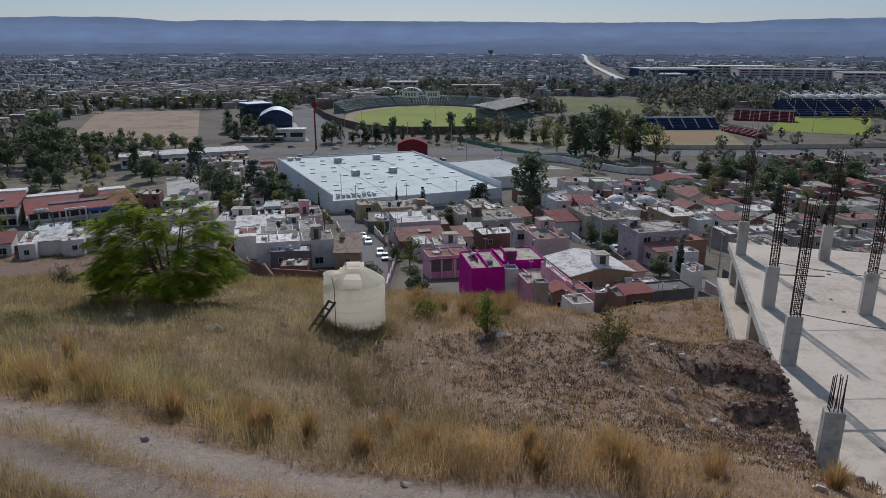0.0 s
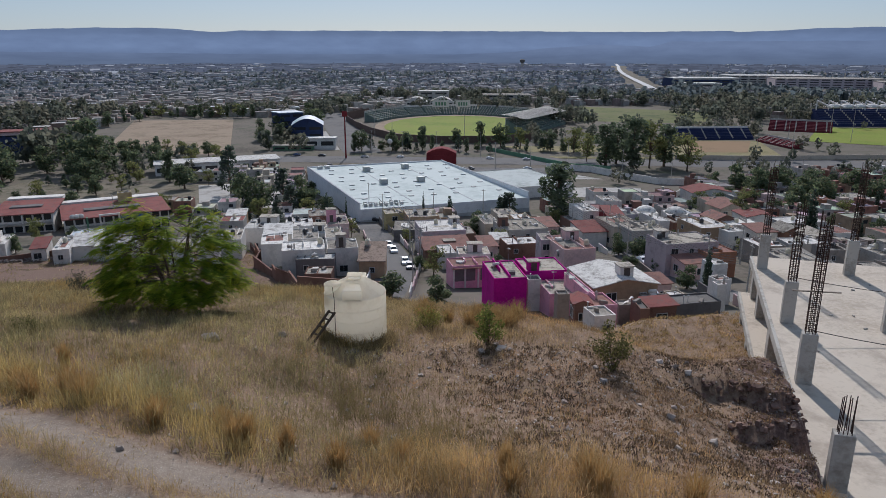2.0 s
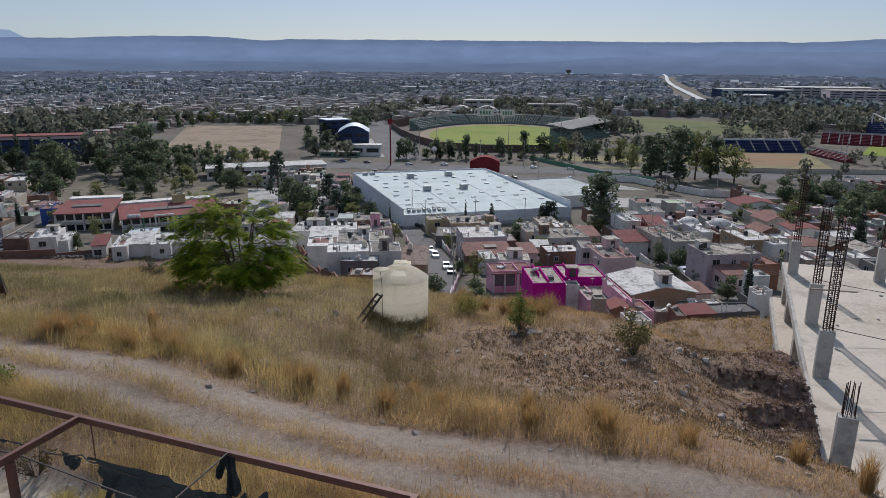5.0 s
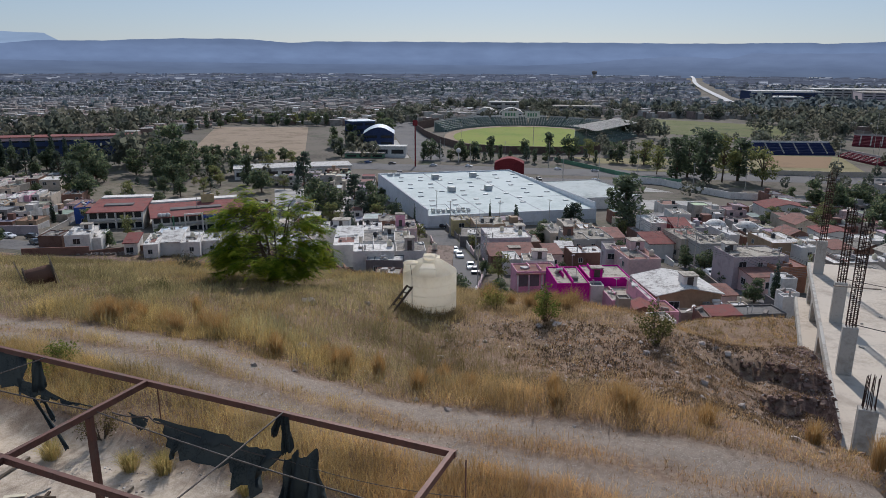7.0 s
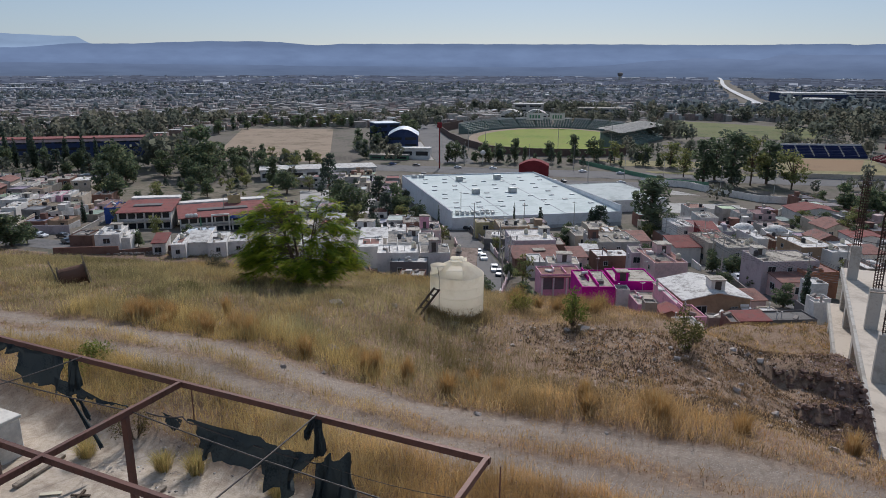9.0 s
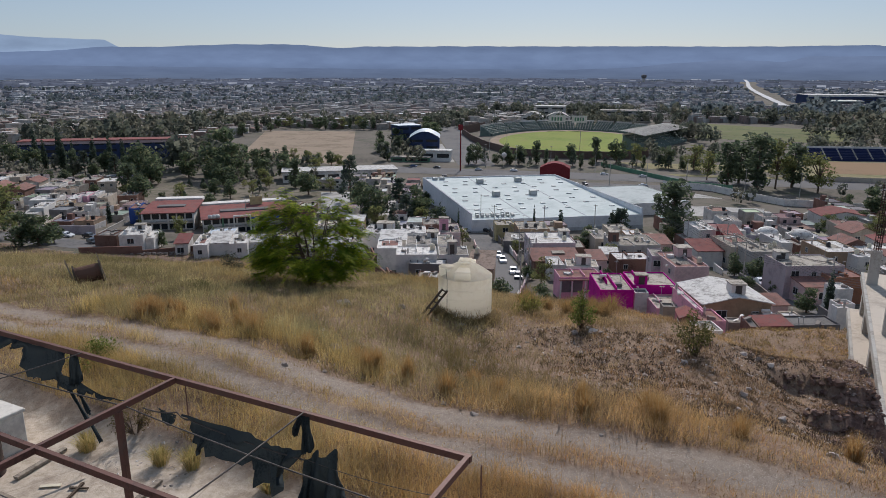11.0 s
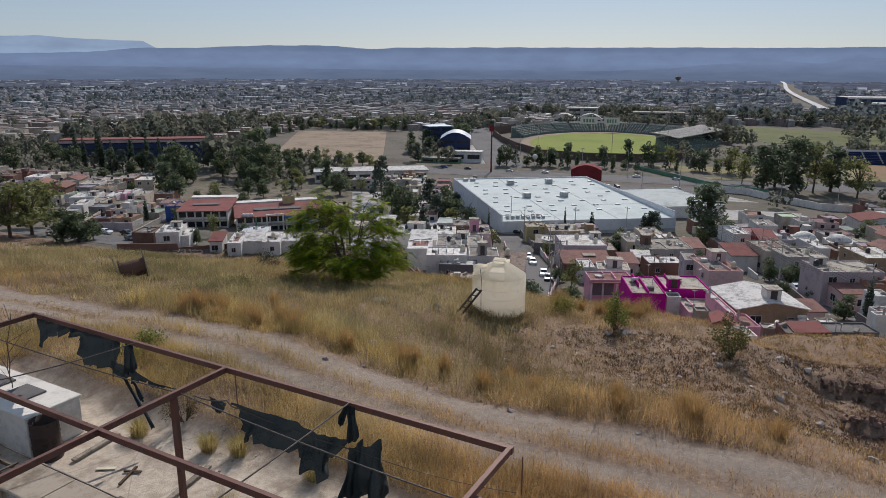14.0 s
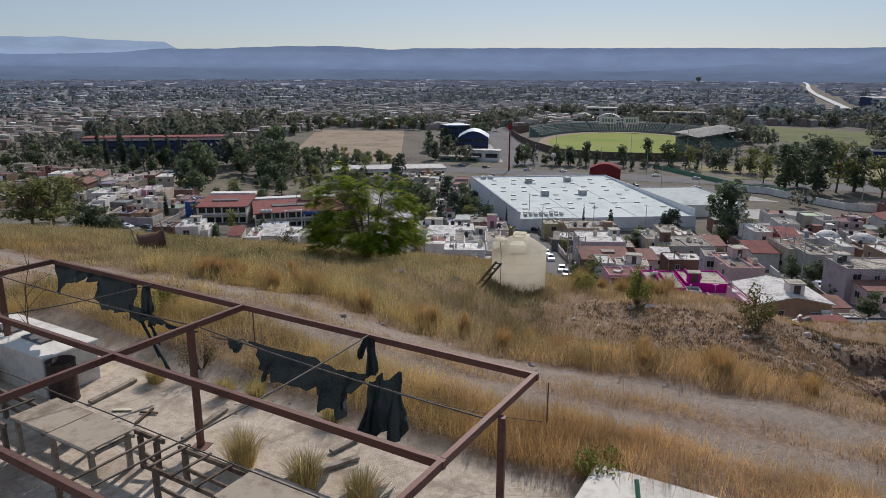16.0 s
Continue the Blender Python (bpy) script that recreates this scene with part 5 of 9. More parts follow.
def disc(name, label, cx, cy, rx, ry, mat, lift, category="field"):
    k = 64
    a = np.linspace(0, 2 * np.pi, k, endpoint=False)
    v = np.concatenate([[[cx, cy, -46 + lift]], np.stack([cx + rx * np.cos(a), cy + ry * np.sin(a), np.full(k, -46.0 + lift)], 1)])
    f = np.stack([np.zeros(k, int), 1 + np.arange(k), 1 + (np.arange(k) + 1) % k], 1)
    return tagged(raw_mesh(name, v, f, mat), label, category, kind="structure")


disc("field", "brown warning track round the ballpark outfield", -13, 573, 66, 96, DIRT, 0.25)
disc("field", "yellow-green mown ballpark outfield", -11, 568, 60, 88, TURF, 0.45)
SEATS = {"green": paint("green_seats", (0.15, 0.19, 0.165)), "navy": paint("navy_seats", (0.025, 0.035, 0.095)), "red": paint("red_seats", (0.15, 0.03, 0.04))}


def stand(label, ax, ay, bx, by, depth, h, colour, rows=9, wall="grey", base=None):
    """Stepped seating along a line; it rises away from the side that a-b has on its right."""
    g = gz((ax + bx) / 2, (ay + by) / 2) if base is None else base
    L = math.hypot(bx - ax, by - ay)
    m = Matrix.Translation((ax, ay, g)) @ pose(0, 0, 0, 0, 0, math.degrees(math.atan2(by - ay, bx - ax)))
    th = thing("grandstand", label, "grandstand", "stands of the sports grounds", at=m)
    for k in range(rows):
        part("seat_tier", box(bm_new(), (0, depth * k / rows, 0), (L, depth * (k + 1) / rows, 1.0 + (h - 1) * (k + 1) / rows)), SEATS[colour], th)
    part("back_wall", box(bm_new(), (0, depth + 0.01, 0), (L, depth + 0.4, h + 1.2)), WALLS[wall], th)
    for u in np.arange(0.1, 0.95, 0.16):
        b = bm_new()
        prof = []
        for k in range(rows):
            prof += [(depth * k / rows - 0.06, 1.06 + (h - 1) * (k + 1) / rows - (h - 1) / rows), (depth * k / rows - 0.06, 1.06 + (h - 1) * (k + 1) / rows)]
        prof.append((depth - 0.06, 1.06 + (h - 1)))
        lv, rv = [b.verts.new((L * u, y0, z0)) for y0, z0 in prof], [b.verts.new((L * u + 0.9, y0, z0)) for y0, z0 in prof]
        for k in range(len(prof) - 1):
            b.faces.new((lv[k], rv[k], rv[k + 1], lv[k + 1]))
        part("stair", b, CONCRETE, th)
    return th


# ring of the ballpark
pts = []
for k in range(12):
    a = math.radians(168 - k * 13)
    pts.append((-13 + 70 * math.cos(a), 573 + 100 * math.sin(a)))
for k, ((ax, ay), (bx, by)) in enumerate(zip(pts, pts[1:])):
    stand("green stepped seating round the ballpark field", ax, ay, bx, by, 11, 8.0, "green", 6, "white" if 3 <= k <= 6 else "grey")
wall_run("ballpark_wall", "brown brick outer wall of the ballpark", [(-111, 610), (-92, 550), (-74, 505), (-50, 462), (-20, 452), (20, 455), (40, 470)], 4.8, WALLS["brown"], 0.5)
wall_run("ballpark_wall", "brown brick outer wall of the ballpark", [(-111, 610.5), (-98, 660)], 7, WALLS["brown"], 0.5)
for x, w, col in ((-38, 16, "green"), (-16, 14, "green")):
    th = thing("banner", "white advertising banner with illegible dark lettering bars", "banner", "banners of the ballpark", at=Matrix.Translation((x, 668, -38.5)))
    part("sheet", box(bm_new(), (0, -0.1, 0), (w, 0, 6.5)), WALLS["white"], th)
    for k in range(4):
        part("bar", box(bm_new(), (w * (0.18 + k * 0.17), -0.16, 1.6), (w * (0.18 + k * 0.17) + w * 0.11, -0.11, 4.8)), WALLS["green" if x > -40 else "dark"], th)
# roofed grandstand
st = stand("roofed main grandstand of the ballpark", 40, 505, 78, 585, 17, 10, "green", 8, "white")
for k in range(7):
    u = 8 + k * 12.2
    b = bm_new()
    rod(b, (u, 16.6, 9), (u, 16.6, 12.9), 0.35, 6), beam(b, (u, 17, 12.9), (u, 1, 10.9), 0.4, 0.7)
    part("roof_post", b, WALLS["white"], st)
b = bm_new()
nn = 10
ra = [b.verts.new((-2, 0.5 + 20 * k / nn, 11.0 + 2.6 * math.sin(math.pi * 0.5 * k / nn))) for k in range(nn + 1)]
rb_ = [b.verts.new((91, 0.5 + 20 * k / nn, 11.0 + 2.6 * math.sin(math.pi * 0.5 * k / nn))) for k in range(nn + 1)]
for k in range(nn):
    b.faces.new((ra[k], rb_[k], rb_[k + 1], ra[k + 1]))
bmesh.ops.solidify(b, geom=b.faces[:], thickness=0.3)
part("roof", b, ROOFS["white"], st)
stand("dark blue stepped seats behind the infield", 134, 475, 192, 481, 10, 7, "navy", 7, "white")
stand("red stepped seats beside the infield", 190, 472, 196, 432, 7, 3.5, "red", 5)
stand("dark red terraces of the football stadium", 226, 541, 265, 523, 14, 7, "red", 7)
bs = stand("dark blue terraces of the football stadium under a white truss roof", 285, 574, 372, 574, 26, 11, "navy", 8, "navy")
for k in range(9):
    u = 3 + k * 10
    b = bm_new()
    beam(b, (u, 26, 11), (u, 26, 19), 0.8), beam(b, (u, 26, 19), (u, 0, 15), 0.7, 0.9), beam(b, (u, 0, 15), (min(u + 10, 86), 13, 18.2), 0.4)
    part("truss", b, WALLS["white"], bs)
    if k < 8:
        part("roof_membrane", lathe(bm_new(), [(5.2, 14.6), (4.2, 16.2), (2.2, 17.2), (0.3, 17.6)], 12, (u + 5, 8, 0)), WALLS["white"], bs, "white tensile roof cone", True)


def hall(label, ax, ay, bx, by, depth, h, wall, roof, arched=0.0, base=None, stripe=None):
    """A large hall, flat or with a barrel roof; its front runs from a to b."""
    L = math.hypot(bx - ax, by - ay)
    g = gz((ax + bx) / 2, (ay + by) / 2) - 0.3 if base is None else base
    m = Matrix.Translation((ax, ay, g)) @ pose(0, 0, 0, 0, 0, math.degrees(math.atan2(by - ay, bx - ax)))
    th = thing("hall", label, "building", "large buildings of the town", at=m)
    part("shell", box(bm_new(), (0, 0, 0), (L, depth, h)), WALLS[wall], th)
    if arched:
        b = bm_new()
        k = 12
        f = [b.verts.new((-0.5 + (L + 1) * i / k, -0.8, h + 0.02 + arched * math.sin(math.pi * i / k))) for i in range(k + 1)]
        q = [b.verts.new((v.co.x, depth + 0.8, v.co.z)) for v in f]
        for i in range(k):
            b.faces.new((f[i], f[i + 1], q[i + 1], q[i]))
        part("barrel_roof", b, ROOFS[roof], th)
        for yy in (-0.3, depth + 0.3):
            e = bm_new()
            e.faces.new([e.verts.new((L * i / k, yy, h - 0.1 + arched * 0.96 * math.sin(math.pi * i / k))) for i in range(k + 1)])
            part("gable_end", e, WALLS[wall], th)
    else:
        part("roof", box(bm_new(), (-0.5, -0.5, h), (L + 0.5, depth + 0.5, h + 0.5)), ROOFS[roof], th)
    n = max(2, int(L / (7 if ay < 700 else 16)))
    ns = max(1, int(h / 4))
    for s in range(ns):
        for i in range(n):
            part("window_band", box(bm_new(), (L * (i + 0.12) / n, -0.06, h * (s + 0.35) / ns), (L * (i + 0.88) / n, 0.02, h * (s + 0.75) / ns)), GLASS, th)
    if stripe:
        part("stripe", box(bm_new(), (-0.04, -0.1, h * 0.86), (L + 0.04, -0.005, h)), WALLS[stripe], th)
    return th


hall("dark blue hall with an overhanging pale roof", -133, 478, -119, 488, 16, 17, "navy", "blue")
hall("navy sports hall with a pale blue barrel roof", -114, 436, -95, 440, 26, 13, "navy", "blue", 4.2)
hall("low white block of the sports centre", -104, 421, -84, 423, 8, 6.5, "white", "white")
hall("low green-white block of the sports centre", -120, 412, -96, 414, 6, 3, "green", "grey")
hall("long white warehouse behind a wall", -148, 314.5, -95.3, 337.9, 16, 5.5, "white", "white")
hall("long dark blue school building with window bands", -342, 358, -252, 400, 14, 12.5, "navy", "red", stripe="palepink")
hall("grey administration block with white roof", -62, 815, -28, 815, 22, 15, "grey", "white")
hall("long grey-green hall behind the ballpark", 12, 800, 66, 800, 22, 12, "grey", "grey")
hall("grey gymnasium with a white barrel roof", -70, 735, -48, 735, 18, 8, "white", "white", 5)
hall("grey gymnasium with a white barrel roof", -45, 738, -20, 738, 18, 8, "white", "white", 5)
hall("long shopping mall with bright white roof strips", 352, 1262, 470, 1266, 60, 16, "navy", "white", stripe="white")
hall("long shopping mall with bright white roof strips", 345, 1180, 410, 1182, 40, 10, "dark", "white", stripe="white")
hall("large pale distribution warehouse", 520, 1240, 690, 1200, 90, 16, "lilac", "grey")
hall("large pale distribution warehouse", 480, 1340, 640, 1330, 80, 18, "grey", "white")
hall("large pale distribution warehouse", 640, 1130, 800, 1080, 80, 14, "lilac", "grey")

# ---- school with red roofs ----
def school():
    for ax, ay, bx, by, dep, h, roofc, wl in ((-135.1, 184.4, -120.8, 189.8, 16, 6.0, "red", "white"), (-115.3, 186.0, -91.6, 201.0, 17, 5.8, "red", "white")):
        L = math.hypot(bx - ax, by - ay)
        g = min(gz(ax, ay), gz(bx, by)) - 0.5
        m = Matrix.Translation((ax, ay, g)) @ pose(0, 0, 0, 0, 0, math.degrees(math.atan2(by - ay, bx - ax)))
        th = thing("school_building", "white school building with red roof and ribbon windows", "school", "school buildings", at=m)
        part("shell", box(bm_new(), (0, 0, 0), (L, dep, h)), WALLS[wl], th)
        b = bm_new()
        vs = [b.verts.new(p) for p in ((-0.6, -1.0, h + 0.02), (L + 0.6, -1.0, h + 0.02), (L + 0.6, dep + 0.5, h + 0.9), (-0.6, dep + 0.5, h + 0.9))]
        vt = [b.verts.new((v.co.x, v.co.y, v.co.z + 0.25)) for v in vs]
        b.faces.new(vt), b.faces.new(vs[::-1])
        for i in range(4):
            b.faces.new((vs[i], vs[(i + 1) % 4], vt[(i + 1) % 4], vt[i]))
        part("roof", b, ROOFS[roofc], th)
        b = box(bm_new(), (L * 0.2, dep * 0.4, h + 0.5), (L * 0.75, dep * 0.6, h + 1.0))
        part("roof_opening", b, WALLS["dark"], th, "dark slotted roof opening")
        n = int(L / 2.4)
        for s in (0.9, 4.1):
            for i in range(n):
                part("window_band", box(bm_new(), (L * (i + 0.1) / n, -0.06, s), (L * (i + 0.9) / n, 0.02, s + 1.7)), GLASS, th)
        for i in range(0, n + 1, 3):
            part("pier", box(bm_new(), (L * i / n - 0.2, -0.9, 0), (L * i / n + 0.2, -0.1, h)), WALLS["white"], th)
        part("gallery", box(bm_new(), (0, -1.1, 3.1), (L, -0.06, 3.5)), CONCRETE, th)
        if L > 20:
            part("fascia", box(bm_new(), (L * 0.52, -1.5, h - 0.75), (L * 0.82, -1.02, h + 0.1)), WALLS["blue"], th, "royal blue fascia panel over the gallery")
            for u, wl2 in ((0.2, "green"), (0.32, "white"), (0.5, "white")):
                part("portal_frame", box(bm_new(), (L * u, -1.7, 0), (L * u + 0.45, -1.15, h + 0.5)), WALLS[wl2], th)
            part("portal_beam", box(bm_new(), (L * 0.32, -1.72, h + 0.502), (L * 0.5 + 0.45, -1.13, h + 0.95)), WALLS["white"], th)
            for u in (0.08, 0.12, 0.16):
                part("roof_tank", lathe(bm_new(), [(0.7, h + 0.3), (0.75, h + 1.0), (0.5, h + 1.35), (0.1, h + 1.45)], 14, (L * u, -0.1, 0)), WALLS["white"], th, "white round tank", True)
        part("white_awning", box(bm_new(), (0, dep + 1.0, h + 0.6), (L, dep + 5.0, h + 1.6)), WALLS["white"], th, "white fabric awning behind the roof")
        part("pillar", box(bm_new(), (0.3, dep + 4.6, 0), (0.6, dep + 4.9, h + 0.6)), WALLS["white"], th)


school()
house(-147.0, 194, -139.0, 197.5, 9, -34.6, "blue", "terra", label="royal blue school wing with brown roof")
house(-110, 207, -106.5, 209, 3, -31.5, "yellow", "buff", wins=False, label="ochre stair tower of the school")

# ---- walls along roads ----
wall_run("boundary_wall", "white rendered wall along the road", [(37.5, 346), (58, 338), (72, 316), (82, 303), (120, 296), (150, 290)], 3.0, WALLS["white"])
wall_run("boundary_wall", "low green fence wall by the parking lot", [(8.7, 420), (30, 386), (50, 352), (69, 343)], 2.2, WALLS["green"], 0.2)
wall_run("boundary_wall", "brown brick boundary wall at the foot of the slope", [(-66, 186), (-58, 170), (-51, 156), (-46.8, 147), (-45.4, 137.5), (-38.5, 127.5), (-36.8, 124), (-33.5, 121), (-30.2, 114.3), (-22, 112.8), (-13, 110.5)], 2.6, WALLS["brick"])
wall_run("boundary_wall", "brown brick boundary wall at the foot of the slope", [(-118, 135.5), (-104, 140), (-92, 148), (-80, 152), (-70, 157.5)], 2.0, WALLS["brick"])
wall_run("boundary_wall", "pale lilac rendered street wall", [(-157, 166.5), (-141, 170)], 2.6, WALLS["lilac"])
wall_run("boundary_wall", "beige retaining wall along the gardens", [(-160, 172), (-166, 186), (-172, 205), (-170, 218)], 3.4, WALLS["beige"])
wall_run("boundary_wall", "grey block wall of a garden plot", [(-141, 171), (-146, 190), (-150, 205)], 2.0, WALLS["grey"])
wall_run("boundary_wall", "brown boundary wall of the lane", [(-98, 313), (-120, 370)], 2.4, WALLS["brick"])
wall_run("boundary_wall", "white wall of the sports ground", [(112, 385), (150, 383), (200, 388), (260, 395)], 2.5, WALLS["beige"])
wall_run("boundary_wall", "long pink garden wall", [(31.5, 128), (36, 109)], 2.2, WALLS["pink"])
wall_run("boundary_wall", "white curved wall of a yard", [(52, 268), (66, 262), (78, 266), (84, 276)], 2.4, WALLS["white"])

# ---- houses placed one by one ----
house(-44.2, 138.9, -38.8, 140.3, 9.0, -28.5, "white", "white")
house(-35.9, 125.3, -27.9, 127.3, 6.9, -25.9, "white", "white")
roof_tank(-29.7, 131.1, -26.14, False)
house(-32.8, 123.4, -25.6, 124.3, 4.1, -27.0, "dark", "white", label="dark block house with open window holes and pale roof")
house(-29.1, 115.0, -24.4, 115.4, 4.3, -27.1, "brick", "buff", wins=False)
house(-28.0, 129.6, -22.1, 131.0, 7.3, -26.6, "white", "grey")
stair_box(-25.6, 131.2, -26.46, 1.9, 1.9, 2.4, "grey", 14)
house(-37.9, 140.6, -32.4, 141.9, 9.2, -27.7, "white", "grey")
roof_tank(-36.3, 145.7, -28.16, True)
house(-46.7, 149.7, -40.8, 151.1, 7.6, -29.4, "white", "white", "shed")
house(-55.9, 162.8, -50.5, 163.3, 10.7, -31.1, "white", "white")
roof_tank(-53.8, 169.4, -31.56, True)
stair_box(-51.5, 170.7, -31.56, 4.4, 3, 1.8, "white", 5)
house(-46.4, 166.4, -39.9, 168.0, 8.8, -31.5, "white", "white")
roof_tank(-47.1, 173.5, -32.00, True)
roof_tank(-45.2, 174.0, -32.00, True)
house(-34.6, 146.1, -31.5, 146.8, 8.5, -27.9, "white", "white")
stair_box(-34.1, 150.6, -28.38, 2.6, 2.6, 1.6, "white", 14)
house(-30.6, 140.0, -27.1, 140.8, 9.1, -27.1, "white", "buff")
roof_tank(-29.2, 145.0, -27.56, False)
house(-36.0, 168.4, -30.9, 169.7, 11.5, -31.3, "palepink", "buff")
roof_tank(-34.0, 172.4, -31.70, True)
stair_box(-36.1, 173.1, -31.70, 2.4, 2.2, 3.4, "pink", 14)
house(-46.2, 190.7, -41.1, 192.0, 8.8, -34.5, "brick", "grey")
house(-21.5, 127.4, -16.6, 127.8, 10.3, -28.5, "tan", "brown", "shed", label="low tan shed with a rusty brown sheet roof")
house(-27.5, 134.4, -23.6, 135.4, 4.2, -28.4, "dark", "dark")
roof_tank(-20.9, 134.9, -27.40, False)
house(-25.3, 198.9, -19.9, 200.4, 6.5, -35.4, "yellow", "buff")
house(-17.7, 191.2, -9.0, 193.4, 10.6, -34.6, "tan", "buff")
roof_tank(-15.9, 195.0, -35.05, True)
roof_tank(-13.3, 195.6, -35.05, True)
roof_tank(-10.9, 197.3, -35.05, False)
house(-11.2, 155.8, -1.0, 158.3, 11.5, -29.7, "lilac", "white", label="grey two-storey house with a large white roof terrace")
roof_tank(-8.5, 164.7, -30.14, False)
roof_tank(-3.8, 161.2, -30.14, False)
stair_box(-4.2, 167.0, -30.14, 2.4, 2.4, 1.4, "white", 14)
house(-20.6, 179.0, -14.5, 179.5, 11.4, -35.3, "dark", "grey", label="carport of dark posts with a grey sheet roof", wins=False)
house(-9.7, 144.0, 0.5, 146.5, 8.2, -30.9, "brick", "terra", "shed")
stair_box(-4.8, 150.3, -31.38, 2.6, 2, 1.2, "brick", 14)
house(-5.8, 138.6, -2.9, 139.3, 6.8, -29.9, "white", "white")
house(-2.3, 134.1, 4.1, 134.8, 5.6, -28.7, "white", "buff")
stair_box(0.9, 137.3, -29.12, 3, 2, 1.9, "white", 7)
house(2.8, 146.7, 6.1, 147.5, 6.7, -30.7, "palepink", "terra", "shed")
house(5.1, 160.7, 9.1, 161.0, 4.9, -32.8, "white", "white", "shed")
house(8.5, 153.4, 16.4, 155.4, 6.4, -31.9, "brick", "white")
PORCH = house(-3.1, 119.2, 4.5, 121.1, 5.5, -26.7, "pink", "terra", label="pink house with shade-dark porch panels and a reddish roof", wins=False)
H = -26.7 - PORCH.matrix_world.translation.z
# flat dark panels: the shade inside the porch put into colour
for u in (0.35, 2.5, 5.2):
    part("porch_opening", box(bm_new(), (u, -0.03, H - 2.9), (u + 1.75, 0.02, H - 0.55)), WALLS["dark"], PORCH, "flat dark panel standing in for the shade in a porch bay")
for u in (0.05, 2.15, 4.6, 7.2):
    part("porch_column", box(bm_new(), (u, -0.35, 0), (u + 0.28, -0.08, H - 0.5), None, 0.02), WALLS["white"], PORCH, "white square porch column")
part("porch_roof", box(bm_new(), (-0.2, -0.6, H - 0.48), (8.0, -0.004, H - 0.3)), ROOFS["terra"], PORCH)
house(3.6, 97.1, 8.5, 98.0, 8.9, -21.6, "magenta", "buff", label="bright magenta house with a grey flat roof", wins=False)
house(8.56, 101.0, 15.0, 102.2, 7.0, -21.68, "magenta", "buff", label="magenta rear wing with a wide grey stained flat roof", wins=False)
house(11.5, 94.1, 16.0, 95.0, 6.4, -22.85, "pink", "buff", label="low pink house with a stained buff flat roof", wins=False)
stair_box(9.7, 102.4, -21.9, 1.7, 1.4, 1.5, "magenta", 10)
house(8.7, 98.4, 10.7, 98.7, 2.2, -22.1, "white", "dark", label="narrow white stair tower with a dark roof", wins=False)
house(16.1, 89.6, 17.0, 89.8, 9.5, -21.0, "pink", "white", label="narrow pink house side with a pale parapet roof", wins=False)
house(17.6, 93.3, 27.0, 95.6, 9.5, -21.5, "tan", "white", "gable", label="wide tan house with a white low gable roof")
house(15.2, 144.1, 18.0, 144.3, 6.8, -28.2, "lilac", "grey")
house(19.1, 136.1, 25.8, 137.8, 11.5, -28.1, "palepink", "terra", label="white house with a reddish flat roof")
roof_tank(24.3, 141.0, -28.56, False)
stair_box(21.5, 146.2, -28.56, 3, 3, 2.2, "palepink", 14)
house(30.0, 195.0, 37.1, 196.8, 11.5, -37.0, "brick", "grey")
house(28.7, 171.6, 35.0, 173.1, 9.0, -33.6, "white", "red", "shed")
house(37.5, 183.3, 42.0, 183.6, 11.5, -32.6, "red", "red", "shed")
house(36.1, 170.3, 44.1, 172.3, 11.5, -31.6, "beige", "buff")
roof_tank(37.8, 175.5, -32.09, False)
house(42.6, 196.3, 45.0, 196.9, 8.5, -33.3, "white", "white")
house(50.2, 180.7, 53.0, 181.4, 11.5, -32.5, "white", "white")
house(57.4, 169.3, 65.9, 171.4, 11.5, -31.5, "tan", "white", label="long tan building with a pale flat roof")
roof_tank(59.4, 175.7, -31.98, True)
house(39.3, 164.8, 48.6, 167.1, 9.6, -31.3, "grey", "buff")
roof_tank(44.9, 170.2, -31.72, False)
roof_tank(46.3, 172.5, -31.72, False)
house(39.0, 134.1, 50.1, 136.8, 8.5, -26.2, "lilac", "buff", label="lilac two-storey house with a brownish flat roof")
roof_tank(38.9, 139.3, -26.69, True)
stair_box(39.6, 141.2, -26.69, 2.4, 2, 1.6, "white", 14)
house(46.6, 132.6, 52.9, 134.2, 9.8, -27.5, "orange", "terra")
house(41.5, 129.5, 47.7, 131.1, 5.9, -28.9, "palepink", "terra", "shed")
house(39.1, 105.7, 41.6, 106.4, 2.3, -24.2, "white", "grey", wins=False)
house(44.6, 123.3, 47.5, 124.0, 3.8, -27.0, "white", "white")
house(34.2, 92.1, 35.6, 92.4, 1.5, -20.4, "white", "white", label="narrow white roof tower with a tank niche", wins=False)
house(20.0, 87.8, 22.2, 88.0, 2.0, -22.0, "block", "grey", wins=False)
house(21.5, 82.8, 22.7, 82.9, 3.9, -20.6, "brick", "dark", wins=False)
house(24.5, 91.8, 28.4, 92.2, 3.0, -22.8, "block", "white")
house(23.4, 85.4, 27.1, 86.4, 2.8, -21.4, "brick", "red", "shed")
house(29.4, 95.1, 31.7, 95.7, 3.2, -23.5, "beige", "white")
house(27.9, 88.9, 34.3, 90.5, 3.7, -22.2, "dark", "dark", label="low dark flat-roofed house below the slope", wins=False)
house(13.2, 82.0, 15.1, 82.1, 3.0, -19.8, "brick", "red", "gable")
house(15.2, 83.1, 18.9, 84.0, 4.6, -20.5, "pink", "terra")
house(14.9, 77.6, 17.5, 78.3, 3.3, -19.7, "white", "grey")
house(10.3, 76.7, 11.7, 76.9, 1.5, -16.7, "block", "grey", label="narrow grey concrete block tower with dark top", wins=False)
house(23.0, 97.3, 27.8, 98.5, 3.3, -24.1, "beige", "blue", "shed", wins=False)
house(8.8, 169.5, 19.9, 172.3, 11.5, -32.6, "grey", "buff")
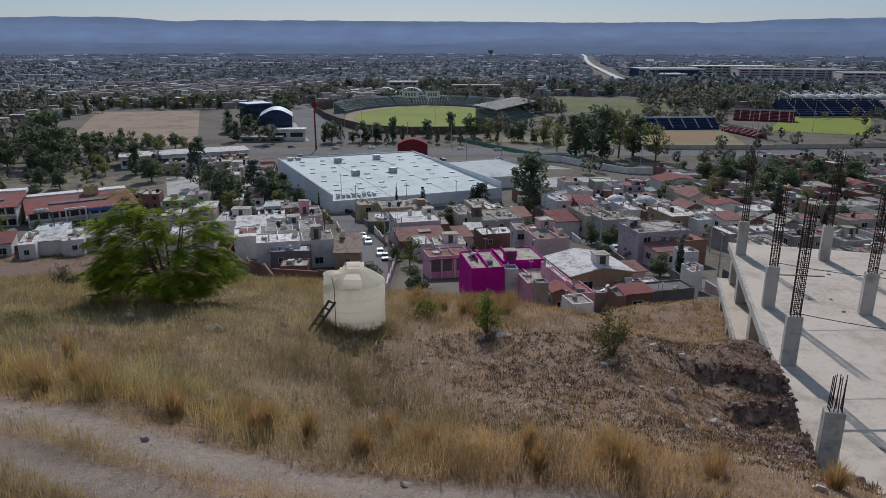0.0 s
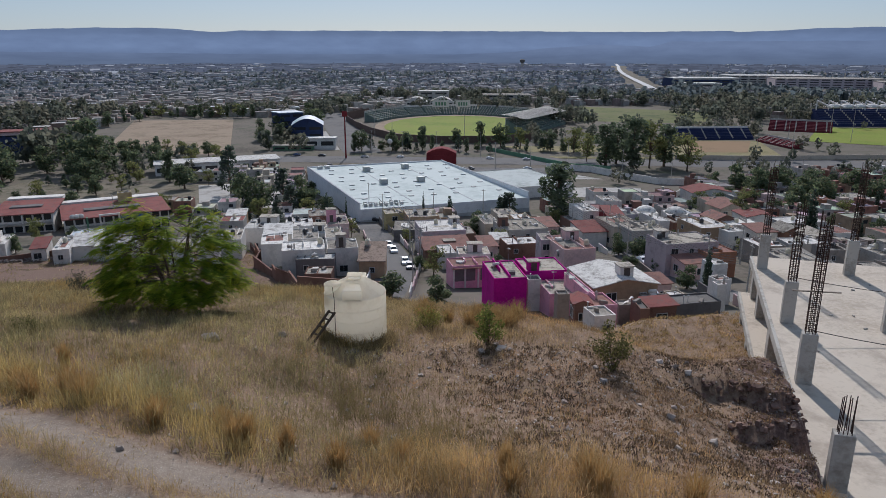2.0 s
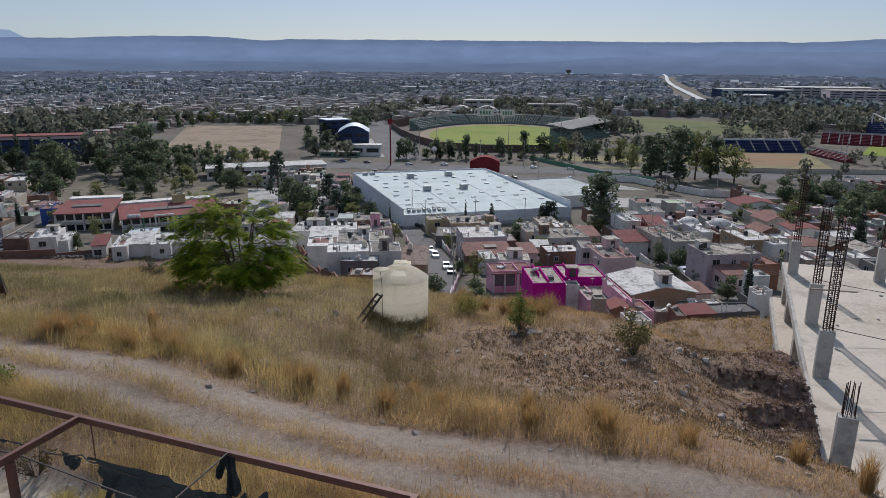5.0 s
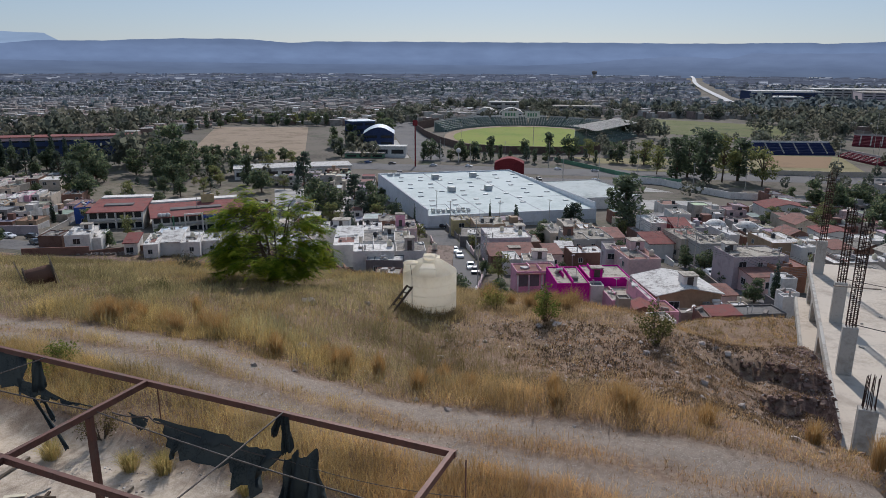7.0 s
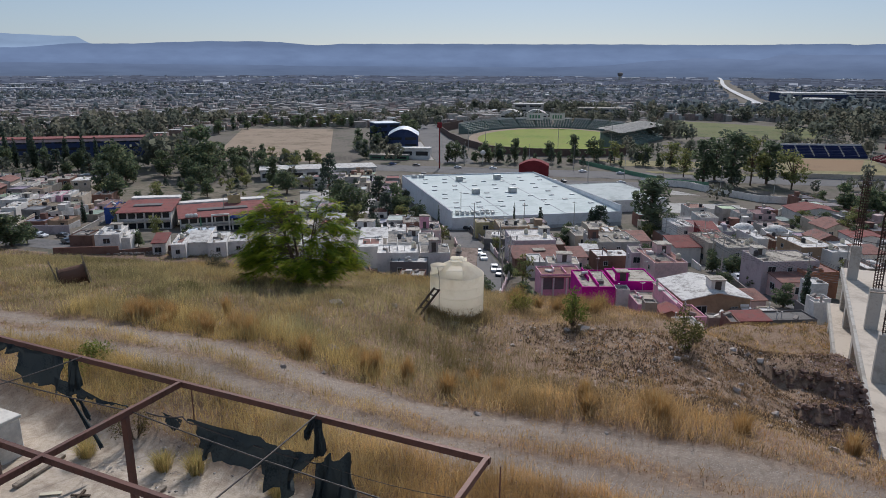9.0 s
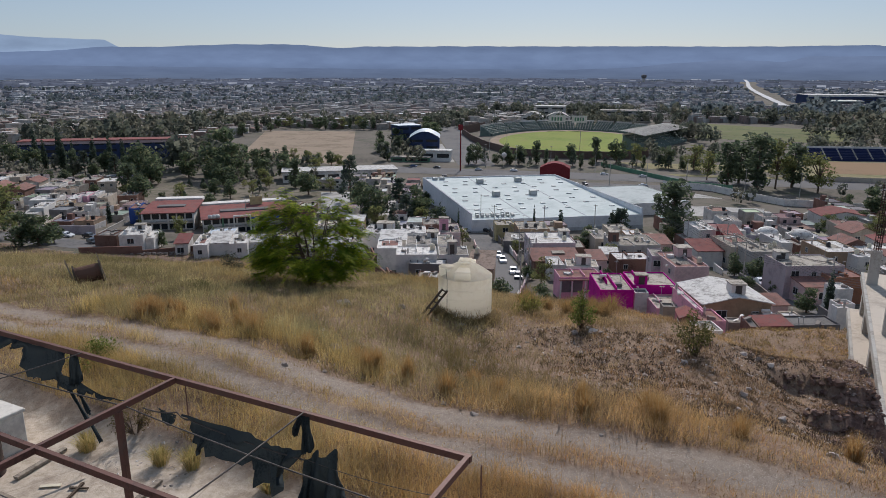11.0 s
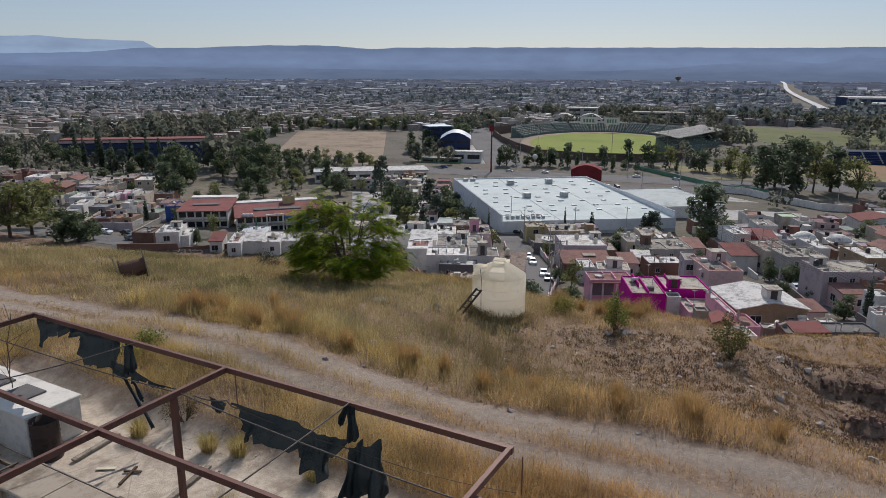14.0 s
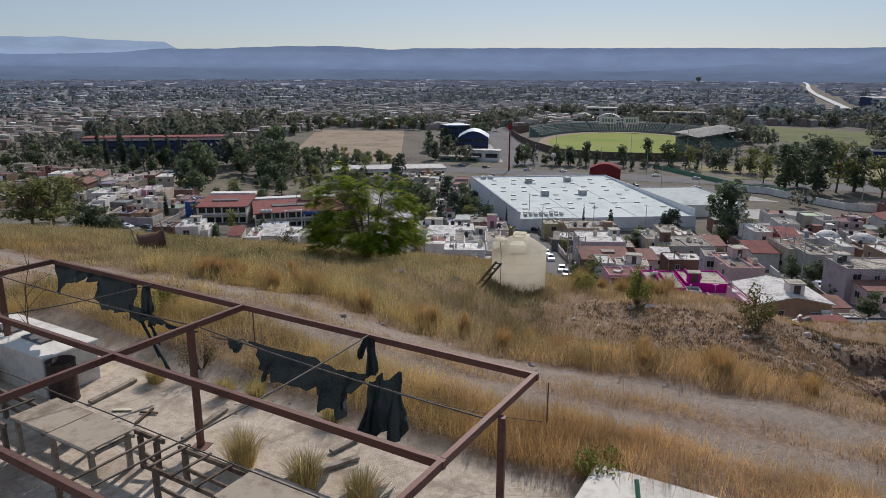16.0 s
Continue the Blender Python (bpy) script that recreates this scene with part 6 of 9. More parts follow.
roof_tank(14.0, 176.8, -33.03, False)
stair_box(8.3, 175.3, -33.03, 2.2, 2, 2.6, "brick", 14)
house(3.9, 181.6, 8.3, 182.7, 11.5, -34.0, "beige", "grey")
roof_tank(4.2, 189.9, -34.47, False)
house(8.3, 200.7, 14.4, 202.2, 9.1, -35.9, "beige", "buff")
house(32.4, 195.8, 37.6, 197.0, 11.5, -33.4, "white", "white")
house(44.2, 227.0, 50.2, 227.6, 9.9, -36.9, "white", "grey")
house(38.8, 139.3, 42.5, 139.7, 5.5, -30.3, "red", "terra", "shed")
house(63.1, 166.6, 67.5, 167.7, 7.0, -31.7, "white", "white")
roof_tank(64.0, 170.5, -32.13, False)
house(67.7, 189.4, 74.1, 191.0, 7.3, -34.2, "brick", "terra", "gable")
house(78.8, 216.3, 86.1, 218.1, 8.8, -36.8, "beige", "terra", "gable")
house(30.6, 108.2, 33.0, 108.8, 4.4, -25.9, "palepink", "terra", "shed")
house(70.1, 184.4, 79.0, 185.1, 8.0, -34.3, "grey", "white")
roof_tank(73.3, 188.6, -34.72, False)
house(81.2, 201.9, 90.3, 202.7, 9.1, -36.1, "white", "red", "gable")
roof_tank(84.5, 206.8, -36.52, False)
house(81.0, 252.4, 96.7, 253.9, 11.5, -38.8, "white", "red", "gable")
roof_tank(90.3, 259.1, -39.20, False)
house(80.5, 230.8, 90.1, 231.6, 11.4, -38.0, "beige", "terra")
roof_tank(83.8, 236.8, -38.42, True)
house(86.6, 189.2, 99.5, 192.0, 7.6, -34.8, "grey", "white")
roof_tank(90.9, 194.1, -35.23, False)
house(129.8, 240.5, 140.4, 241.4, 11.5, -38.3, "lilac", "grey")
roof_tank(133.5, 246.6, -38.76, False)
house(118.2, 198.3, 131.4, 201.6, 7.7, -35.7, "grey", "grey")
roof_tank(122.5, 203.4, -36.16, False)
house(148.4, 245.6, 157.3, 246.4, 11.5, -38.5, "white", "red", "gable")
roof_tank(151.5, 251.6, -38.93, False)
house(103.6, 171.9, 114.6, 174.4, 6.3, -33.0, "beige", "terra")
roof_tank(107.3, 176.0, -33.48, True)
house(70.9, 151.3, 79.3, 152.0, 5.9, -30.5, "grey", "white")
roof_tank(74.0, 154.5, -30.94, False)
house(117.3, 238.0, 125.4, 240.0, 10.7, -38.2, "orange", "terra")
roof_tank(119.2, 244.0, -38.67, False)
house(74.5, 142.2, 81.7, 142.9, 5.4, -29.3, "block", "grey")
roof_tank(77.1, 145.2, -29.76, True)
house(-123.1, 147.5, -117.4, 148.5, 6.5, -31.6, "brick", "dark", wins=False)
house(-112.8, 143.4, -107.5, 145.6, 10.1, -30.1, "white", "white")
stair_box(-112.6, 152.2, -30.52, 2.6, 2.2, 1.4, "white", 22)
house(-108.3, 147.0, -106.2, 147.8, 9.5, -31.5, "white", "white", wins=False)
house(-96.5, 142.1, -93.7, 143.2, 7.4, -31.1, "white", "red", "shed")
house(-89.4, 138.6, -86.4, 139.8, 11.5, -30.2, "white", "white")
roof_tank(-90.5, 145.6, -30.68, False)
house(-87.8, 143.1, -83.6, 144.8, 8.6, -30.8, "white", "white", "shed", wins=False)
house(-82.4, 142.6, -78.4, 144.2, 11.5, -30.4, "white", "white")
roof_tank(-82.5, 148.8, -30.83, False)
house(-97.6, 158.2, -91.0, 160.5, 7.9, -32.6, "white", "blue")
house(-79.9, 148.1, -76.1, 149.7, 8.8, -31.3, "white", "white")
house(-76.0, 151.2, -71.5, 153.0, 9.0, -31.5, "cream", "buff")
house(-64.9, 139.9, -60.1, 141.9, 9.0, -30.0, "white", "buff")
house(-58.9, 140.9, -54.5, 142.0, 10.1, -29.3, "white", "white")
house(-56.0, 147.9, -51.8, 148.9, 10.7, -30.1, "white", "buff")
roof_tank(-55.2, 153.6, -30.51, True)
house(-193.9, 202.9, -185.7, 206.2, 11.5, -35.4, "white", "white", label="white house with a yellow-edged corner")
stair_box(-189.5, 210.9, -35.83, 2.4, 3, 1.6, "grey", 22)
house(-178.8, 187.0, -174.9, 188.6, 11.5, -34.5, "white", "white")
house(-178.3, 181.9, -173.4, 183.8, 11.5, -35.4, "grey", "white")
house(-186.9, 212.6, -182.9, 214.3, 11.5, -36.4, "lilac", "white")
house(-186.5, 218.7, -183.5, 219.9, 11.5, -36.5, "pink", "white")
house(-184.9, 222.3, -182.2, 223.4, 11.5, -36.7, "white", "white")
house(-177.0, 217.1, -173.6, 218.4, 11.5, -36.3, "beige", "buff")
house(-180.9, 197.3, -175.8, 199.4, 11.5, -35.8, "tan", "buff")
house(-245.1, 235.2, -238.1, 238.1, 11.5, -38.1, "brick", "terra", "gable")
house(-230.7, 230.6, -223.8, 233.3, 11.5, -38.0, "brick", "terra", "gable")
house(-243.7, 252.0, -236.3, 255.0, 11.5, -38.7, "beige", "terra", "gable")
house(-227.2, 245.1, -220.0, 248.0, 11.5, -38.5, "white", "grey")
roof_tank(-225.7, 251.8, -38.91, False)
house(-227.7, 257.3, -220.2, 260.4, 11.5, -38.9, "palepink", "buff")
roof_tank(-226.1, 264.2, -39.35, True)
house(-226.5, 266.6, -218.8, 269.8, 11.5, -39.2, "brick", "grey")
roof_tank(-224.8, 273.5, -39.68, True)
house(-215.4, 265.8, -207.7, 268.9, 11.5, -39.2, "beige", "white")
roof_tank(-213.7, 272.7, -39.64, False)
house(-268.5, 257.1, -260.8, 260.1, 11.5, -38.9, "white", "white")
roof_tank(-266.8, 263.9, -39.34, False)
house(-267.7, 266.9, -259.8, 270.0, 11.5, -39.2, "beige", "buff")
roof_tank(-265.9, 273.8, -39.69, True)
house(-178.5, 230.1, -171.8, 232.8, 11.5, -37.9, "brick", "grey")
roof_tank(-177.3, 236.8, -38.40, True)
# trees among the houses
tree(-7.2, 131.5, 6, "airy", 1.1)
tree(0.9, 188.9, 6, "broad", 1.3)
tree(4.3, 191.3, 5.5, "broad", 1.3)
tree(8.3, 170.2, 5.5, "airy", 1.2)
tree(35.5, 160.7, 5.5, "broad", 1.2)
tree(41.9, 183.4, 5, "broad", 1.0)
tree(39.5, 158.3, 5.5, "broad", 1.2)
tree(42.4, 141.0, 4.5, "broad", 1.2)
tree(39.8, 121.9, 4.8, "broad", 1.2)
tree(41.7, 117.6, 9.0, "cypress", 0.9)
tree(-6.7, 213.7, 9.5, "cypress", 1.2)
tree(-14.8, 210.4, 11.0, "cypress", 0.45)
tree(-38.2, 205.5, 9.5, "cypress", 0.45)
tree(9.4, 219.8, 9.2, "cypress", 1.7)
tree(11.0, 222.0, 9.6, "cypress", 1.6)
tree(12.6, 221.2, 9.4, "pine", 1.3)
tree(2.4, 215.4, 5, "broad", 1.2)
tree(25.5, 206.9, 6, "airy", 1.2)
tree(29.3, 219.0, 6.5, "airy", 1.2)
tree(31.4, 209.2, 5, "broad", 1.1)
tree(56.0, 224.7, 5, "broad", 1.4)
tree(33.7, 140.6, 3.5, "broad", 1.4)
tree(39.4, 138.2, 4, "broad", 1.3)
tree(-10.4, 138.4, 3.6, "broad", 1.2)
tree(-16.9, 176.5, 4, "airy", 1.0)
tree(39.7, 206.8, 4, "broad", 1.2)
tree(75.7, 236.9, 4.5, "broad", 1.4)
tree(88.3, 245.4, 6, "broad", 1.3)
tree(82.4, 248.4, 6, "airy", 1.3)
tree(95.8, 257.5, 7, "broad", 1.3)
for x, y, h, w in ((107.4, 281.3, 12, 1.2), (110.5, 266.9, 12.5, 1.2), (118.2, 273.4, 12, 1.3), (128, 286, 12, 1.3), (124, 262, 11, 1.2), (136, 279, 11, 1.3), (101, 246, 7.5, 1.2), (84, 225, 6, 1.2), (92, 222, 7, 1.2), (99.5, 226, 8, 1.2), (105, 216, 7.5, 1.2)):   # dark grove behind the eastern houses
    tree(x, y, h, "broad", w)
tree(90.2, 230.7, 8.5, "airy", 1.2)
tree(40.7, 222.4, 5, "airy", 1.2)
tree(21.5, 175.2, 4.5, "broad", 1.2)
tree(6.0, 143.8, 3, "broad", 1.0)
tree(-13.4, 109.0, 5, "broad", 1.3)
tree(-5.1, 101.2, 5, "broad", 1.2)
tree(-135.9, 143.0, 8.5, "broad", 1.5)
tree(-139.4, 141.1, 9, "broad", 1.1)
tree(-136.5, 148.5, 6, "broad", 1.3)
tree(-156.9, 148.9, 16, "airy", 1.5)
tree(-169.6, 166.7, 14, "airy", 1.4)
tree(-156.5, 141.4, 16, "airy", 1.5)
tree(-138.7, 189.2, 6, "airy", 1.0)
tree(-107.6, 153.0, 5, "broad", 1.0)
tree(-110.0, 146.3, 4, "broad", 1.0)
sr = random.Random(8)
for k in range(20):                              # scrub on the waste ground behind the school
    tree(sr.uniform(-192, -95), sr.uniform(222, 302), sr.uniform(2.5, 7.5), sr.choice(["broad", "airy", "airy", "pine"]), 1.2)
for k in range(14):
    tree(sr.uniform(-92, -46), sr.uniform(200, 290), sr.uniform(3, 8), sr.choice(["broad", "airy", "pine"]), 1.2)

def rubble(line, n, seed):
    """Tumbled building stones along the foot of the slope, in one mesh."""
    r = random.Random(seed)
    base = np.array([(1, 0, 0), (0, 1, 0), (-1, 0, 0), (0, -1, 0), (0.6, 0.5, 0.8), (-0.5, 0.6, 0.8), (-0.6, -0.5, 0.8), (0.5, -0.6, 0.8)])
    fb = np.array([(4, 5, 6, 7), (0, 1, 5, 4), (1, 2, 6, 5), (2, 3, 7, 6), (3, 0, 4, 7)])
    vs, fs = [], []
    for k in range(n):
        f = r.uniform(0, len(line) - 1.001)
        (ax, ay), (bx, by) = line[int(f)], line[int(f) + 1]
        q = f - int(f)
        x, y = ax + (bx - ax) * q + r.gauss(0, 0.8), ay + (by - ay) * q + r.gauss(0, 0.9)
        s = r.uniform(0.15, 0.5)
        m = pose(0, 0, 0, r.uniform(-40, 40), r.uniform(-40, 40), r.uniform(0, 360))
        w = (base * s * np.array([1, r.uniform(0.5, 1), r.uniform(0.5, 1)])) @ np.array(m.to_3x3()).T + np.array([x, y, gz(x, y) + r.uniform(0, 0.5)])
        vs.append(w)
        fs.append(fb + 8 * k)
    tagged(raw_mesh("rubble_pile", np.concatenate(vs), np.concatenate(fs), surface("rubble", (0.16, 0.125, 0.105), (0.30, 0.255, 0.225), big=0.4, fine=4, rough=0.95, bump=0.3, vary=0.2)), "heaped grey-brown rubble stones along a brick wall", "rubble", kind="stuff")


rubble([(-104, 138.2), (-92, 146), (-80, 150), (-70, 155.5)], 420, 4)


stair_box(22.4, 97.0, -20.95, 2.0, 2.0, 1.7, "white", 11)
for x, y, r0 in ((54.8, 214.0, 3.2), (63.3, 211.5, 3.4)):
    th = thing("domed_house", "small white house with a shallow white dome", "house", "houses of the hillside town", at=Matrix.Translation((x, y, gz(x, y) - 0.3)))
    part("shell", box(bm_new(), (-r0, -r0, 0), (r0, r0, 5.0)), WALLS["white"], th)
    part("dome", lathe(bm_new(), [(r0 * 0.97, 5.0), (r0 * 0.9, 5.6), (r0 * 0.7, 6.2), (r0 * 0.4, 6.6), (0.05, 6.75)], 24), ROOFS["white"], th, "", True)
    for u in (-0.45, 0.35):
        part("window", box(bm_new(), (r0 * u - 0.4, -r0 - 0.04, 2.6), (r0 * u + 0.4, -r0 + 0.02, 3.9)), GLASS, th)


def yard_walls():
    """Low block walls and gates between the house plots of the near streets."""
    r = random.Random(31)
    for line, s in ((WEST_STREET, -1), (WEST_STREET, 1), (EAST_STREET, -1), (EAST_STREET, 1)):
        for (ax, ay), (bx, by) in zip(line, line[1:]):
            n = int(math.hypot(bx - ax, by - ay) / 7)
            for k in range(n):
                f, h = k / n, (k + r.uniform(0.7, 0.97)) / n
                if r.random() < 0.2:
                    continue
                q = [(ax + (bx - ax) * t + s * 4.6, ay + (by - ay) * t) for t in (f, h)]
                kind = r.choice([("grey block yard wall along the street", "block", 1.7), ("white painted yard wall along the street", "white", 1.9), ("pink painted yard wall along the street", "palepink", 1.8), ("dark iron yard fence along the street", "dark", 2.2)])
                wall_run("yard_wall", kind[0], q, kind[2], WALLS[kind[1]], 0.16)


yard_walls()

# ---- cars and poles ----
for x, y, yaw, c in ((-20.9, 169.7, 14, "white"), (-18.7, 161.2, 14, "white"), (-14.2, 144.6, 10, "white"), (-12.6, 139.2, 6, "black"), (-37.8, 215.0, 78, "silver"), (-31.2, 216.4, 78, "black"),
                     (31.4, 187.4, 8, "white"), (32.3, 180.6, 8, "white"), (38.6, 149.5, 8, "white"), (-148.3, 160.0, 78, "blue"), (-143.2, 161.2, 78, "white"), (-136.5, 162.0, 78, "black"), (-127.5, 152.0, 60, "black"),
                     (-12, 338, 20, "silver"), (-8, 340, 20, "white"), (-4, 341, 20, "white"), (0, 343, 20, "black"), (28, 344, 100, "silver"), (-40, 385, 90, "white"), (-20, 388, 90, "black"),
                     (-60, 384, 90, "silver"), (10, 382, 90, "white"), (-85, 388, 90, "black"), (-100, 391, 90, "blue"), (30, 378, 90, "silver"), (40.5, 158.0, 8, "silver"), (43.5, 136.0, 8, "black")):
    car(x, y, yaw, c)
for x, y, h in ((-26.0, 199, 11), (-14.5, 160, 10), (-10.5, 140, 9), (-10.5, 121, 9), (36, 165, 10), (35, 150, 10), (47.2, 134, 9), (38, 186, 10), (49, 118, 9), (-34.5, 228, 11), (-12, 216, 10), (4, 222, 10), (60, 150, 9), (-60, 205, 10), (-80, 240, 9), (30, 200, 10), (-108, 200, 10)):
    pole(x, y, h)
for x, y, h in ((-58, 398, 14), (-40, 396, 14), (-20, 394, 14), (5, 392, 14), (30, 352, 14), (12, 350, 13), (48, 345, 14), (70, 322, 13), (90, 312, 13), (-66, 470, 16), (112, 300, 13), (140, 296, 13)):
    pole(x, y, h, 1, "tall grey lamp post over the road")
for x, y, h in ((-60, 520, 30), (-5, 470, 28), (30, 470, 26), (58, 640, 32), (250, 468, 34), (262, 520, 34), (210, 470, 30), (160, 395, 18), (180, 396, 18)):
    pole(x, y, h, 2, "tall floodlight mast of the sports ground")
th = thing("roadside_sign", "tall red sign mast with round lamps", "sign", at=Matrix.Translation((-70, 381, gz(-70, 381))))
part("mast", rod(bm_new(), (0, 0, -0.3), (0, 0, 26), 0.45, 10, 0.35), WALLS["red"], th)
part("head", box(bm_new(), (-1.4, -0.4, 23), (1.4, 0.4, 26), None, 0.3), WALLS["red"], th)
b = bm_new()
bmesh.ops.create_icosphere(b, subdivisions=2, radius=1.6, matrix=Matrix.Translation((-48, 404, gz(-48, 404) + 7)))
rod(b, (-48, 404, gz(-48, 404) - 0.2), (-48, 404, gz(-48, 404) + 5.5), 0.2, 8)
tagged(mesh_ob("water_ball", b, WALLS["white"], True), "white ball-shaped tank on a short post", "tank")

# ---- street wires ----
CABLE = surface("black_cable", (0.02, 0.02, 0.022), (0.04, 0.04, 0.042), big=1, fine=8, rough=0.6, bump=0)
for line, s, h in ((WEST_STREET, 1, 8.6), (EAST_STREET, -1, 8.6), (EAST_STREET, 1, 8.2)):
    for (ax, ay), (bx, by) in zip(line, line[1:]):
        th = thing("street_wires", "sagging black wires strung between utility poles", "wires", "street wires")
        for k in range(4):
            b = bm_new()
            rings = []
            for f in np.linspace(0, 1, 9):
                c = Vector((ax + (bx - ax) * f + s * (4.2 + k * 0.35), ay + (by - ay) * f, gz(ax, ay) * (1 - f) + gz(bx, by) * f + h - k * 0.35 - 1.0 * math.sin(math.pi * f)))
                rings.append([b.verts.new(c + Vector(o) * 0.03) for o in ((1, 0, -0.6), (-1, 0, -0.6), (0, 0, 1))])
            for p, q in zip(rings, rings[1:]):
                for e in range(3):
                    b.faces.new((p[e], p[(e + 1) % 3], q[(e + 1) % 3], q[e]))
            part("wire", b, CABLE, th)

# ---- trees placed one by one ----
for x, y, h, kind, wide in ((27.6, 217, 18.5, "tall", 1.55), (-44, 205, 11, "cypress", 1.0), 
                            (88, 178, 16, "cypress", 1.1),
                            
                            (-66, 236, 15, "pine", 1.1), (-73, 228, 14, "broad", 1.2), (-60, 224, 11, "pine", 1.2), (-58, 232, 13, "broad", 1.0), (-96, 268, 20, "pine", 0.9), (-88, 256, 12, "broad", 1.0),
                            (-52, 214, 8, "airy", 1.0), (-120, 280, 12, "broad", 1.2), (-135, 300, 14, "tall", 1.2), (-150, 300, 10, "airy", 1.0), (-165, 288, 13, "broad", 1.2), (-148, 262, 9, "broad", 1.1), (-160, 270, 8, "broad", 1.1),
                            (-190, 330, 26, "broad", 1.2), (-176, 318, 20, "broad", 1.1), (-215, 300, 22, "broad", 1.1), (-205, 290, 16, "broad", 1.1), (-228, 316, 18, "broad", 1.2), (-178, 242, 13, "broad", 1.1), (-186, 248, 15, "tall", 1.4),
                            
                            (-112, 168, 7, "airy", 0.9), (-100, 165, 6, "broad", 0.9), (-55, 190, 10, "pine", 0.9), (68, 352, 22, "tall", 1.35), (80, 346, 26, "tall", 1.4), (90, 352, 24, "airy", 1.0), (76, 366, 20, "tall", 1.3),
                            (106, 342, 20, "airy", 1.1), (99, 358, 21, "tall", 1.4), (62, 374, 15, "airy", 1.1), (60, 410, 15, "airy", 1.1),
                            (46, 420, 14, "broad", 1.0), (30, 430, 13, "airy", 1.1), (18, 434, 16, "broad", 1.0), (6, 440, 15, "tall", 1.2), (-10, 440, 12, "broad", 1.0), (-30, 418, 14, "tall", 1.1), (-40, 414, 13, "broad", 1.0), (-48, 416, 14, "broad", 0.9),
                            (-66, 412, 14, "broad", 0.9), (-70, 408, 11, "tall", 1.0), (110, 270, 9, "broad", 1.2), (84, 210, 7, "tall", 1.2), (130, 262, 10, "broad", 1.2), (150, 274, 13, "broad", 1.1)):
    tree(x, y, h, kind, wide)
for x, y, h, kind in ((104, 226, 9, "broad"), (112, 238, 11, "broad"), (121, 224, 8, "airy"), (128, 250, 12, "broad"), (138, 236, 9, "cypress"), (146, 252, 11, "broad"), (158, 262, 12, "broad"), (98, 246, 8, "airy"), (134, 272, 11, "broad"), (168, 280, 12, "broad"), (116, 208, 9, "cypress"), (150, 230, 9, "broad")):
    tree(x, y, h, kind, 1.15)
tq = random.Random(11)
for k in range(30):                              # between the blue school and the dirt pitch
    x, y = tq.uniform(-262, -135), tq.uniform(296, 385)
    if not (-222 < x < -140 and y > 378):
        tree(x, y, tq.uniform(6, 14), tq.choice(["broad", "broad", "tall", "airy", "pine"]), 1.05)
for k in range(16):                              # left of the dirt pitch
    tree(tq.uniform(-350, -262), tq.uniform(300, 345) if k < 7 else tq.uniform(430, 600), tq.uniform(9, 16), tq.choice(["broad", "tall", "broad"]), 1.1)
for k in range(9):                               # row of cypresses by the blue school
    tree(-312 + k * 8.5 + tq.uniform(-2, 2), 335 + tq.uniform(-6, 6), tq.uniform(17, 24), "cypress", tq.uniform(0.9, 1.2))
for k in range(16):                              # along the far side of the dirt pitch and its near edge
    tree(-215 + k * 4.6 + tq.uniform(-2, 2), 388 + tq.uniform(-5, 5), tq.uniform(6, 11), tq.choice(["broad", "tall", "airy"]), 1.0)
for k in range(14):
    tree(-300 + k * 7.5, 632 + tq.uniform(-6, 10), tq.uniform(7, 13), tq.choice(["broad", "airy", "tall"]), 1.0)
for k in range(12):
    tree(-132 + tq.uniform(-14, 10), 420 + k * 16 + tq.uniform(-4, 4), tq.uniform(10, 17), tq.choice(["broad", "tall", "broad"]), 1.1)
for k in range(22):                              # street trees before the ballpark
    tree(-60 + k * 7.2 + tq.uniform(-2, 2), 408 + tq.uniform(-3, 10), tq.uniform(6, 10), tq.choice(["broad", "tall", "pine"]), 0.95)


# ---- the rest of the near town, in blocks ----
KEEP_OFF = [(-60, 25, 216, 330), (-150, 60, 340, 720), (-235, -140, 390, 620), (60, 130, 300, 470), (100, 345, 380, 800), (-150, -84, 176, 215), (-175, -100, 138, 176), (20, 45, 250, 345), (-200, -92, 235, 300), (-345, -240, 345, 405), (45, 90, 262, 330)]


def street_near(x, y, line, r):
    for (ax, ay), (bx, by) in zip(line, line[1:]):
        t = max(0, min(1, ((x - ax) * (bx - ax) + (y - ay) * (by - ay)) / ((bx - ax) ** 2 + (by - ay) ** 2)))
        if math.hypot(x - ax - t * (bx - ax), y - ay - t * (by - ay)) < r:
            return True
    return False


def blocked(x, y, r=2.0):
    return any(a - r < x < b + r and c - r < y < d + r for a, b, c, d in KEEP_OFF) or street_near(x, y, WEST_STREET, 7.5) or street_near(x, y, EAST_STREET, 7.5)


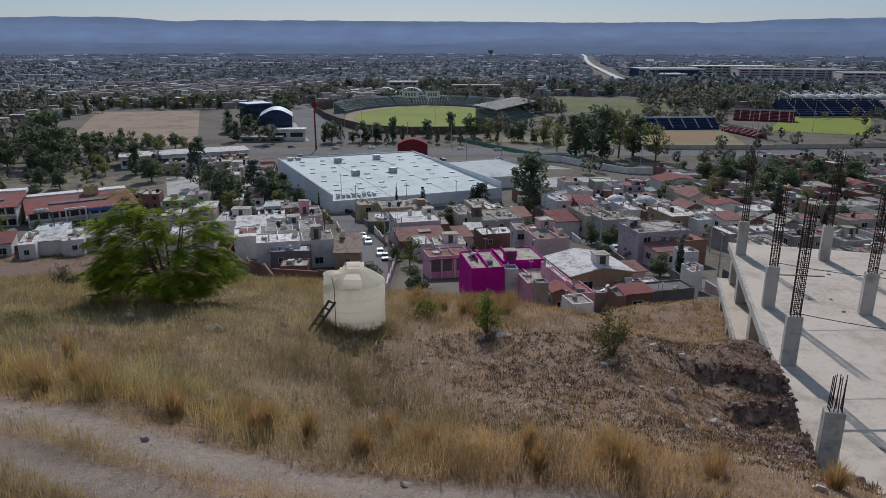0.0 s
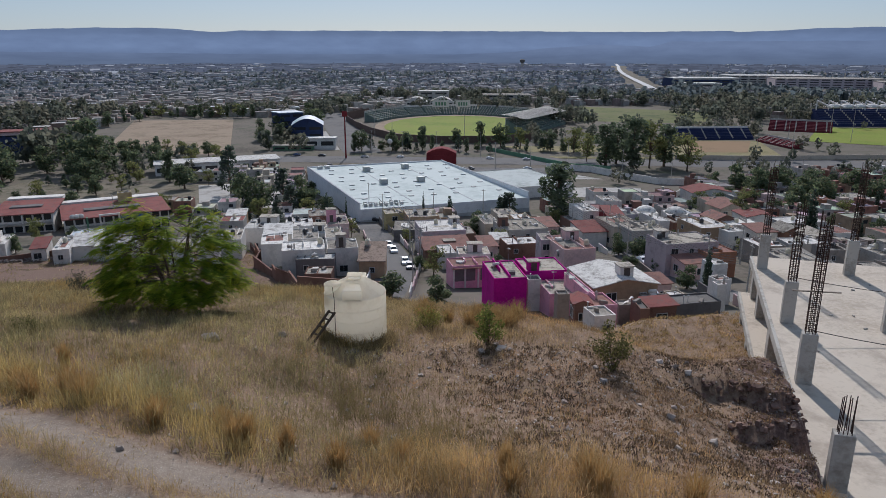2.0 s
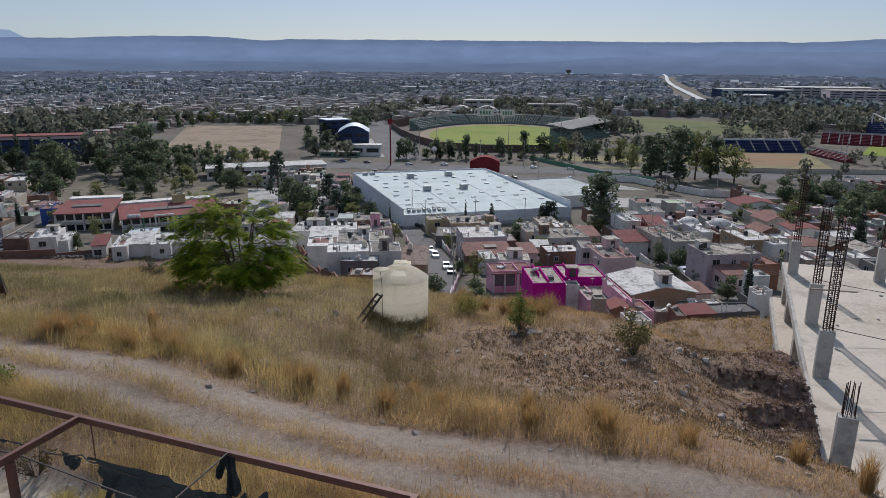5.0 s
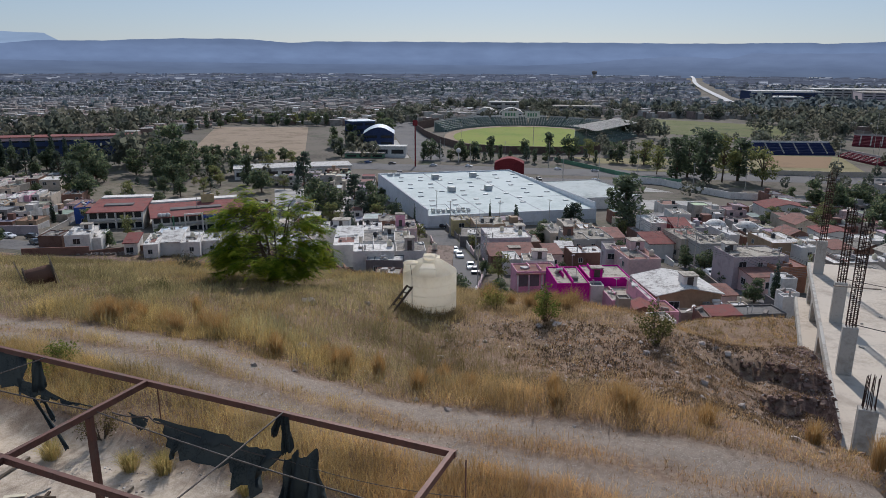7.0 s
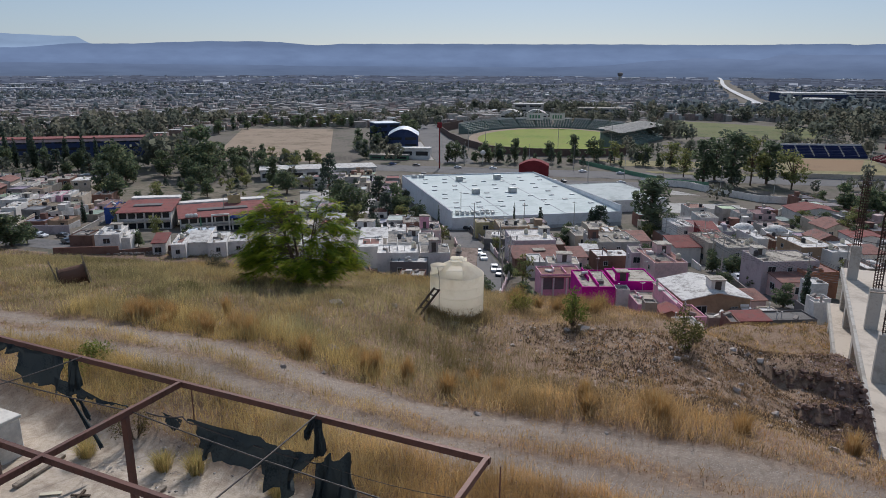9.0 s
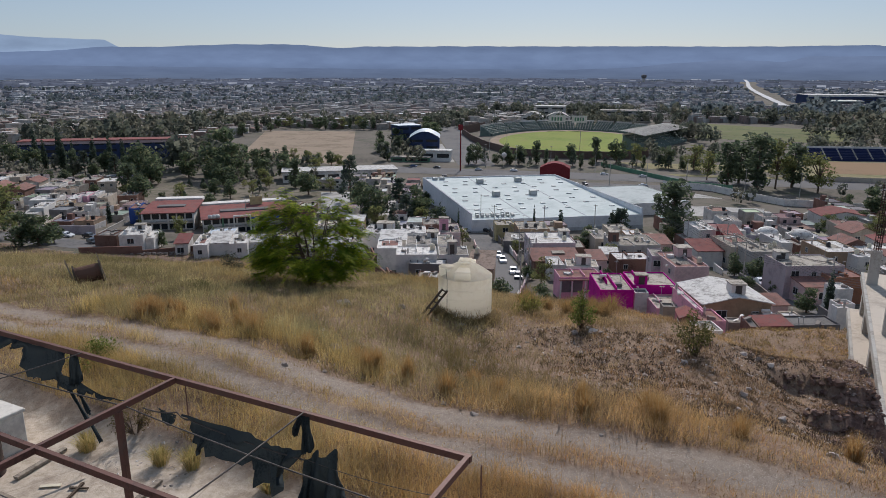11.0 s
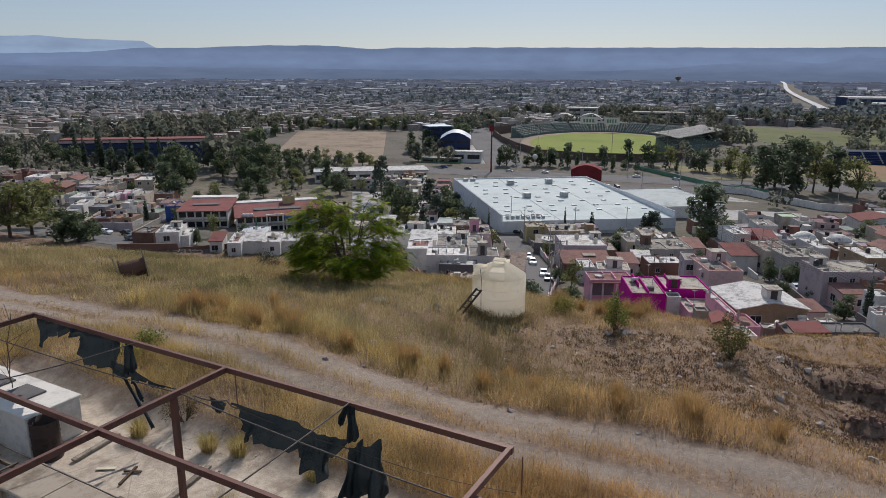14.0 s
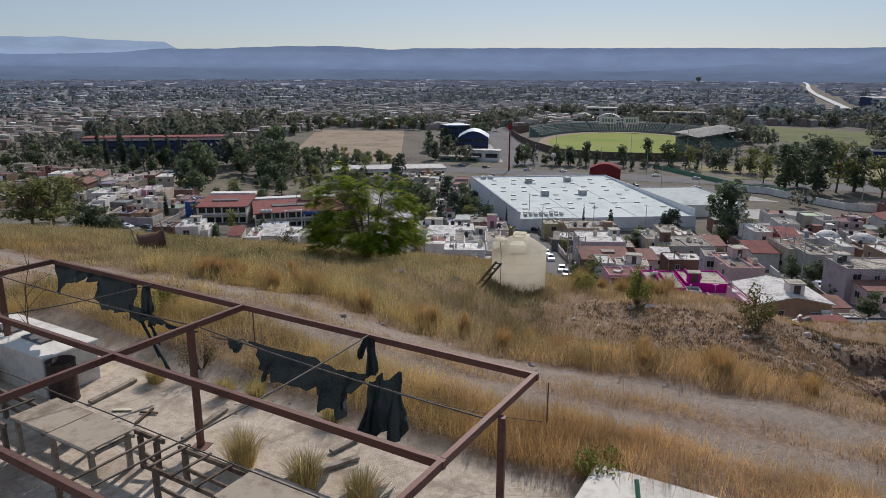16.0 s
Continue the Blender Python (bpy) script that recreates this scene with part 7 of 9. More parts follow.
hr = random.Random(17)
JOINED = []
YAW = 11
ca, sa2 = math.cos(radians(YAW)), math.sin(radians(YAW))
for i in range(-46, 46):
    for j in range(-9, 44):
        a, b = i * 7.2 + hr.uniform(-0.5, 0.5) + (i // 8) * 5, 60 + j * 8.6 + (j // 2) * 3.2 + hr.uniform(-0.6, 0.6)
        x, y = a * ca - b * sa2 + 40, a * sa2 + b * ca + 25
        if not (88 < y < 330) or abs(math.degrees(math.atan2(x, y)) + 8) > 45 or blocked(x, y) or x > 0.62 * y + 40 or (x < -24 and y < 130) or (x < -60 and y < 180) or (x < -120 and y > 288) or (y < 178 and -45 < x < 62) or (y < 125 and x < 75):
            continue
        if any(math.hypot(x - c.x, y - c.y) < rad + 3.0 for c, rad in PLANS):
            if hr.random() < 0.10 and all(math.hypot(x - c.x, y - c.y) > rad + 0.8 for c, rad in PLANS):
                tree(x, y, hr.uniform(3, 5.5), hr.choice(["broad", "broad", "airy"]), 1.2)
            continue
        if hr.random() < 0.15:
            tree(x, y, hr.uniform(4, 8), hr.choice(["broad", "broad", "airy", "cypress"]), 1.1)
            continue
        w, d, h = hr.uniform(5.0, 7.0), hr.uniform(6.2, 8.6), hr.choice([2.6, 2.8, 3.0, 4.4, 4.8, 5.2])
        wl = hr.choice(["white", "white", "cream", "grey", "beige", "palepink", "brick", "tan", "white", "block", "lilac", "grey"])
        rf = hr.choice(["white", "grey", "buff", "buff", "grey", "terra", "red", "white", "grey"])
        if x > 85:
            rf, wl = hr.choice(["terra", "terra", "red", "dark", "grey", "buff", "white"]), hr.choice(["brick", "beige", "tan", "brick", "white", "palepink", "grey"])
        if x < -100:
            rf, wl = hr.choice(["grey", "terra", "terra", "buff", "grey", "white"]), hr.choice(["brick", "beige", "tan", "block", "white", "palepink"])
        kind = "flat" if hr.random() < 0.82 else hr.choice(["gable", "shed"])
        x0, y0 = x - ca * w / 2 + sa2 * d / 2, y - sa2 * w / 2 - ca * d / 2
        top = gz(x, y) + h
        if y > 200 or x < -75:
            JOINED.append((x, y, w, d, h, wl, rf))
            PLANS.append((Vector((x, y, 0)), max(w, d) / 2))
            continue
        house(x0, y0, x0 + w * ca, y0 + w * sa2, d, top, wl, rf, kind)
        if kind == "flat":
            if hr.random() < 0.55:
                roof_tank(x + hr.uniform(-1.5, 1.5), y + hr.uniform(-1, 2), top - 0.3, hr.random() < 0.5)
            if hr.random() < 0.25:
                stair_box(x + hr.uniform(-1.2, 1.2), y + hr.uniform(0, 1.5), top - 0.3, 2.2, 2.2, 2.0, wl, YAW)


# ---- the wide town beyond ----
def city_material():
    m = bpy.data.materials.new("far_house_walls")
    t, n, l, b = nodes_of(m)
    at = n.new("ShaderNodeAttribute")
    at.attribute_name = "tone"
    p = coords(n)
    f = ramp(n, l, noise_tex(n, l, p, 0.45, 5, 0.65), [(0.3, (0.6, 0.58, 0.56)), (0.55, (1, 1, 1)), (0.75, (1.1, 1.1, 1.1))])
    l.new(mixc(n, l, 1.0, at.outputs["Color"], f, "MULTIPLY"), b.inputs["Base Color"])
    b.inputs["Roughness"].default_value = 0.9
    return m


CITY = city_material()


def joined_houses():
    """The further houses of the near town: walls, parapets, roofs, windows, roof rooms and tanks in one mesh."""
    r = random.Random(41)
    wt = {"white": (0.64, 0.605, 0.56), "cream": (0.60, 0.55, 0.42), "grey": (0.41, 0.38, 0.35), "beige": (0.50, 0.43, 0.35), "palepink": (0.57, 0.43, 0.41), "brick": (0.24, 0.12, 0.09), "tan": (0.38, 0.27, 0.18), "block": (0.26, 0.24, 0.23), "lilac": (0.43, 0.39, 0.43)}
    rt = {"white": (0.48, 0.455, 0.42), "grey": (0.25, 0.225, 0.20), "buff": (0.29, 0.265, 0.235), "terra": (0.22, 0.115, 0.095), "red": (0.19, 0.068, 0.06), "dark": (0.12, 0.11, 0.105)}
    vs, fs, cs = [], [], []

    def put(lo, hi, base, col, yaw):
        c, s = math.cos(yaw), math.sin(yaw)
        k = len(vs)
        for z in (lo[2], hi[2]):
            for u, v in ((lo[0], lo[1]), (hi[0], lo[1]), (hi[0], hi[1]), (lo[0], hi[1])):
                vs.append((base[0] + u * c - v * s, base[1] + u * s + v * c, base[2] + z))
                cs.append(col)
        for f in ((4, 5, 6, 7), (0, 1, 5, 4), (1, 2, 6, 5), (2, 3, 7, 6), (3, 0, 4, 7)):
            fs.append([k + i for i in f])

    for x, y, w, d, h, wl, rf in JOINED:
        yaw = radians(YAW + r.uniform(-3, 3))
        b = (x, y, gz(x, y) - 0.5)
        H = h + 0.5
        k = r.uniform(0.8, 1.1)
        wc, rc = tuple(c * k for c in wt[wl]), tuple(c * r.uniform(0.75, 1.15) for c in rt[rf])
        put((-w / 2, -d / 2, 0), (w / 2, d / 2, H - 0.25), b, wc, yaw)
        put((-w / 2 + 0.1, -d / 2 + 0.1, H - 0.26), (w / 2 - 0.1, d / 2 - 0.1, H - 0.22), b, rc, yaw)
        for lo, hi in (((-w / 2, -d / 2), (w / 2, -d / 2 + 0.14)), ((-w / 2, d / 2 - 0.14), (w / 2, d / 2)), ((-w / 2, -d / 2 + 0.14), (-w / 2 + 0.14, d / 2 - 0.14)), ((w / 2 - 0.14, -d / 2 + 0.14), (w / 2, d / 2 - 0.14))):
            put((*lo, H - 0.25), (*hi, H), b, wc, yaw)
        for st in range(1 if h < 4 else 2):
            for u in (-0.27, 0.22):
                if r.random() < 0.7:
                    z, g = H - 1.9 - st * 2.5, r.uniform(0.4, 0.75)
                    put((w * u - g, -d / 2 - 0.04, z), (w * u + g, -d / 2 + 0.02, z + 1.1), b, (0.03, 0.033, 0.037), yaw)
        if r.random() < 0.35:
            u, v, g = r.uniform(-0.3, 0.3) * w, r.uniform(-0.1, 0.3) * d, r.uniform(0.8, 1.4)
            put((u - g, v - g, H - 0.23), (u + g, v + g, H + r.uniform(1.0, 1.9)), b, wc, yaw)
        for q in range(r.randint(0, 2)):
            u, v = r.uniform(-0.4, 0.4) * w, r.uniform(-0.4, 0.4) * d
            put((u - 0.45, v - 0.45, H - 0.23), (u + 0.45, v + 0.45, H + 0.9), b, r.choice([(0.03, 0.03, 0.032), (0.55, 0.52, 0.42)]), yaw)
        if r.random() < 0.6:
            put((w * 0.5 + 0.1, -d * 0.5, 0), (w * 0.5 + 0.25, d * 0.4, r.uniform(1.8, 2.6)), b, wt[r.choice(["block", "grey", "brick", "white"])], yaw)
    tagged(raw_mesh("town_houses", np.array(vs), np.array(fs), CITY, np.array(cs)), "tightly packed low flat-roofed houses of the town below", "houses", kind="stuff")


joined_houses()
fr = np.random.default_rng(23)


def sector(n, r0, r1, a0, a1):
    r = np.sqrt(fr.uniform(r0 * r0, r1 * r1, n))
    a = np.radians(fr.uniform(a0, a1, n))
    return r * np.sin(a), r * np.cos(a), r


OPEN = [(-260, -60, 330, 400), (-430, -225, 330, 470), (-300, -140, 395, 640), (-158, 80, 345, 700), (80, 270, 340, 800), (200, 360, 440, 640), (330, 480, 1150, 1340), (470, 810, 1060, 1440), (-300, -165, 380, 420), (-75, 72, 700, 845), (-100, 330, 330, 410)]


def is_open(x, y):
    o = np.zeros(len(x), bool)
    for a, b, c, d in OPEN:
        o |= (x > a) & (x < b) & (y > c) & (y < d)
    road = np.abs((x - 297) - (y - 1200) * 0.17) < 26 + 0.004 * y
    return o | (road & (y > 1100))


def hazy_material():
    """The last of the plain before the hills: haze put into a glow as pale as the hills."""
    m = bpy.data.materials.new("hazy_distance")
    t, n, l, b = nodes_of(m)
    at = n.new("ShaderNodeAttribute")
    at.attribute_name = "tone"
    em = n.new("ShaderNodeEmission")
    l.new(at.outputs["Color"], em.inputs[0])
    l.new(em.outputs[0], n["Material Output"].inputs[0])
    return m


HAZY = hazy_material()


def boxes_mesh(name, label, x, y, w, d, h, yaw, wall, roof, category, base=-46.0, mat=None, kind="stuff"):
    n = len(x)
    c, s = np.cos(yaw), np.sin(yaw)
    cx = np.array([-1, 1, 1, -1]) * 0.5
    cy = np.array([-1, -1, 1, 1]) * 0.5
    px = x[:, None] + (cx * w[:, None]) * c[:, None] - (cy * d[:, None]) * s[:, None]
    py = y[:, None] + (cx * w[:, None]) * s[:, None] + (cy * d[:, None]) * c[:, None]
    z0 = np.full((n, 4), base)
    z1 = base + np.repeat(h[:, None], 4, 1)
    lo, hi = np.stack([px, py, z0], -1), np.stack([px, py, z1], -1)
    v = np.concatenate([lo, hi, hi], 1).reshape(-1, 3)
    i = np.arange(n)[:, None] * 12
    f = np.concatenate([i + np.array([[k, (k + 1) % 4, 4 + (k + 1) % 4, 4 + k]]) for k in range(4)] + [i + np.array([[8, 9, 10, 11]])], 0)
    col = np.concatenate([np.repeat(wall[:, None], 8, 1), np.repeat(roof[:, None], 4, 1)], 1).reshape(-1, 3)
    return tagged(raw_mesh(name, v, f, mat or CITY, col), label, category, kind=kind)


def far_houses():
    xs, ys, rs = [], [], []
    for r0, r1, n in ((330, 700, 3000), (700, 1300, 8000), (1300, 2200, 8500), (2200, 3300, 4200), (3300, 4450, 2600)):
        x, y, r = sector(n, r0, r1, -56, 42)
        # streets: keep to rows of a turned grid
        u = x * math.cos(0.38) + y * math.sin(0.38)
        v = -x * math.sin(0.38) + y * math.cos(0.38)
        s = np.maximum(10.0, r / 120)
        v = np.round(v / (s * 1.9)) * s * 1.9 + fr.uniform(-0.22, 0.22, n) * s
        x, y = u * math.cos(0.38) - v * math.sin(0.38), u * math.sin(0.38) + v * math.cos(0.38)
        k = ~is_open(x, y) & (y > 345)
        xs.append(x[k]), ys.append(y[k]), rs.append(r[k])
    x, y, r = np.concatenate(xs), np.concatenate(ys), np.concatenate(rs)
    n = len(x)
    s = np.maximum(8.0, r / 150)
    w, d, h = s * fr.uniform(0.7, 1.5, n), s * fr.uniform(0.7, 1.3, n), fr.choice([3.0, 3.5, 5.5, 6.0, 7.0], n) * fr.uniform(0.9, 1.2, n)
    # cool blue-grey bases put the distance haze into walls and roofs
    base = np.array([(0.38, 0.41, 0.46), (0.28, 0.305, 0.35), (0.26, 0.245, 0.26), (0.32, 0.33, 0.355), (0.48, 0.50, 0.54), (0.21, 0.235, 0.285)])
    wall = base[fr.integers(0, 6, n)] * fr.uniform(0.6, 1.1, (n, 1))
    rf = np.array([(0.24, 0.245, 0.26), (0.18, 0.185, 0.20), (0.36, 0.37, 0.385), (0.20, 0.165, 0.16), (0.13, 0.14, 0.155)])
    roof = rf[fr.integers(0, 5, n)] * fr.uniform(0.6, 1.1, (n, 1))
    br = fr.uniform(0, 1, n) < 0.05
    close = (1 - smooth(600, 1500, r))[:, None]    # haze tint fades out nearer, where plaster and tiles show
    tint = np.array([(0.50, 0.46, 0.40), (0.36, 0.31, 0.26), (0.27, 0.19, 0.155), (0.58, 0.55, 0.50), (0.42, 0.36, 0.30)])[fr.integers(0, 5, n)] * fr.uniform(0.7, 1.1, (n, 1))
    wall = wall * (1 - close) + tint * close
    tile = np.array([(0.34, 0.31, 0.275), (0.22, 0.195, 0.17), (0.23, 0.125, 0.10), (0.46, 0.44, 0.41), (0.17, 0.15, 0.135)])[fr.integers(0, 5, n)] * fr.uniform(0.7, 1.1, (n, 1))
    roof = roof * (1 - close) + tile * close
    # one roof in twenty whitened as a sun speck
    roof[br] = (0.72, 0.73, 0.74)
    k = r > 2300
    # haze put into the glowing tone of the last houses, sun specks brighter
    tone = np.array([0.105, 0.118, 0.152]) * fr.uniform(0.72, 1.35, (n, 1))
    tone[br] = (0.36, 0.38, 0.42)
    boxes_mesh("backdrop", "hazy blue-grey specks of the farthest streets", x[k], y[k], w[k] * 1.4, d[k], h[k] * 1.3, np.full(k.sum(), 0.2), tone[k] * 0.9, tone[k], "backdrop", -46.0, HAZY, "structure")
    x, y, w, d, h, wall, roof = (q[~k] for q in (x, y, w, d, h, wall, roof))
    n = len(x)
    boxes_mesh("distant_houses", "countless low haze-grey and brown houses of the distant town", x, y, w, d, h, np.full(n, 0.38) + fr.normal(0, 0.04, n), wall, roof, "houses")
    x, y, r = sector(130, 900, 4300, -52, 40)
    k = ~is_open(x, y)
    x, y, r = x[k], y[k], r[k]
    n = len(x)
    boxes_mesh("distant_sheds", "long pale factory sheds scattered through the town", x, y, fr.uniform(25, 80, n) * np.maximum(1, r / 2500), fr.uniform(14, 30, n), fr.uniform(7, 11, n), np.full(n, 0.0) + fr.normal(0, 0.2, n),
               np.repeat(np.array([[0.4, 0.4, 0.41]]), n, 0), np.repeat(np.array([[0.70, 0.71, 0.72]]), n, 0) * fr.uniform(0.45, 1.05, (n, 1)), "sheds")


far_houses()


# default tones lightened and blued: distance haze put into the foliage colour
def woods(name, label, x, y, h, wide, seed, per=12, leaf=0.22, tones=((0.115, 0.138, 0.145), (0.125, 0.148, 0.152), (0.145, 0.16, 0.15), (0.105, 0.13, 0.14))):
    """Many far trees in one mesh: each a loose upright clump of leaf faces."""
    r = np.random.default_rng(seed)
    n = len(x)
    c = np.stack([x, y, ground_z(x, y)], 1)
    t = np.repeat(np.arange(n), per)
    m = len(t)
    d = r.normal(0, 1, (m, 3))
    d /= np.linalg.norm(d, axis=1)[:, None]
    rad = r.uniform(0.3, 1, m) ** 0.5
    p = c[t] + np.stack([d[:, 0] * wide[t] * rad, d[:, 1] * wide[t] * rad, h[t] * (0.56 + 0.43 * d[:, 2] * rad)], 1)
    s = (h[t] * leaf * r.uniform(0.6, 1.5, m))[:, None]
    a = r.normal(0, 1, (m, 3))
    a /= np.linalg.norm(a, axis=1)[:, None]
    b = np.cross(a, r.normal(0, 1, (m, 3)))
    b /= np.linalg.norm(b, axis=1)[:, None] + 1e-9
    v = np.stack([p - a * s, p + b * s * 0.7, p + a * s, p - b * s * 0.7], 1).reshape(-1, 3)
    tn = np.array(tones)
    col = np.repeat(tn[r.integers(0, len(tn), n)][t] * r.uniform(0.7, 1.3, (m, 1)), 4, 0)
    return tagged(raw_mesh(name, v, np.arange(m * 4).reshape(-1, 4), LEAF, col), label, "trees", kind="stuff")


def far_trees():
    xs, ys, hs = [], [], []
    for r0, r1, n, lo, hi in ((330, 720, 480, 7, 14), (700, 1400, 2100, 6, 13), (1400, 2600, 2300, 7, 14), (2600, 4300, 1900, 7, 14)):
        x, y, r = sector(n * 2, r0, r1, -56, 42)
        keep = (waves(x, y, 0.010, 5) + fr.normal(0, 0.5, len(x)) > 0.2) & ~is_open(x, y) & (y > 350)
        x, y = x[keep][:n], y[keep][:n]
        xs.append(x), ys.append(y), hs.append(fr.uniform(lo, hi, len(x)))
    # belts round the sports grounds
    for x0, x1, y0, y1, n, lo, hi in ((85, 300, 800, 960, 110, 10, 18), (225, 320, 640, 800, 70, 10, 18), (66, 100, 560, 640, 26, 10, 16), (-140, 60, 850, 900, 110, 10, 18), (-300, -160, 645, 720, 42, 7, 13),
                                      (-420, -310, 420, 640, 110, 12, 20), (-240, -215, 340, 390, 12, 14, 20), (300, 460, 700, 1100, 170, 10, 19), (62, 128, 300, 338, 7, 5, 9), (-330, -225, 288, 335, 26, 5, 11), (-215, -130, 300, 338, 12, 4, 8), (-235, -150, 345, 388, 30, 4, 9), (-130, -100, 395, 470, 14, 7, 13), (-420, -345, 330, 420, 30, 8, 14), (130, 250, 300, 380, 20, 5, 10), (200, 330, 385, 445, 16, 6, 11), (300, 420, 470, 560, 20, 7, 12), (95, 126, 395, 470, 7, 7, 12), (190, 290, 600, 680, 55, 8, 16), (40, 100, 440, 500, 12, 7, 12), (120, 215, 492, 530, 18, 7, 12), (-60, 90, 700, 800, 60, 9, 16), (-165, -120, 640, 800, 40, 10, 16), (120, 220, 500, 580, 20, 7, 12)):
        x, y = fr.uniform(x0, x1, n), fr.uniform(y0, y1, n)
        xs.append(x), ys.append(y), hs.append(fr.uniform(lo, hi, n))
    x, y, h = np.concatenate(xs), np.concatenate(ys), np.concatenate(hs)
    w = h * fr.uniform(0.22, 0.42, len(x))
    near = np.hypot(x, y) < 900
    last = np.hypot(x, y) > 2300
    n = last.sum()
    # haze put into the glowing tone of the last trees
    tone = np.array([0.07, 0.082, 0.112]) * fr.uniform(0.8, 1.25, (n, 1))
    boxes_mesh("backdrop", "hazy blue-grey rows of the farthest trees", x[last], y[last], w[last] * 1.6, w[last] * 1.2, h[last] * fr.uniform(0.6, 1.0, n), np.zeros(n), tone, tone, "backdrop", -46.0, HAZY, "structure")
    x, y, h, w, near = x[~last], y[~last], h[~last], w[~last], near[~last]
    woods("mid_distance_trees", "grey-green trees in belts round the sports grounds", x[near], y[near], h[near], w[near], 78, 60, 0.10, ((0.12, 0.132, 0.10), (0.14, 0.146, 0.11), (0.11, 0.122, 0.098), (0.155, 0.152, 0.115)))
    woods("distant_trees", "haze-greyed green trees scattered through the distant town", x[~near], y[~near], h[~near], w[~near], 77)


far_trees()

# ---- highway, tower, hills ----
b = bm_new()
rows = []
for k in range(16):
    y = 1180 + k * 200
    cx = 297 + (y - 1200) * 0.17 + 12 * math.sin(k * 0.45 + 2.5)
    rows.append([b.verts.new((cx - 6.5, y, -45.4 + k * 0.6)), b.verts.new((cx + 6.5, y, -45.4 + k * 0.6))])
for p, q in zip(rows, rows[1:]):
    b.faces.new((p[0], p[1], q[1], q[0]))
tagged(mesh_ob("highway", b, surface("pale_highway", (0.24, 0.245, 0.25), (0.34, 0.345, 0.35), big=0.01, fine=0.1, rough=0.7, bump=0)), "pale straight highway running to the hills", "road", kind="structure")
th = thing("water_tower", "dark water tower on a low rise", "tower", at=Matrix.Translation((200, 2900, -46)) @ Matrix.Scale(0.6, 4))
part("shaft", rod(bm_new(), (0, 0, -2), (0, 0, 40), 9, 12), WALLS["grey"], th)
part("bowl", lathe(bm_new(), [(10, 38), (17, 46), (17, 58), (8, 62)], 16), WALLS["dark"], th)


def ridge(name, label, dist, tops, foot, colour, seed, strength):
    """A line of far hills: heights in metres above the eye's level against bearing in degrees."""
    m = bpy.data.materials.new(name)
    t, n, l, bs2 = nodes_of(m)
    p = coords(n)
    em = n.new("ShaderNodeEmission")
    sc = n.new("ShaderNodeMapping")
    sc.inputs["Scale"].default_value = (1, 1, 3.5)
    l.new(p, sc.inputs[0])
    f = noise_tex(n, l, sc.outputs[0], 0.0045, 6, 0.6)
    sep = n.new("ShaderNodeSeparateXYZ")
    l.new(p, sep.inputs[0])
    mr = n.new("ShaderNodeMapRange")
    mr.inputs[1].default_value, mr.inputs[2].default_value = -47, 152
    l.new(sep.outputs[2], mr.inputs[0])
    # haze put into the glow: grey-blue foot, paler half way up
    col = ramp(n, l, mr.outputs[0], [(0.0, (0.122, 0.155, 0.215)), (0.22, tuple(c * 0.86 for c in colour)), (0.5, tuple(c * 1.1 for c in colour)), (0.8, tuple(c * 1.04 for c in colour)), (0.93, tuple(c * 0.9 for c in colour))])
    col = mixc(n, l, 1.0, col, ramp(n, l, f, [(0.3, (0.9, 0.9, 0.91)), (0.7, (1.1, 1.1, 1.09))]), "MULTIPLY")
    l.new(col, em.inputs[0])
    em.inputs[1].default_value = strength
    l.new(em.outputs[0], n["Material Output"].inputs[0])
    a = np.linspace(-64, 50, 460)
    top = np.interp(a, [q[0] for q in tops], [q[1] for q in tops])
    r = np.random.default_rng(seed)
    top = top + 0.8 * np.sin(a * 1.9 + seed) + 0.6 * np.sin(a * 5.1) + np.convolve(r.normal(0, 1.4, len(a)), np.ones(5) / 5, mode="same")
    nz = 9
    v, fcs = [], []
    for k in range(nz):
        q = k / (nz - 1)
        rr = dist - (1 - q) ** 1.6 * foot
        z = -47 + (top + 57) * (q ** 1.35)
        v.append(np.stack([rr * np.sin(np.radians(a)), rr * np.cos(np.radians(a)), z], 1))
    v = np.concatenate(v)
    na = len(a)
    i = np.arange(nz - 1)[:, None] * na + np.arange(na - 1)[None]
    fcs = np.stack([i, i + 1, i + na + 1, i + na], -1).reshape(-1, 4)
    return tagged(raw_mesh(name, v, fcs, m), label, "hills", kind="structure")


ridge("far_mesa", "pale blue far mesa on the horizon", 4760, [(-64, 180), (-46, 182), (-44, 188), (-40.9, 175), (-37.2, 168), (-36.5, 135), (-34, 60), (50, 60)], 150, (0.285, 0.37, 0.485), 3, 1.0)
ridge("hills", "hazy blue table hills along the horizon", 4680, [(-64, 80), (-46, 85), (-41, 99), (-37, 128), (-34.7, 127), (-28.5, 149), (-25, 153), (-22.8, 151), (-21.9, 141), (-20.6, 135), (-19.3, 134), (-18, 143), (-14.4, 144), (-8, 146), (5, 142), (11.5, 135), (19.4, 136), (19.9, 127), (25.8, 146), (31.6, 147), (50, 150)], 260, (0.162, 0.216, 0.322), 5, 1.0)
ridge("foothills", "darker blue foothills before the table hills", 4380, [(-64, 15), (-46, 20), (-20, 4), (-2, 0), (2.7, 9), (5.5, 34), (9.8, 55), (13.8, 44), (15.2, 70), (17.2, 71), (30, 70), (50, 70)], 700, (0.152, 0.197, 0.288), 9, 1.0)


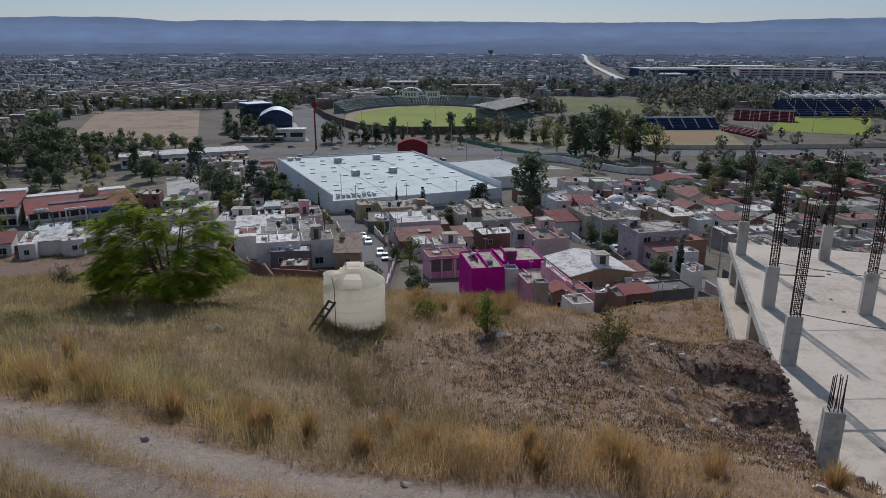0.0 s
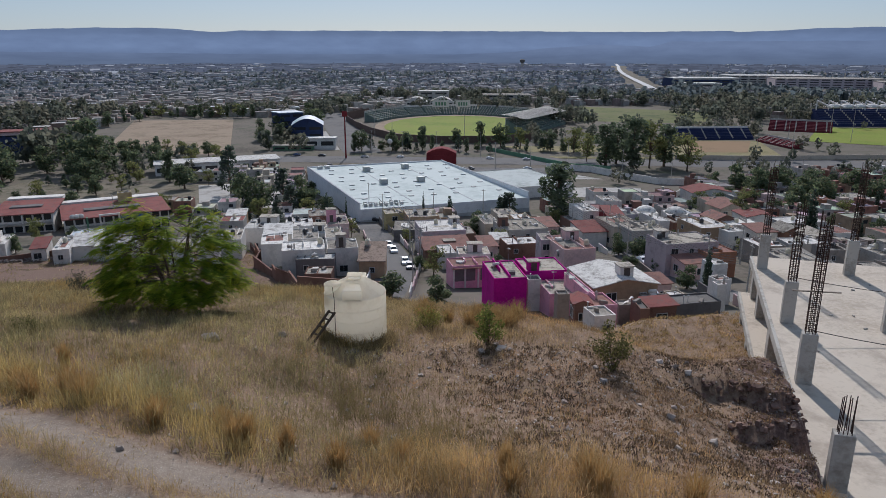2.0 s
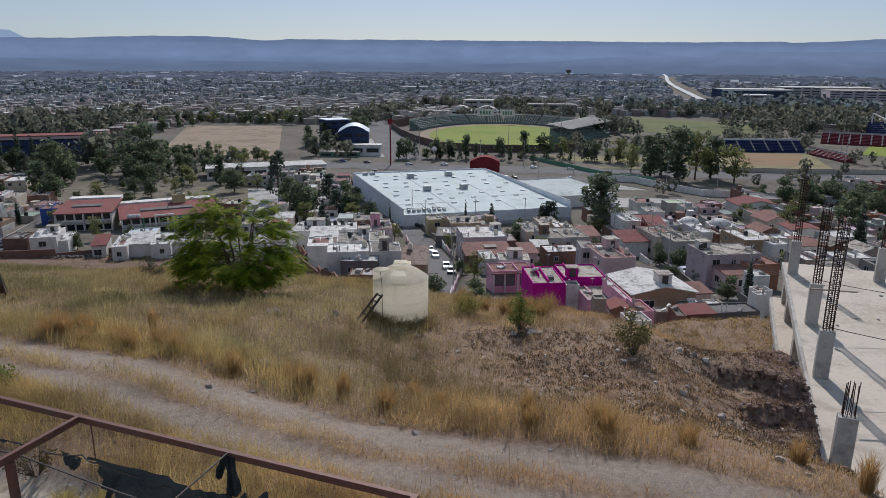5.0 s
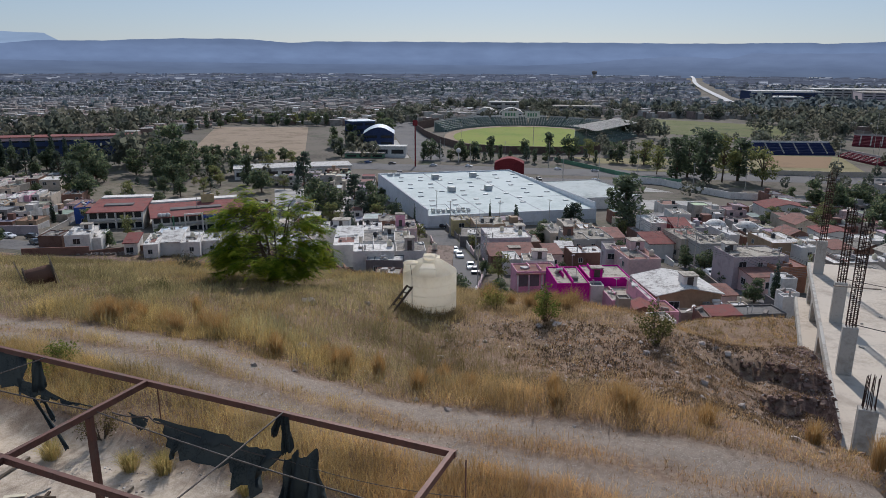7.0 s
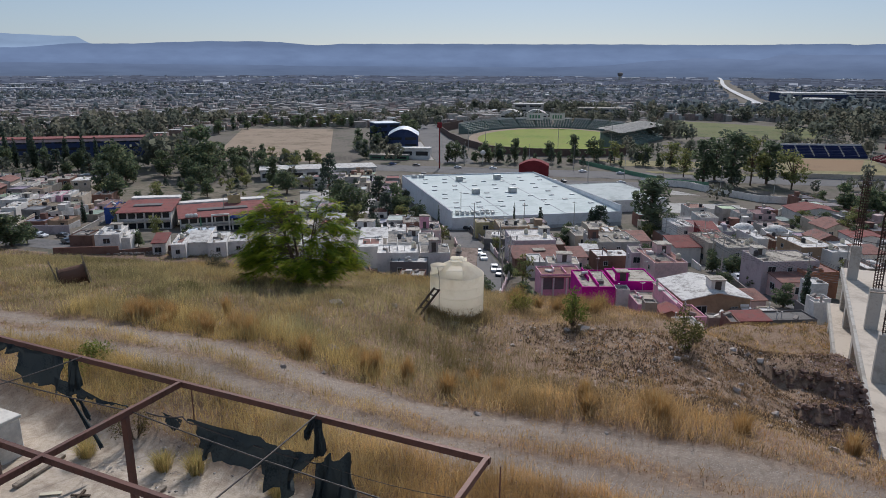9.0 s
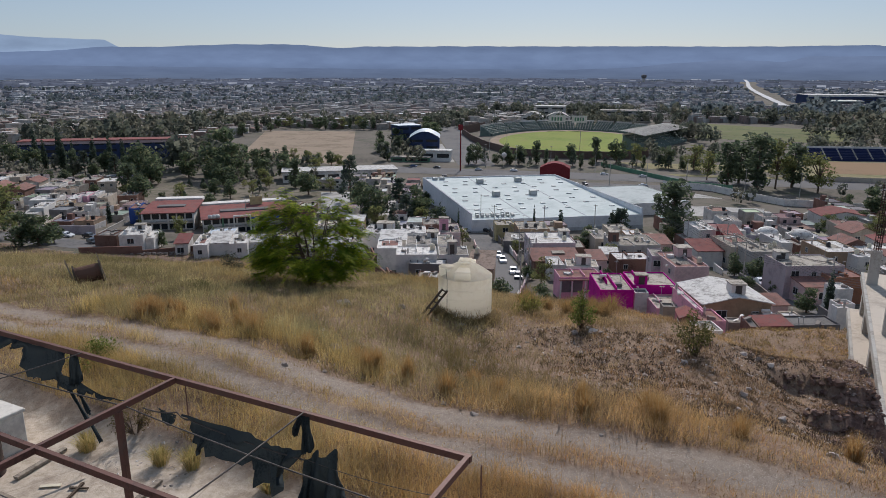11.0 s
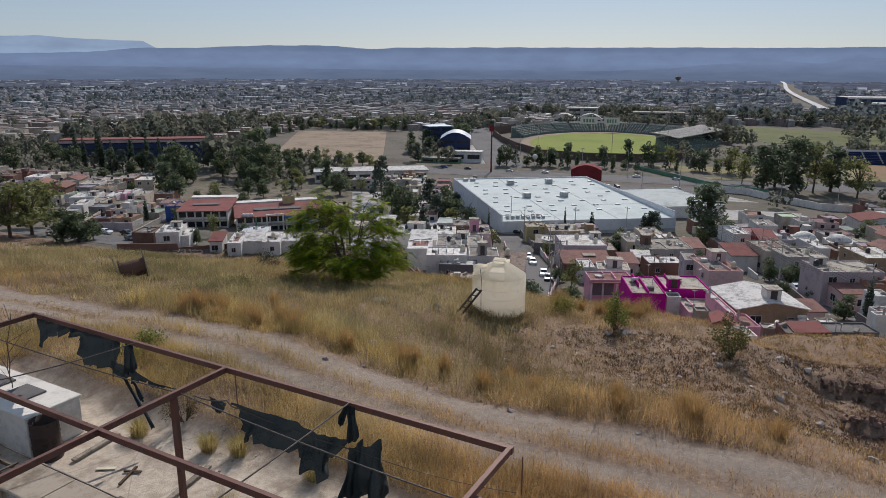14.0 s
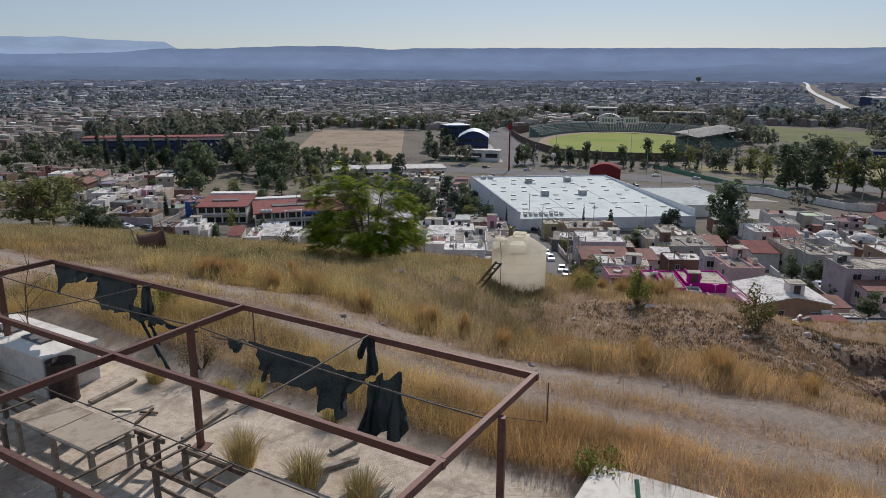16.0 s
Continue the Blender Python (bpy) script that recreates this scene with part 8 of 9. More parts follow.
# ---- plants on the hill ----
def acacia(x, y, h, spread):
    """A young tree of several stems whose fern-like fronds lie in loose level sprays, with gaps between them."""
    r = np.random.default_rng(44)
    z = gz(x, y)
    th = thing("acacia_tree", "bright green feathery-leaved young acacia with several stems", "tree", at=Matrix.Translation((x, y, z)))
    ends = []
    R = spread / 2
    for s in range(6):
        a = 2 * math.pi * s / 6 + r.uniform(-0.35, 0.35)
        lean = r.uniform(0.25, 0.6)
        top = Vector((math.cos(a) * R * lean, math.sin(a) * R * lean * 0.8, h * r.uniform(0.62, 0.8)))
        b = bm_new()
        mid = top * 0.45 + Vector((r.uniform(-0.2, 0.2), r.uniform(-0.2, 0.2), 0.0))
        rod(b, (math.cos(a) * 0.12, math.sin(a) * 0.12, -0.1), mid, 0.07, 7, 0.05), rod(b, mid, top, 0.05, 6, 0.02)
        for k in range(30):
            f = r.uniform(-0.6, 1.0)
            st = mid.lerp(top, f)
            c = a + r.normal(0, 0.9)
            q = R * r.uniform(0.3, 1.0) ** 0.7
            e = Vector((math.cos(c) * q, math.sin(c) * q * 0.8, 0))
            dome = h * (1 - 0.42 * (q / R) ** 2.2) + r.normal(0, 0.12)
            e.z = max(r.uniform(0.9, 1.7), dome - h * abs(r.normal(0, 0.3)) - (0.0 if f > 0.3 else h * r.uniform(0.2, 0.5)))
            bend = st.lerp(e, 0.55) + Vector((0, 0, 0.18))
            rod(b, st, bend, 0.016, 5, 0.010), rod(b, bend, e, 0.010, 4, 0.004)
            ends.append((bend, e))
            if r.random() < 0.6:
                g = e + Vector((r.uniform(-0.55, 0.55), r.uniform(-0.55, 0.55), r.uniform(-0.15, 0.15)))
                rod(b, bend, g, 0.009, 4, 0.004)
                ends.append((bend, g))
        part("stem", b, BARK, th)
    tones = [(0.26, 0.36, 0.026), (0.20, 0.30, 0.024), (0.36, 0.44, 0.033), (0.13, 0.21, 0.02), (0.50, 0.52, 0.048)]
    # fronds: flat sprays of narrow leaflets, held level and drooping at their tips
    vs, cs = [], []
    for p0, p1 in ends:
        out = np.array((p1 - p0).normalized())
        for k in range(13):
            o = np.array(p0.lerp(p1, r.uniform(0.35, 1.02))) + r.normal(0, 0.09, 3) * np.array([1, 1, 0.6])
            d = out * np.array([1, 1, 0.15]) * 0.7 + np.array([*r.normal(0, 0.75, 2), r.uniform(-0.22, 0.12)])
            d /= np.linalg.norm(d)
            sd = np.cross(d, [0, 0, 1.0])
            sd /= np.linalg.norm(sd)
            L = r.uniform(0.34, 0.62)
            t = np.array(tones[r.integers(0, 5)]) * r.uniform(0.7, 1.25)
            for j in range(8):
                f = (j + 0.6) / 8
                droop = np.array([0, 0, -0.16 * f * f])
                for sgn in (-1, 1):
                    p = o + d * L * f + droop
                    q = p + sd * sgn * 0.125 * (1.1 - f * 0.6) + d * 0.035 + np.array([0, 0, r.uniform(-0.03, 0.012)])
                    w = d * 0.022
                    vs += [p - w, p + w, q + w * 0.7, q - w * 0.7]
                    cs += [t] * 4
    v = np.array(vs)
    ob = raw_mesh("crown", v, np.arange(len(v)).reshape(-1, 4), FEATHER, np.array(cs))
    ob.parent = th
    return th


acacia(-12.9, 29.0, 5.5, 6.7)


def bush(x, y, h, w, label, tones, seed, leaf=0.05, count=1500):
    r = np.random.default_rng(seed)
    th = thing("bush", label, "bush", at=Matrix.Translation((x, y, gz(x, y))))
    b = bm_new()
    cs = []
    for k in range(16):
        a = r.uniform(0, 6.28)
        q = r.uniform(0, 1) ** 0.6 * w
        e = (math.cos(a) * q, math.sin(a) * q, h * r.uniform(0.3, 1.0) * (1 - 0.4 * (q / w) ** 2))
        rod(b, (math.cos(a) * 0.05, math.sin(a) * 0.05, -0.05), e, 0.016, 5, 0.004)
        cs += [e, tuple(np.array(e) * 0.75)]
    part("twig_base", b, BARK, th)
    v, f, c = leaf_cloud(cs, [w * 0.34] * len(cs), count, leaf, tones, r, 1.0)
    ob = raw_mesh("foliage", v, f, LEAF, c)
    ob.parent = th
    return th


OL = [(0.12, 0.115, 0.04), (0.16, 0.145, 0.055), (0.085, 0.085, 0.033)]
GR = [(0.16, 0.19, 0.045), (0.21, 0.235, 0.06), (0.12, 0.145, 0.035)]
bush(0.85, 26.0, 1.75, 0.55, "upright light green bush in dry grass", GR, 61)
bush(5.35, 23.9, 1.9, 0.8, "olive green thorn bush on the stony slope", OL, 62, 0.05, 1700)
bush(-1.55, 28.6, 1.2, 0.8, "yellowish green shrub behind the water tank", [(0.26, 0.235, 0.07), (0.19, 0.185, 0.055)], 63, 0.045, 1400)
bush(-21.6, 36.2, 1.3, 0.7, "grey-green low shrub in dry grass", [(0.07, 0.075, 0.05), (0.10, 0.10, 0.07)], 64, 0.05, 900)
bush(-15.5, 22.8, 0.55, 0.6, "dark green low shrub in dry grass", OL, 65, 0.04, 700)
bush(0.15, 7.6, 0.45, 0.5, "low green weed beside the concrete slab", GR, 66, 0.04, 900)
bush(-12.2, 12.0, 0.45, 0.9, "low green weeds beside the track", GR, 67, 0.04, 1500)
bush(-8.9, 9.2, 0.8, 0.45, "dry thorny shrub beside the yard", [(0.16, 0.12, 0.05), (0.11, 0.09, 0.04)], 68, 0.03, 500)


def tussock(x, y, h, w, seed, z=None, n=420, tones=((0.50, 0.39, 0.16), (0.58, 0.45, 0.20), (0.38, 0.34, 0.13))):
    r = np.random.default_rng(seed)
    a, q = r.uniform(0, 6.28, n), r.uniform(0, 1, n) ** 0.6
    z0 = gz(x, y) if z is None else z
    jit = r.normal(0, 0.05, (n, 2)) * w
    base = np.stack([x + np.cos(a) * q * w * 0.4 + jit[:, 0], y + np.sin(a) * q * w * 0.4 + jit[:, 1], np.full(n, z0 - 0.02)], 1)
    hh = h * r.uniform(0.55, 1.08, n)
    sw = r.normal(0, 0.16, (n, 2)) * w
    out = np.stack([np.cos(a) * q * w * 0.62 + sw[:, 0], np.sin(a) * q * w * 0.62 + sw[:, 1], hh * (1 - 0.16 * q)], 1)
    mid = base + out * np.array([0.35, 0.35, 0.65])
    tip = base + out
    s = np.stack([-np.sin(a), np.cos(a), np.zeros(n)], 1) * 0.0042
    v = np.stack([base - s, base + s, mid + s, mid - s, tip], 1).reshape(-1, 3)
    i = np.arange(n)[:, None] * 5
    f = np.concatenate([i + np.array([[0, 1, 2]]), i + np.array([[0, 2, 3]]), i + np.array([[3, 2, 4]])], 0)
    t = np.array(tones)[r.integers(0, len(tones), n)] * r.uniform(0.7, 1.2, (n, 1))
    return tagged(raw_mesh("grass_tussock", v, f, GRASS, np.repeat(t, 5, 0)), "dry yellow-green grass tussock on bare ground", "grass", "grass tussocks")


for k, (u, v, h, w) in enumerate(((9.2, -0.1, 0.5, 0.4), (6.6, -0.6, 0.55, 0.4), (7.3, -0.4, 0.5, 0.35), (11.6, 2.4, 0.7, 0.5), (12.4, 1.9, 0.8, 0.5), (4.6, -0.7, 0.5, 0.45))):
    p = uv(u, v)
    tussock(p.x, p.y, h, w, 200 + k)
rr = random.Random(9)
for k in range(34):                               # clumps of taller grass above the track
    x = rr.uniform(-16, 8)
    y = 12.9 - 0.27 * x + abs(rr.gauss(0, 1.1))
    if track(np.array(x), np.array(y)) < 0.2 and bool(hill_place(np.array([x]), np.array([y]))[0]):
        tussock(x, y, rr.uniform(0.6, 1.0), rr.uniform(0.3, 0.55), 300 + k, None, 420, (GOLD, STRAW, (0.42, 0.25, 0.09)))
for k in range(13):                               # tufts round the foot of the water tank
    a = math.radians(-172 + k * 14 + rr.uniform(-5, 5))
    tussock(TANK[0] + 1.42 * math.cos(a), TANK[1] + 1.42 * math.sin(a), rr.uniform(0.34, 0.55), rr.uniform(0.5, 0.75), 700 + k, None, 320, (GREY, (0.40, 0.31, 0.15), OLIVE))
for k in range(16):                               # rusty clumps along the brow
    x = rr.uniform(-2.8, 2.6)
    y = 29.5 + rr.uniform(-1.0, 4.0)
    tussock(x, y, rr.uniform(0.7, 1.1), rr.uniform(0.5, 0.8), 500 + k, None, 420, ((0.40, 0.25, 0.10), (0.33, 0.20, 0.08), (0.45, 0.32, 0.14)))
for u, v, h in ((12.35, 0.75, 2.9), (12.15, 0.9, 2.2), (12.6, 1.2, 2.5)):         # bare saplings by the cistern
    sap = thing("bare_sapling", "thin leafless brown sapling beside the cistern", "sapling", "bare saplings", at=Matrix.Translation(uv(u, v)))
    p, stem = Vector((0, 0, -0.05)), bm_new()
    for k in range(6):
        q = p + Vector((rr.uniform(-0.12, 0.12), rr.uniform(-0.1, 0.1), h / 6))
        rod(stem, p, q, 0.02 - k * 0.0025, 6, 0.0175 - k * 0.0025)
        if k > 1:
            tw = rod(bm_new(), p, p + Vector((rr.uniform(-0.5, 0.5), rr.uniform(-0.4, 0.4), rr.uniform(0.25, 0.6))), 0.009, 5, 0.004)
            part("twig", tw, BARK, sap)
        p = q
    part("stem", stem, BARK, sap)


# ---- stones ----
STONE = surface("grey_stone", (0.24, 0.20, 0.17), (0.42, 0.37, 0.33), big=1.0, fine=9.0, rough=0.92, bump=0.4, dist=0.02, stain=(0.2, 0.15, 0.12), vary=0.2)
REDROCK = surface("reddish_bank_rock", (0.085, 0.05, 0.042), (0.20, 0.128, 0.102), big=0.8, fine=6.0, rough=0.95, bump=0.5, dist=0.03, stain=(0.27, 0.2, 0.16), vary=0.25)


def stone_mesh(seed, mat):
    """A broken block with flat faces and sharp edges."""
    r = random.Random(seed)
    b = bm_new()
    bmesh.ops.create_cube(b, size=1.5)
    for v in b.verts:
        v.co = Vector((v.co.x * r.uniform(0.6, 1.25), v.co.y * r.uniform(0.6, 1.25), v.co.z * r.uniform(0.45, 0.85)))
    for k in range(4):                            # corners knocked off
        n = Vector((r.uniform(-1, 1), r.uniform(-1, 1), r.uniform(-0.2, 1))).normalized()
        g = bmesh.ops.bisect_plane(b, geom=b.verts[:] + b.edges[:] + b.faces[:], plane_co=n * r.uniform(0.55, 0.75), plane_no=n, clear_outer=True)
        es = [e for e in g["geom_cut"] if isinstance(e, bmesh.types.BMEdge)]
        if len(es) > 2:
            bmesh.ops.contextual_create(b, geom=es)
    bmesh.ops.recalc_face_normals(b, faces=b.faces)
    return shared(b, "stone", [mat])


STONES = [stone_mesh(k, STONE) for k in range(4)]
ROCKS = [stone_mesh(k + 10, REDROCK) for k in range(6)]


def stone(x, y, s, name="stone", label="pale grey loose stone in the dry grass", meshes=STONES, z=None):
    ob = new(name, rr.choice(meshes))
    ob.matrix_world = Matrix.Translation((x, y, (gz(x, y) if z is None else z) + s * 0.2)) @ pose(0, 0, 0, rr.uniform(-25, 25), rr.uniform(-25, 25), rr.uniform(0, 360)) @ Matrix.Diagonal((s, s * rr.uniform(0.6, 1), s * rr.uniform(0.6, 1), 1))
    return tagged(ob, label, "stone", "loose stones")


for x, y, s in ((-6.75, 16.1, 0.36), (-8.8, 22.6, 0.3), (-4.2, 24.6, 0.24), (-3.6, 24.4, 0.2), (-3.35, 24.2, 0.14), (1.3, 25.4, 0.24), (1.7, 25.3, 0.18), (0.6, 25.2, 0.2), (-6.9, 24.6, 0.28), (3.2, 20.9, 0.15), (6.5, 20.5, 0.2), (8.3, 26.2, 0.2), (8.7, 25.9, 0.24), (7.7, 26.4, 0.18), (-1.0, 15.2, 0.2)):
    stone(x, y, s)
for k in range(150):
    x, y = rr.uniform(-9, 10.5), rr.uniform(9.0, 29)
    if bool(hill_place(np.array([x]), np.array([y]))[0]) or rr.random() < 0.3:
        stone(x, y, rr.uniform(0.04, 0.13) * (1.5 if x > 4 else 1))
for k in range(150):                              # broken rock of the cut bank
    y = rr.uniform(15, 30)
    x = CLIFF_A[0] + (y - CLIFF_A[1]) * CLIFF_D[0] / CLIFF_D[1] + rr.uniform(-2.6, -0.4)
    stone(x, y, rr.choice([0.04, 0.05, 0.07, 0.09, 0.14]) * rr.uniform(0.8, 1.2), "bank_rock", "reddish brown broken rock of the cut bank", ROCKS)
for y0, k0, x0, x1 in ((25.45, -0.42, 8.9, 12.3), (22.5, 0.35, 9.1, 11.8)):      # rock standing out of the scarps
    for k in range(75):
        x = rr.uniform(x0, x1)
        y = y0 + k0 * (x - 9.7) + 0.22 * math.sin(2.6 * x + y0) + 0.1 * math.sin(7.1 * x) - rr.uniform(-0.12, 0.5)
        stone(x, y, rr.choice([0.07, 0.1, 0.13, 0.17]) * rr.uniform(0.8, 1.3), "bank_rock", "reddish brown broken rock of the cut bank", ROCKS)


def pebbles(name, label, count, xr, yr, accept, mat, sizes, seed):
    """Loose stones too many to count, in one mesh: squat four-sided points with random turns."""
    r = np.random.default_rng(seed)
    x, y = r.uniform(*xr, count), r.uniform(*yr, count)
    k = r.uniform(0, 1, count) < accept(x, y)
    x, y = x[k], y[k]
    n = len(x)
    s = sizes[0] + (sizes[1] - sizes[0]) * r.uniform(0, 1, n) ** 3
    a = r.uniform(0, 6.28, n)
    ring = np.stack([a + q * 1.57 + r.uniform(-0.4, 0.4, n) for q in range(4)], 1)
    rad = s[:, None] * r.uniform(0.6, 1.2, (n, 4))
    z = ground_z(x, y)
    foot = np.stack([x[:, None] + np.cos(ring) * rad, y[:, None] + np.sin(ring) * rad, np.repeat(z[:, None] - 0.005, 4, 1)], -1)
    head = np.stack([x[:, None] + np.cos(ring) * rad * 0.55, y[:, None] + np.sin(ring) * rad * 0.55, z[:, None] + s[:, None] * r.uniform(0.2, 0.45, (n, 4))], -1)
    v = np.concatenate([foot, head], 1).reshape(-1, 3)
    i = np.arange(n)[:, None] * 8
    f = np.concatenate([i + np.array([[q, (q + 1) % 4, 4 + (q + 1) % 4, 4 + q]]) for q in range(4)] + [i + np.array([[4, 5, 6, 7]])], 0)
    return tagged(raw_mesh(name, v, f, mat), label, "stones", kind="stuff")


def island_stone(name, stops):
    m = bpy.data.materials.new(name)
    t, n, l, b = nodes_of(m)
    g = n.new("ShaderNodeNewGeometry")
    col = ramp(n, l, g.outputs["Random Per Island"], stops)
    col = mixc(n, l, 1.0, col, ramp(n, l, noise_tex(n, l, g.outputs["Position"], 30, 4), [(0.3, (0.75, 0.75, 0.75)), (0.7, (1.15, 1.15, 1.15))]), "MULTIPLY")
    l.new(col, b.inputs["Base Color"])
    b.inputs["Roughness"].default_value = 0.92
    return m


PEBBLE = island_stone("pebble", [(0.0, (0.26, 0.21, 0.175)), (0.5, (0.40, 0.345, 0.30)), (1.0, (0.58, 0.54, 0.50))])
BANK_CHIP = island_stone("bank_chip", [(0.0, (0.09, 0.055, 0.045)), (0.6, (0.20, 0.135, 0.11)), (1.0, (0.38, 0.31, 0.27))])
pebbles("track_gravel", "loose pale gravel on the wheel tracks", 9000, (-14, 12), (7, 16), lambda x, y: track(x, y) * 0.9 * (in_patio(x, y) < 0.3), PEBBLE, (0.006, 0.03), 81)
pebbles("hillside_gravel", "small grey and brown stones on bare soil", 9000, (-6, 12), (13, 29), lambda x, y: 0.1 + 0.9 * bare(x, y), PEBBLE, (0.012, 0.08), 82)
pebbles("bank_gravel", "reddish brown stone chips along the broken bank", 7000, (7.5, 14), (15, 30), lambda x, y: smooth(-3.4, -1.2, (x - CLIFF_A[0]) * CLIFF_D[1] - (y - CLIFF_A[1]) * CLIFF_D[0]), BANK_CHIP, (0.015, 0.11), 83)
pebbles("yard_gravel", "grey crumbled rubble spread on the yard floor", 2600, (-10, -5), (7.2, 10), lambda x, y: np.exp(-((x + 7.4) / 0.9) ** 2 - ((y - 8.7) / 0.55) ** 2), PEBBLE, (0.01, 0.06), 84)
for a, c in (((6.9, 33.5), (8.4, 33.9)), ((8.8, 33.4), (10.2, 34.2))):
    b = rod(bm_new(), (a[0], a[1], gz(*a) + 0.12), (c[0], c[1], gz(*c) + 0.14), 0.09, 7, 0.07)
    tagged(mesh_ob("log", b, WOOD_GREY), "pale weathered log lying in dry grass", "log", "logs")

# ---- cable drum ----
th = thing("cable_drum", "rusty empty cable drum with grey wooden flanges in the grass", "drum", at=Matrix.Translation((-21.65, 23.5, gz(-21.65, 23.5) + 0.48)) @ pose(0, 0, 0, 0, -8, 40))
part("core", rod(bm_new(), (-0.52, 0, 0), (0.52, 0, 0), 0.40, 20), surface("rusty_drum", (0.07, 0.042, 0.03), (0.15, 0.085, 0.06), big=2, fine=10, rough=0.8, bump=0.2), th)
for x in (-0.55, 0.55):
    part("flange", rod(bm_new(), (x - 0.035, 0, 0), (x + 0.035, 0, 0), 0.52, 22), WOOD_DARK, th)
for x, l in ((-0.62, -0.16), (0.66, -0.10)):
    part("stake", rod(bm_new(), (x, -0.1, -0.5), (x + l, -0.05, 0.9), 0.03, 6, 0.025), WOOD_GREY, th)

# ---- things in the yard ----
WHITEWASH = surface("whitewashed_concrete", (0.56, 0.52, 0.46), (0.70, 0.66, 0.59), big=0.8, fine=5, rough=0.85, bump=0.15, dist=0.01, stain=(0.48, 0.45, 0.41))
th = thing("cistern", "whitewashed concrete cistern box with dark hatches", "cistern", at=Matrix.Translation(uv(10.46, 1.65)) @ pose(0, 0, 0, 0, 0, math.degrees(math.atan2(CU.y, CU.x))))
part("box", box(bm_new(), (0, -1.25, -0.1), (3.3, 0, 0.86), None, 0.02), WHITEWASH, th)
part("cover_slab", box(bm_new(), (-0.03, -1.28, 0.862), (3.33, 0.03, 0.94), None, 0.015), WHITEWASH, th)
for u in (0.75, 1.95):
    part("hatch", box(bm_new(), (u, -0.95, 0.942), (u + 0.75, -0.4, 0.985), None, 0.01), WALLS["dark"], th, "dark rusty hatch lid")
th = thing("oil_drum", "dark rusted open steel drum beside the cistern", "drum", at=Matrix.Translation(uv(10.12, 1.46)))
part("shell", lathe(bm_new(), [(0.29, 0), (0.295, 0.02), (0.285, 0.04), (0.285, 0.28), (0.297, 0.30), (0.285, 0.32), (0.285, 0.57), (0.297, 0.59), (0.285, 0.61), (0.285, 0.87), (0.295, 0.89), (0.275, 0.89), (0.275, 0.2), (0.02, 0.19)], 28), surface("burnt_steel", (0.022, 0.017, 0.015), (0.06, 0.036, 0.028), big=2.5, fine=12, rough=0.75, bump=0.2, metal=0.2), th, "", True)


def plank_table(u0, u1, v0, v1, top, boards, label, cover=1.0):
    th = thing("wooden_table", label, "table", "plank tables under the frame", at=Matrix.Translation(uv(u0, v1)) @ pose(0, 0, 0, 0, 0, math.degrees(math.atan2(CU.y, CU.x))))
    L, D, H = u1 - u0, v1 - v0, top - YARD          # local x along u, local y along v
    for x in np.linspace(0.06, L - 0.06, 3 if L > 1.6 else 2):
        for y in (-0.05, -D + 0.05):
            part("leg", box(bm_new(), (x - 0.04, y - 0.04, -0.02), (x + 0.04, y + 0.04, H - 0.10)), WOOD_GREY, th)
        part("crosspiece", box(bm_new(), (x - 0.025, -D + 0.02, H - 0.16), (x + 0.025, -0.02, H - 0.101)), WOOD_GREY, th)
    for y in (-0.03, -D + 0.03):
        part("rail", box(bm_new(), (-0.1, y - 0.025, H - 0.10), (L + 0.1, y + 0.025, H - 0.03)), WOOD_GREY, th)
    n = boards
    for k in range(n):
        x0, x1 = cover * L * k / n, cover * L * (k + 1) / n
        part("board", box(bm_new(), (x0 + 0.008, -D - 0.06, H - 0.028), (x1 - 0.008, 0.06, H + 0.002 + 0.006 * (k % 2)), None, 0.004), BOARD, th, "pale weathered plywood board")
    return th


BOARD = surface("pale_plywood", (0.27, 0.22, 0.165), (0.38, 0.32, 0.25), big=0.9, fine=9, rough=0.88, bump=0.2, dist=0.004, stain=(0.19, 0.15, 0.11))
plank_table(6.53, 8.85, 2.38, 3.16, 2.72, 2, "rough wooden table with two weathered boards")


TIMBER = surface("brown_timber", (0.085, 0.062, 0.046), (0.19, 0.148, 0.115), big=1.4, fine=15, rough=0.9, bump=0.4, dist=0.005, stain=(0.06, 0.045, 0.035))


def open_frame(u0, u1, v0, v1, top, bars, sheet, label):
    """A trestle of rough timber without a top: rails on legs, cross bars, and a sheet of plywood over the far end."""
    th = thing("timber_frame", label, "trestle", "timber trestles under the frame", at=Matrix.Translation(uv(u0, v1)) @ pose(0, 0, 0, 0, 0, math.degrees(math.atan2(CU.y, CU.x))))
    L, D, H = u1 - u0, v1 - v0, top - YARD
    for x in (0.05, L - 0.05):
        for y in (-0.06, -D + 0.06):
            part("leg", box(bm_new(), (x - 0.045, y - 0.035, -0.02), (x + 0.045, y + 0.035, H - 0.085)), TIMBER, th)
    for y in (-0.03, -D + 0.03):
        part("rail", beam(bm_new(), (-0.12, y, H - 0.045), (L + 0.1, y + 0.02, H - 0.04), 0.05, 0.08), TIMBER, th)
    for x in bars:
        part("cross_bar", beam(bm_new(), (x - u0, -D - 0.05, H + 0.012), (x - u0 + 0.02, 0.05, H + 0.015), 0.045, 0.028), TIMBER, th)
    for y in (-0.06, -D + 0.06):
        part("brace", beam(bm_new(), (0.12, y, 0.22), (L - 0.12, y, 0.3), 0.03, 0.07), TIMBER, th)
    if sheet:
        part("sheet", box(bm_new(), (0.02, -D - 0.08, H + 0.03), (sheet - u0, 0.08, H + 0.048), None, 0.004), BOARD, th, "pale weathered plywood sheet")
    return th


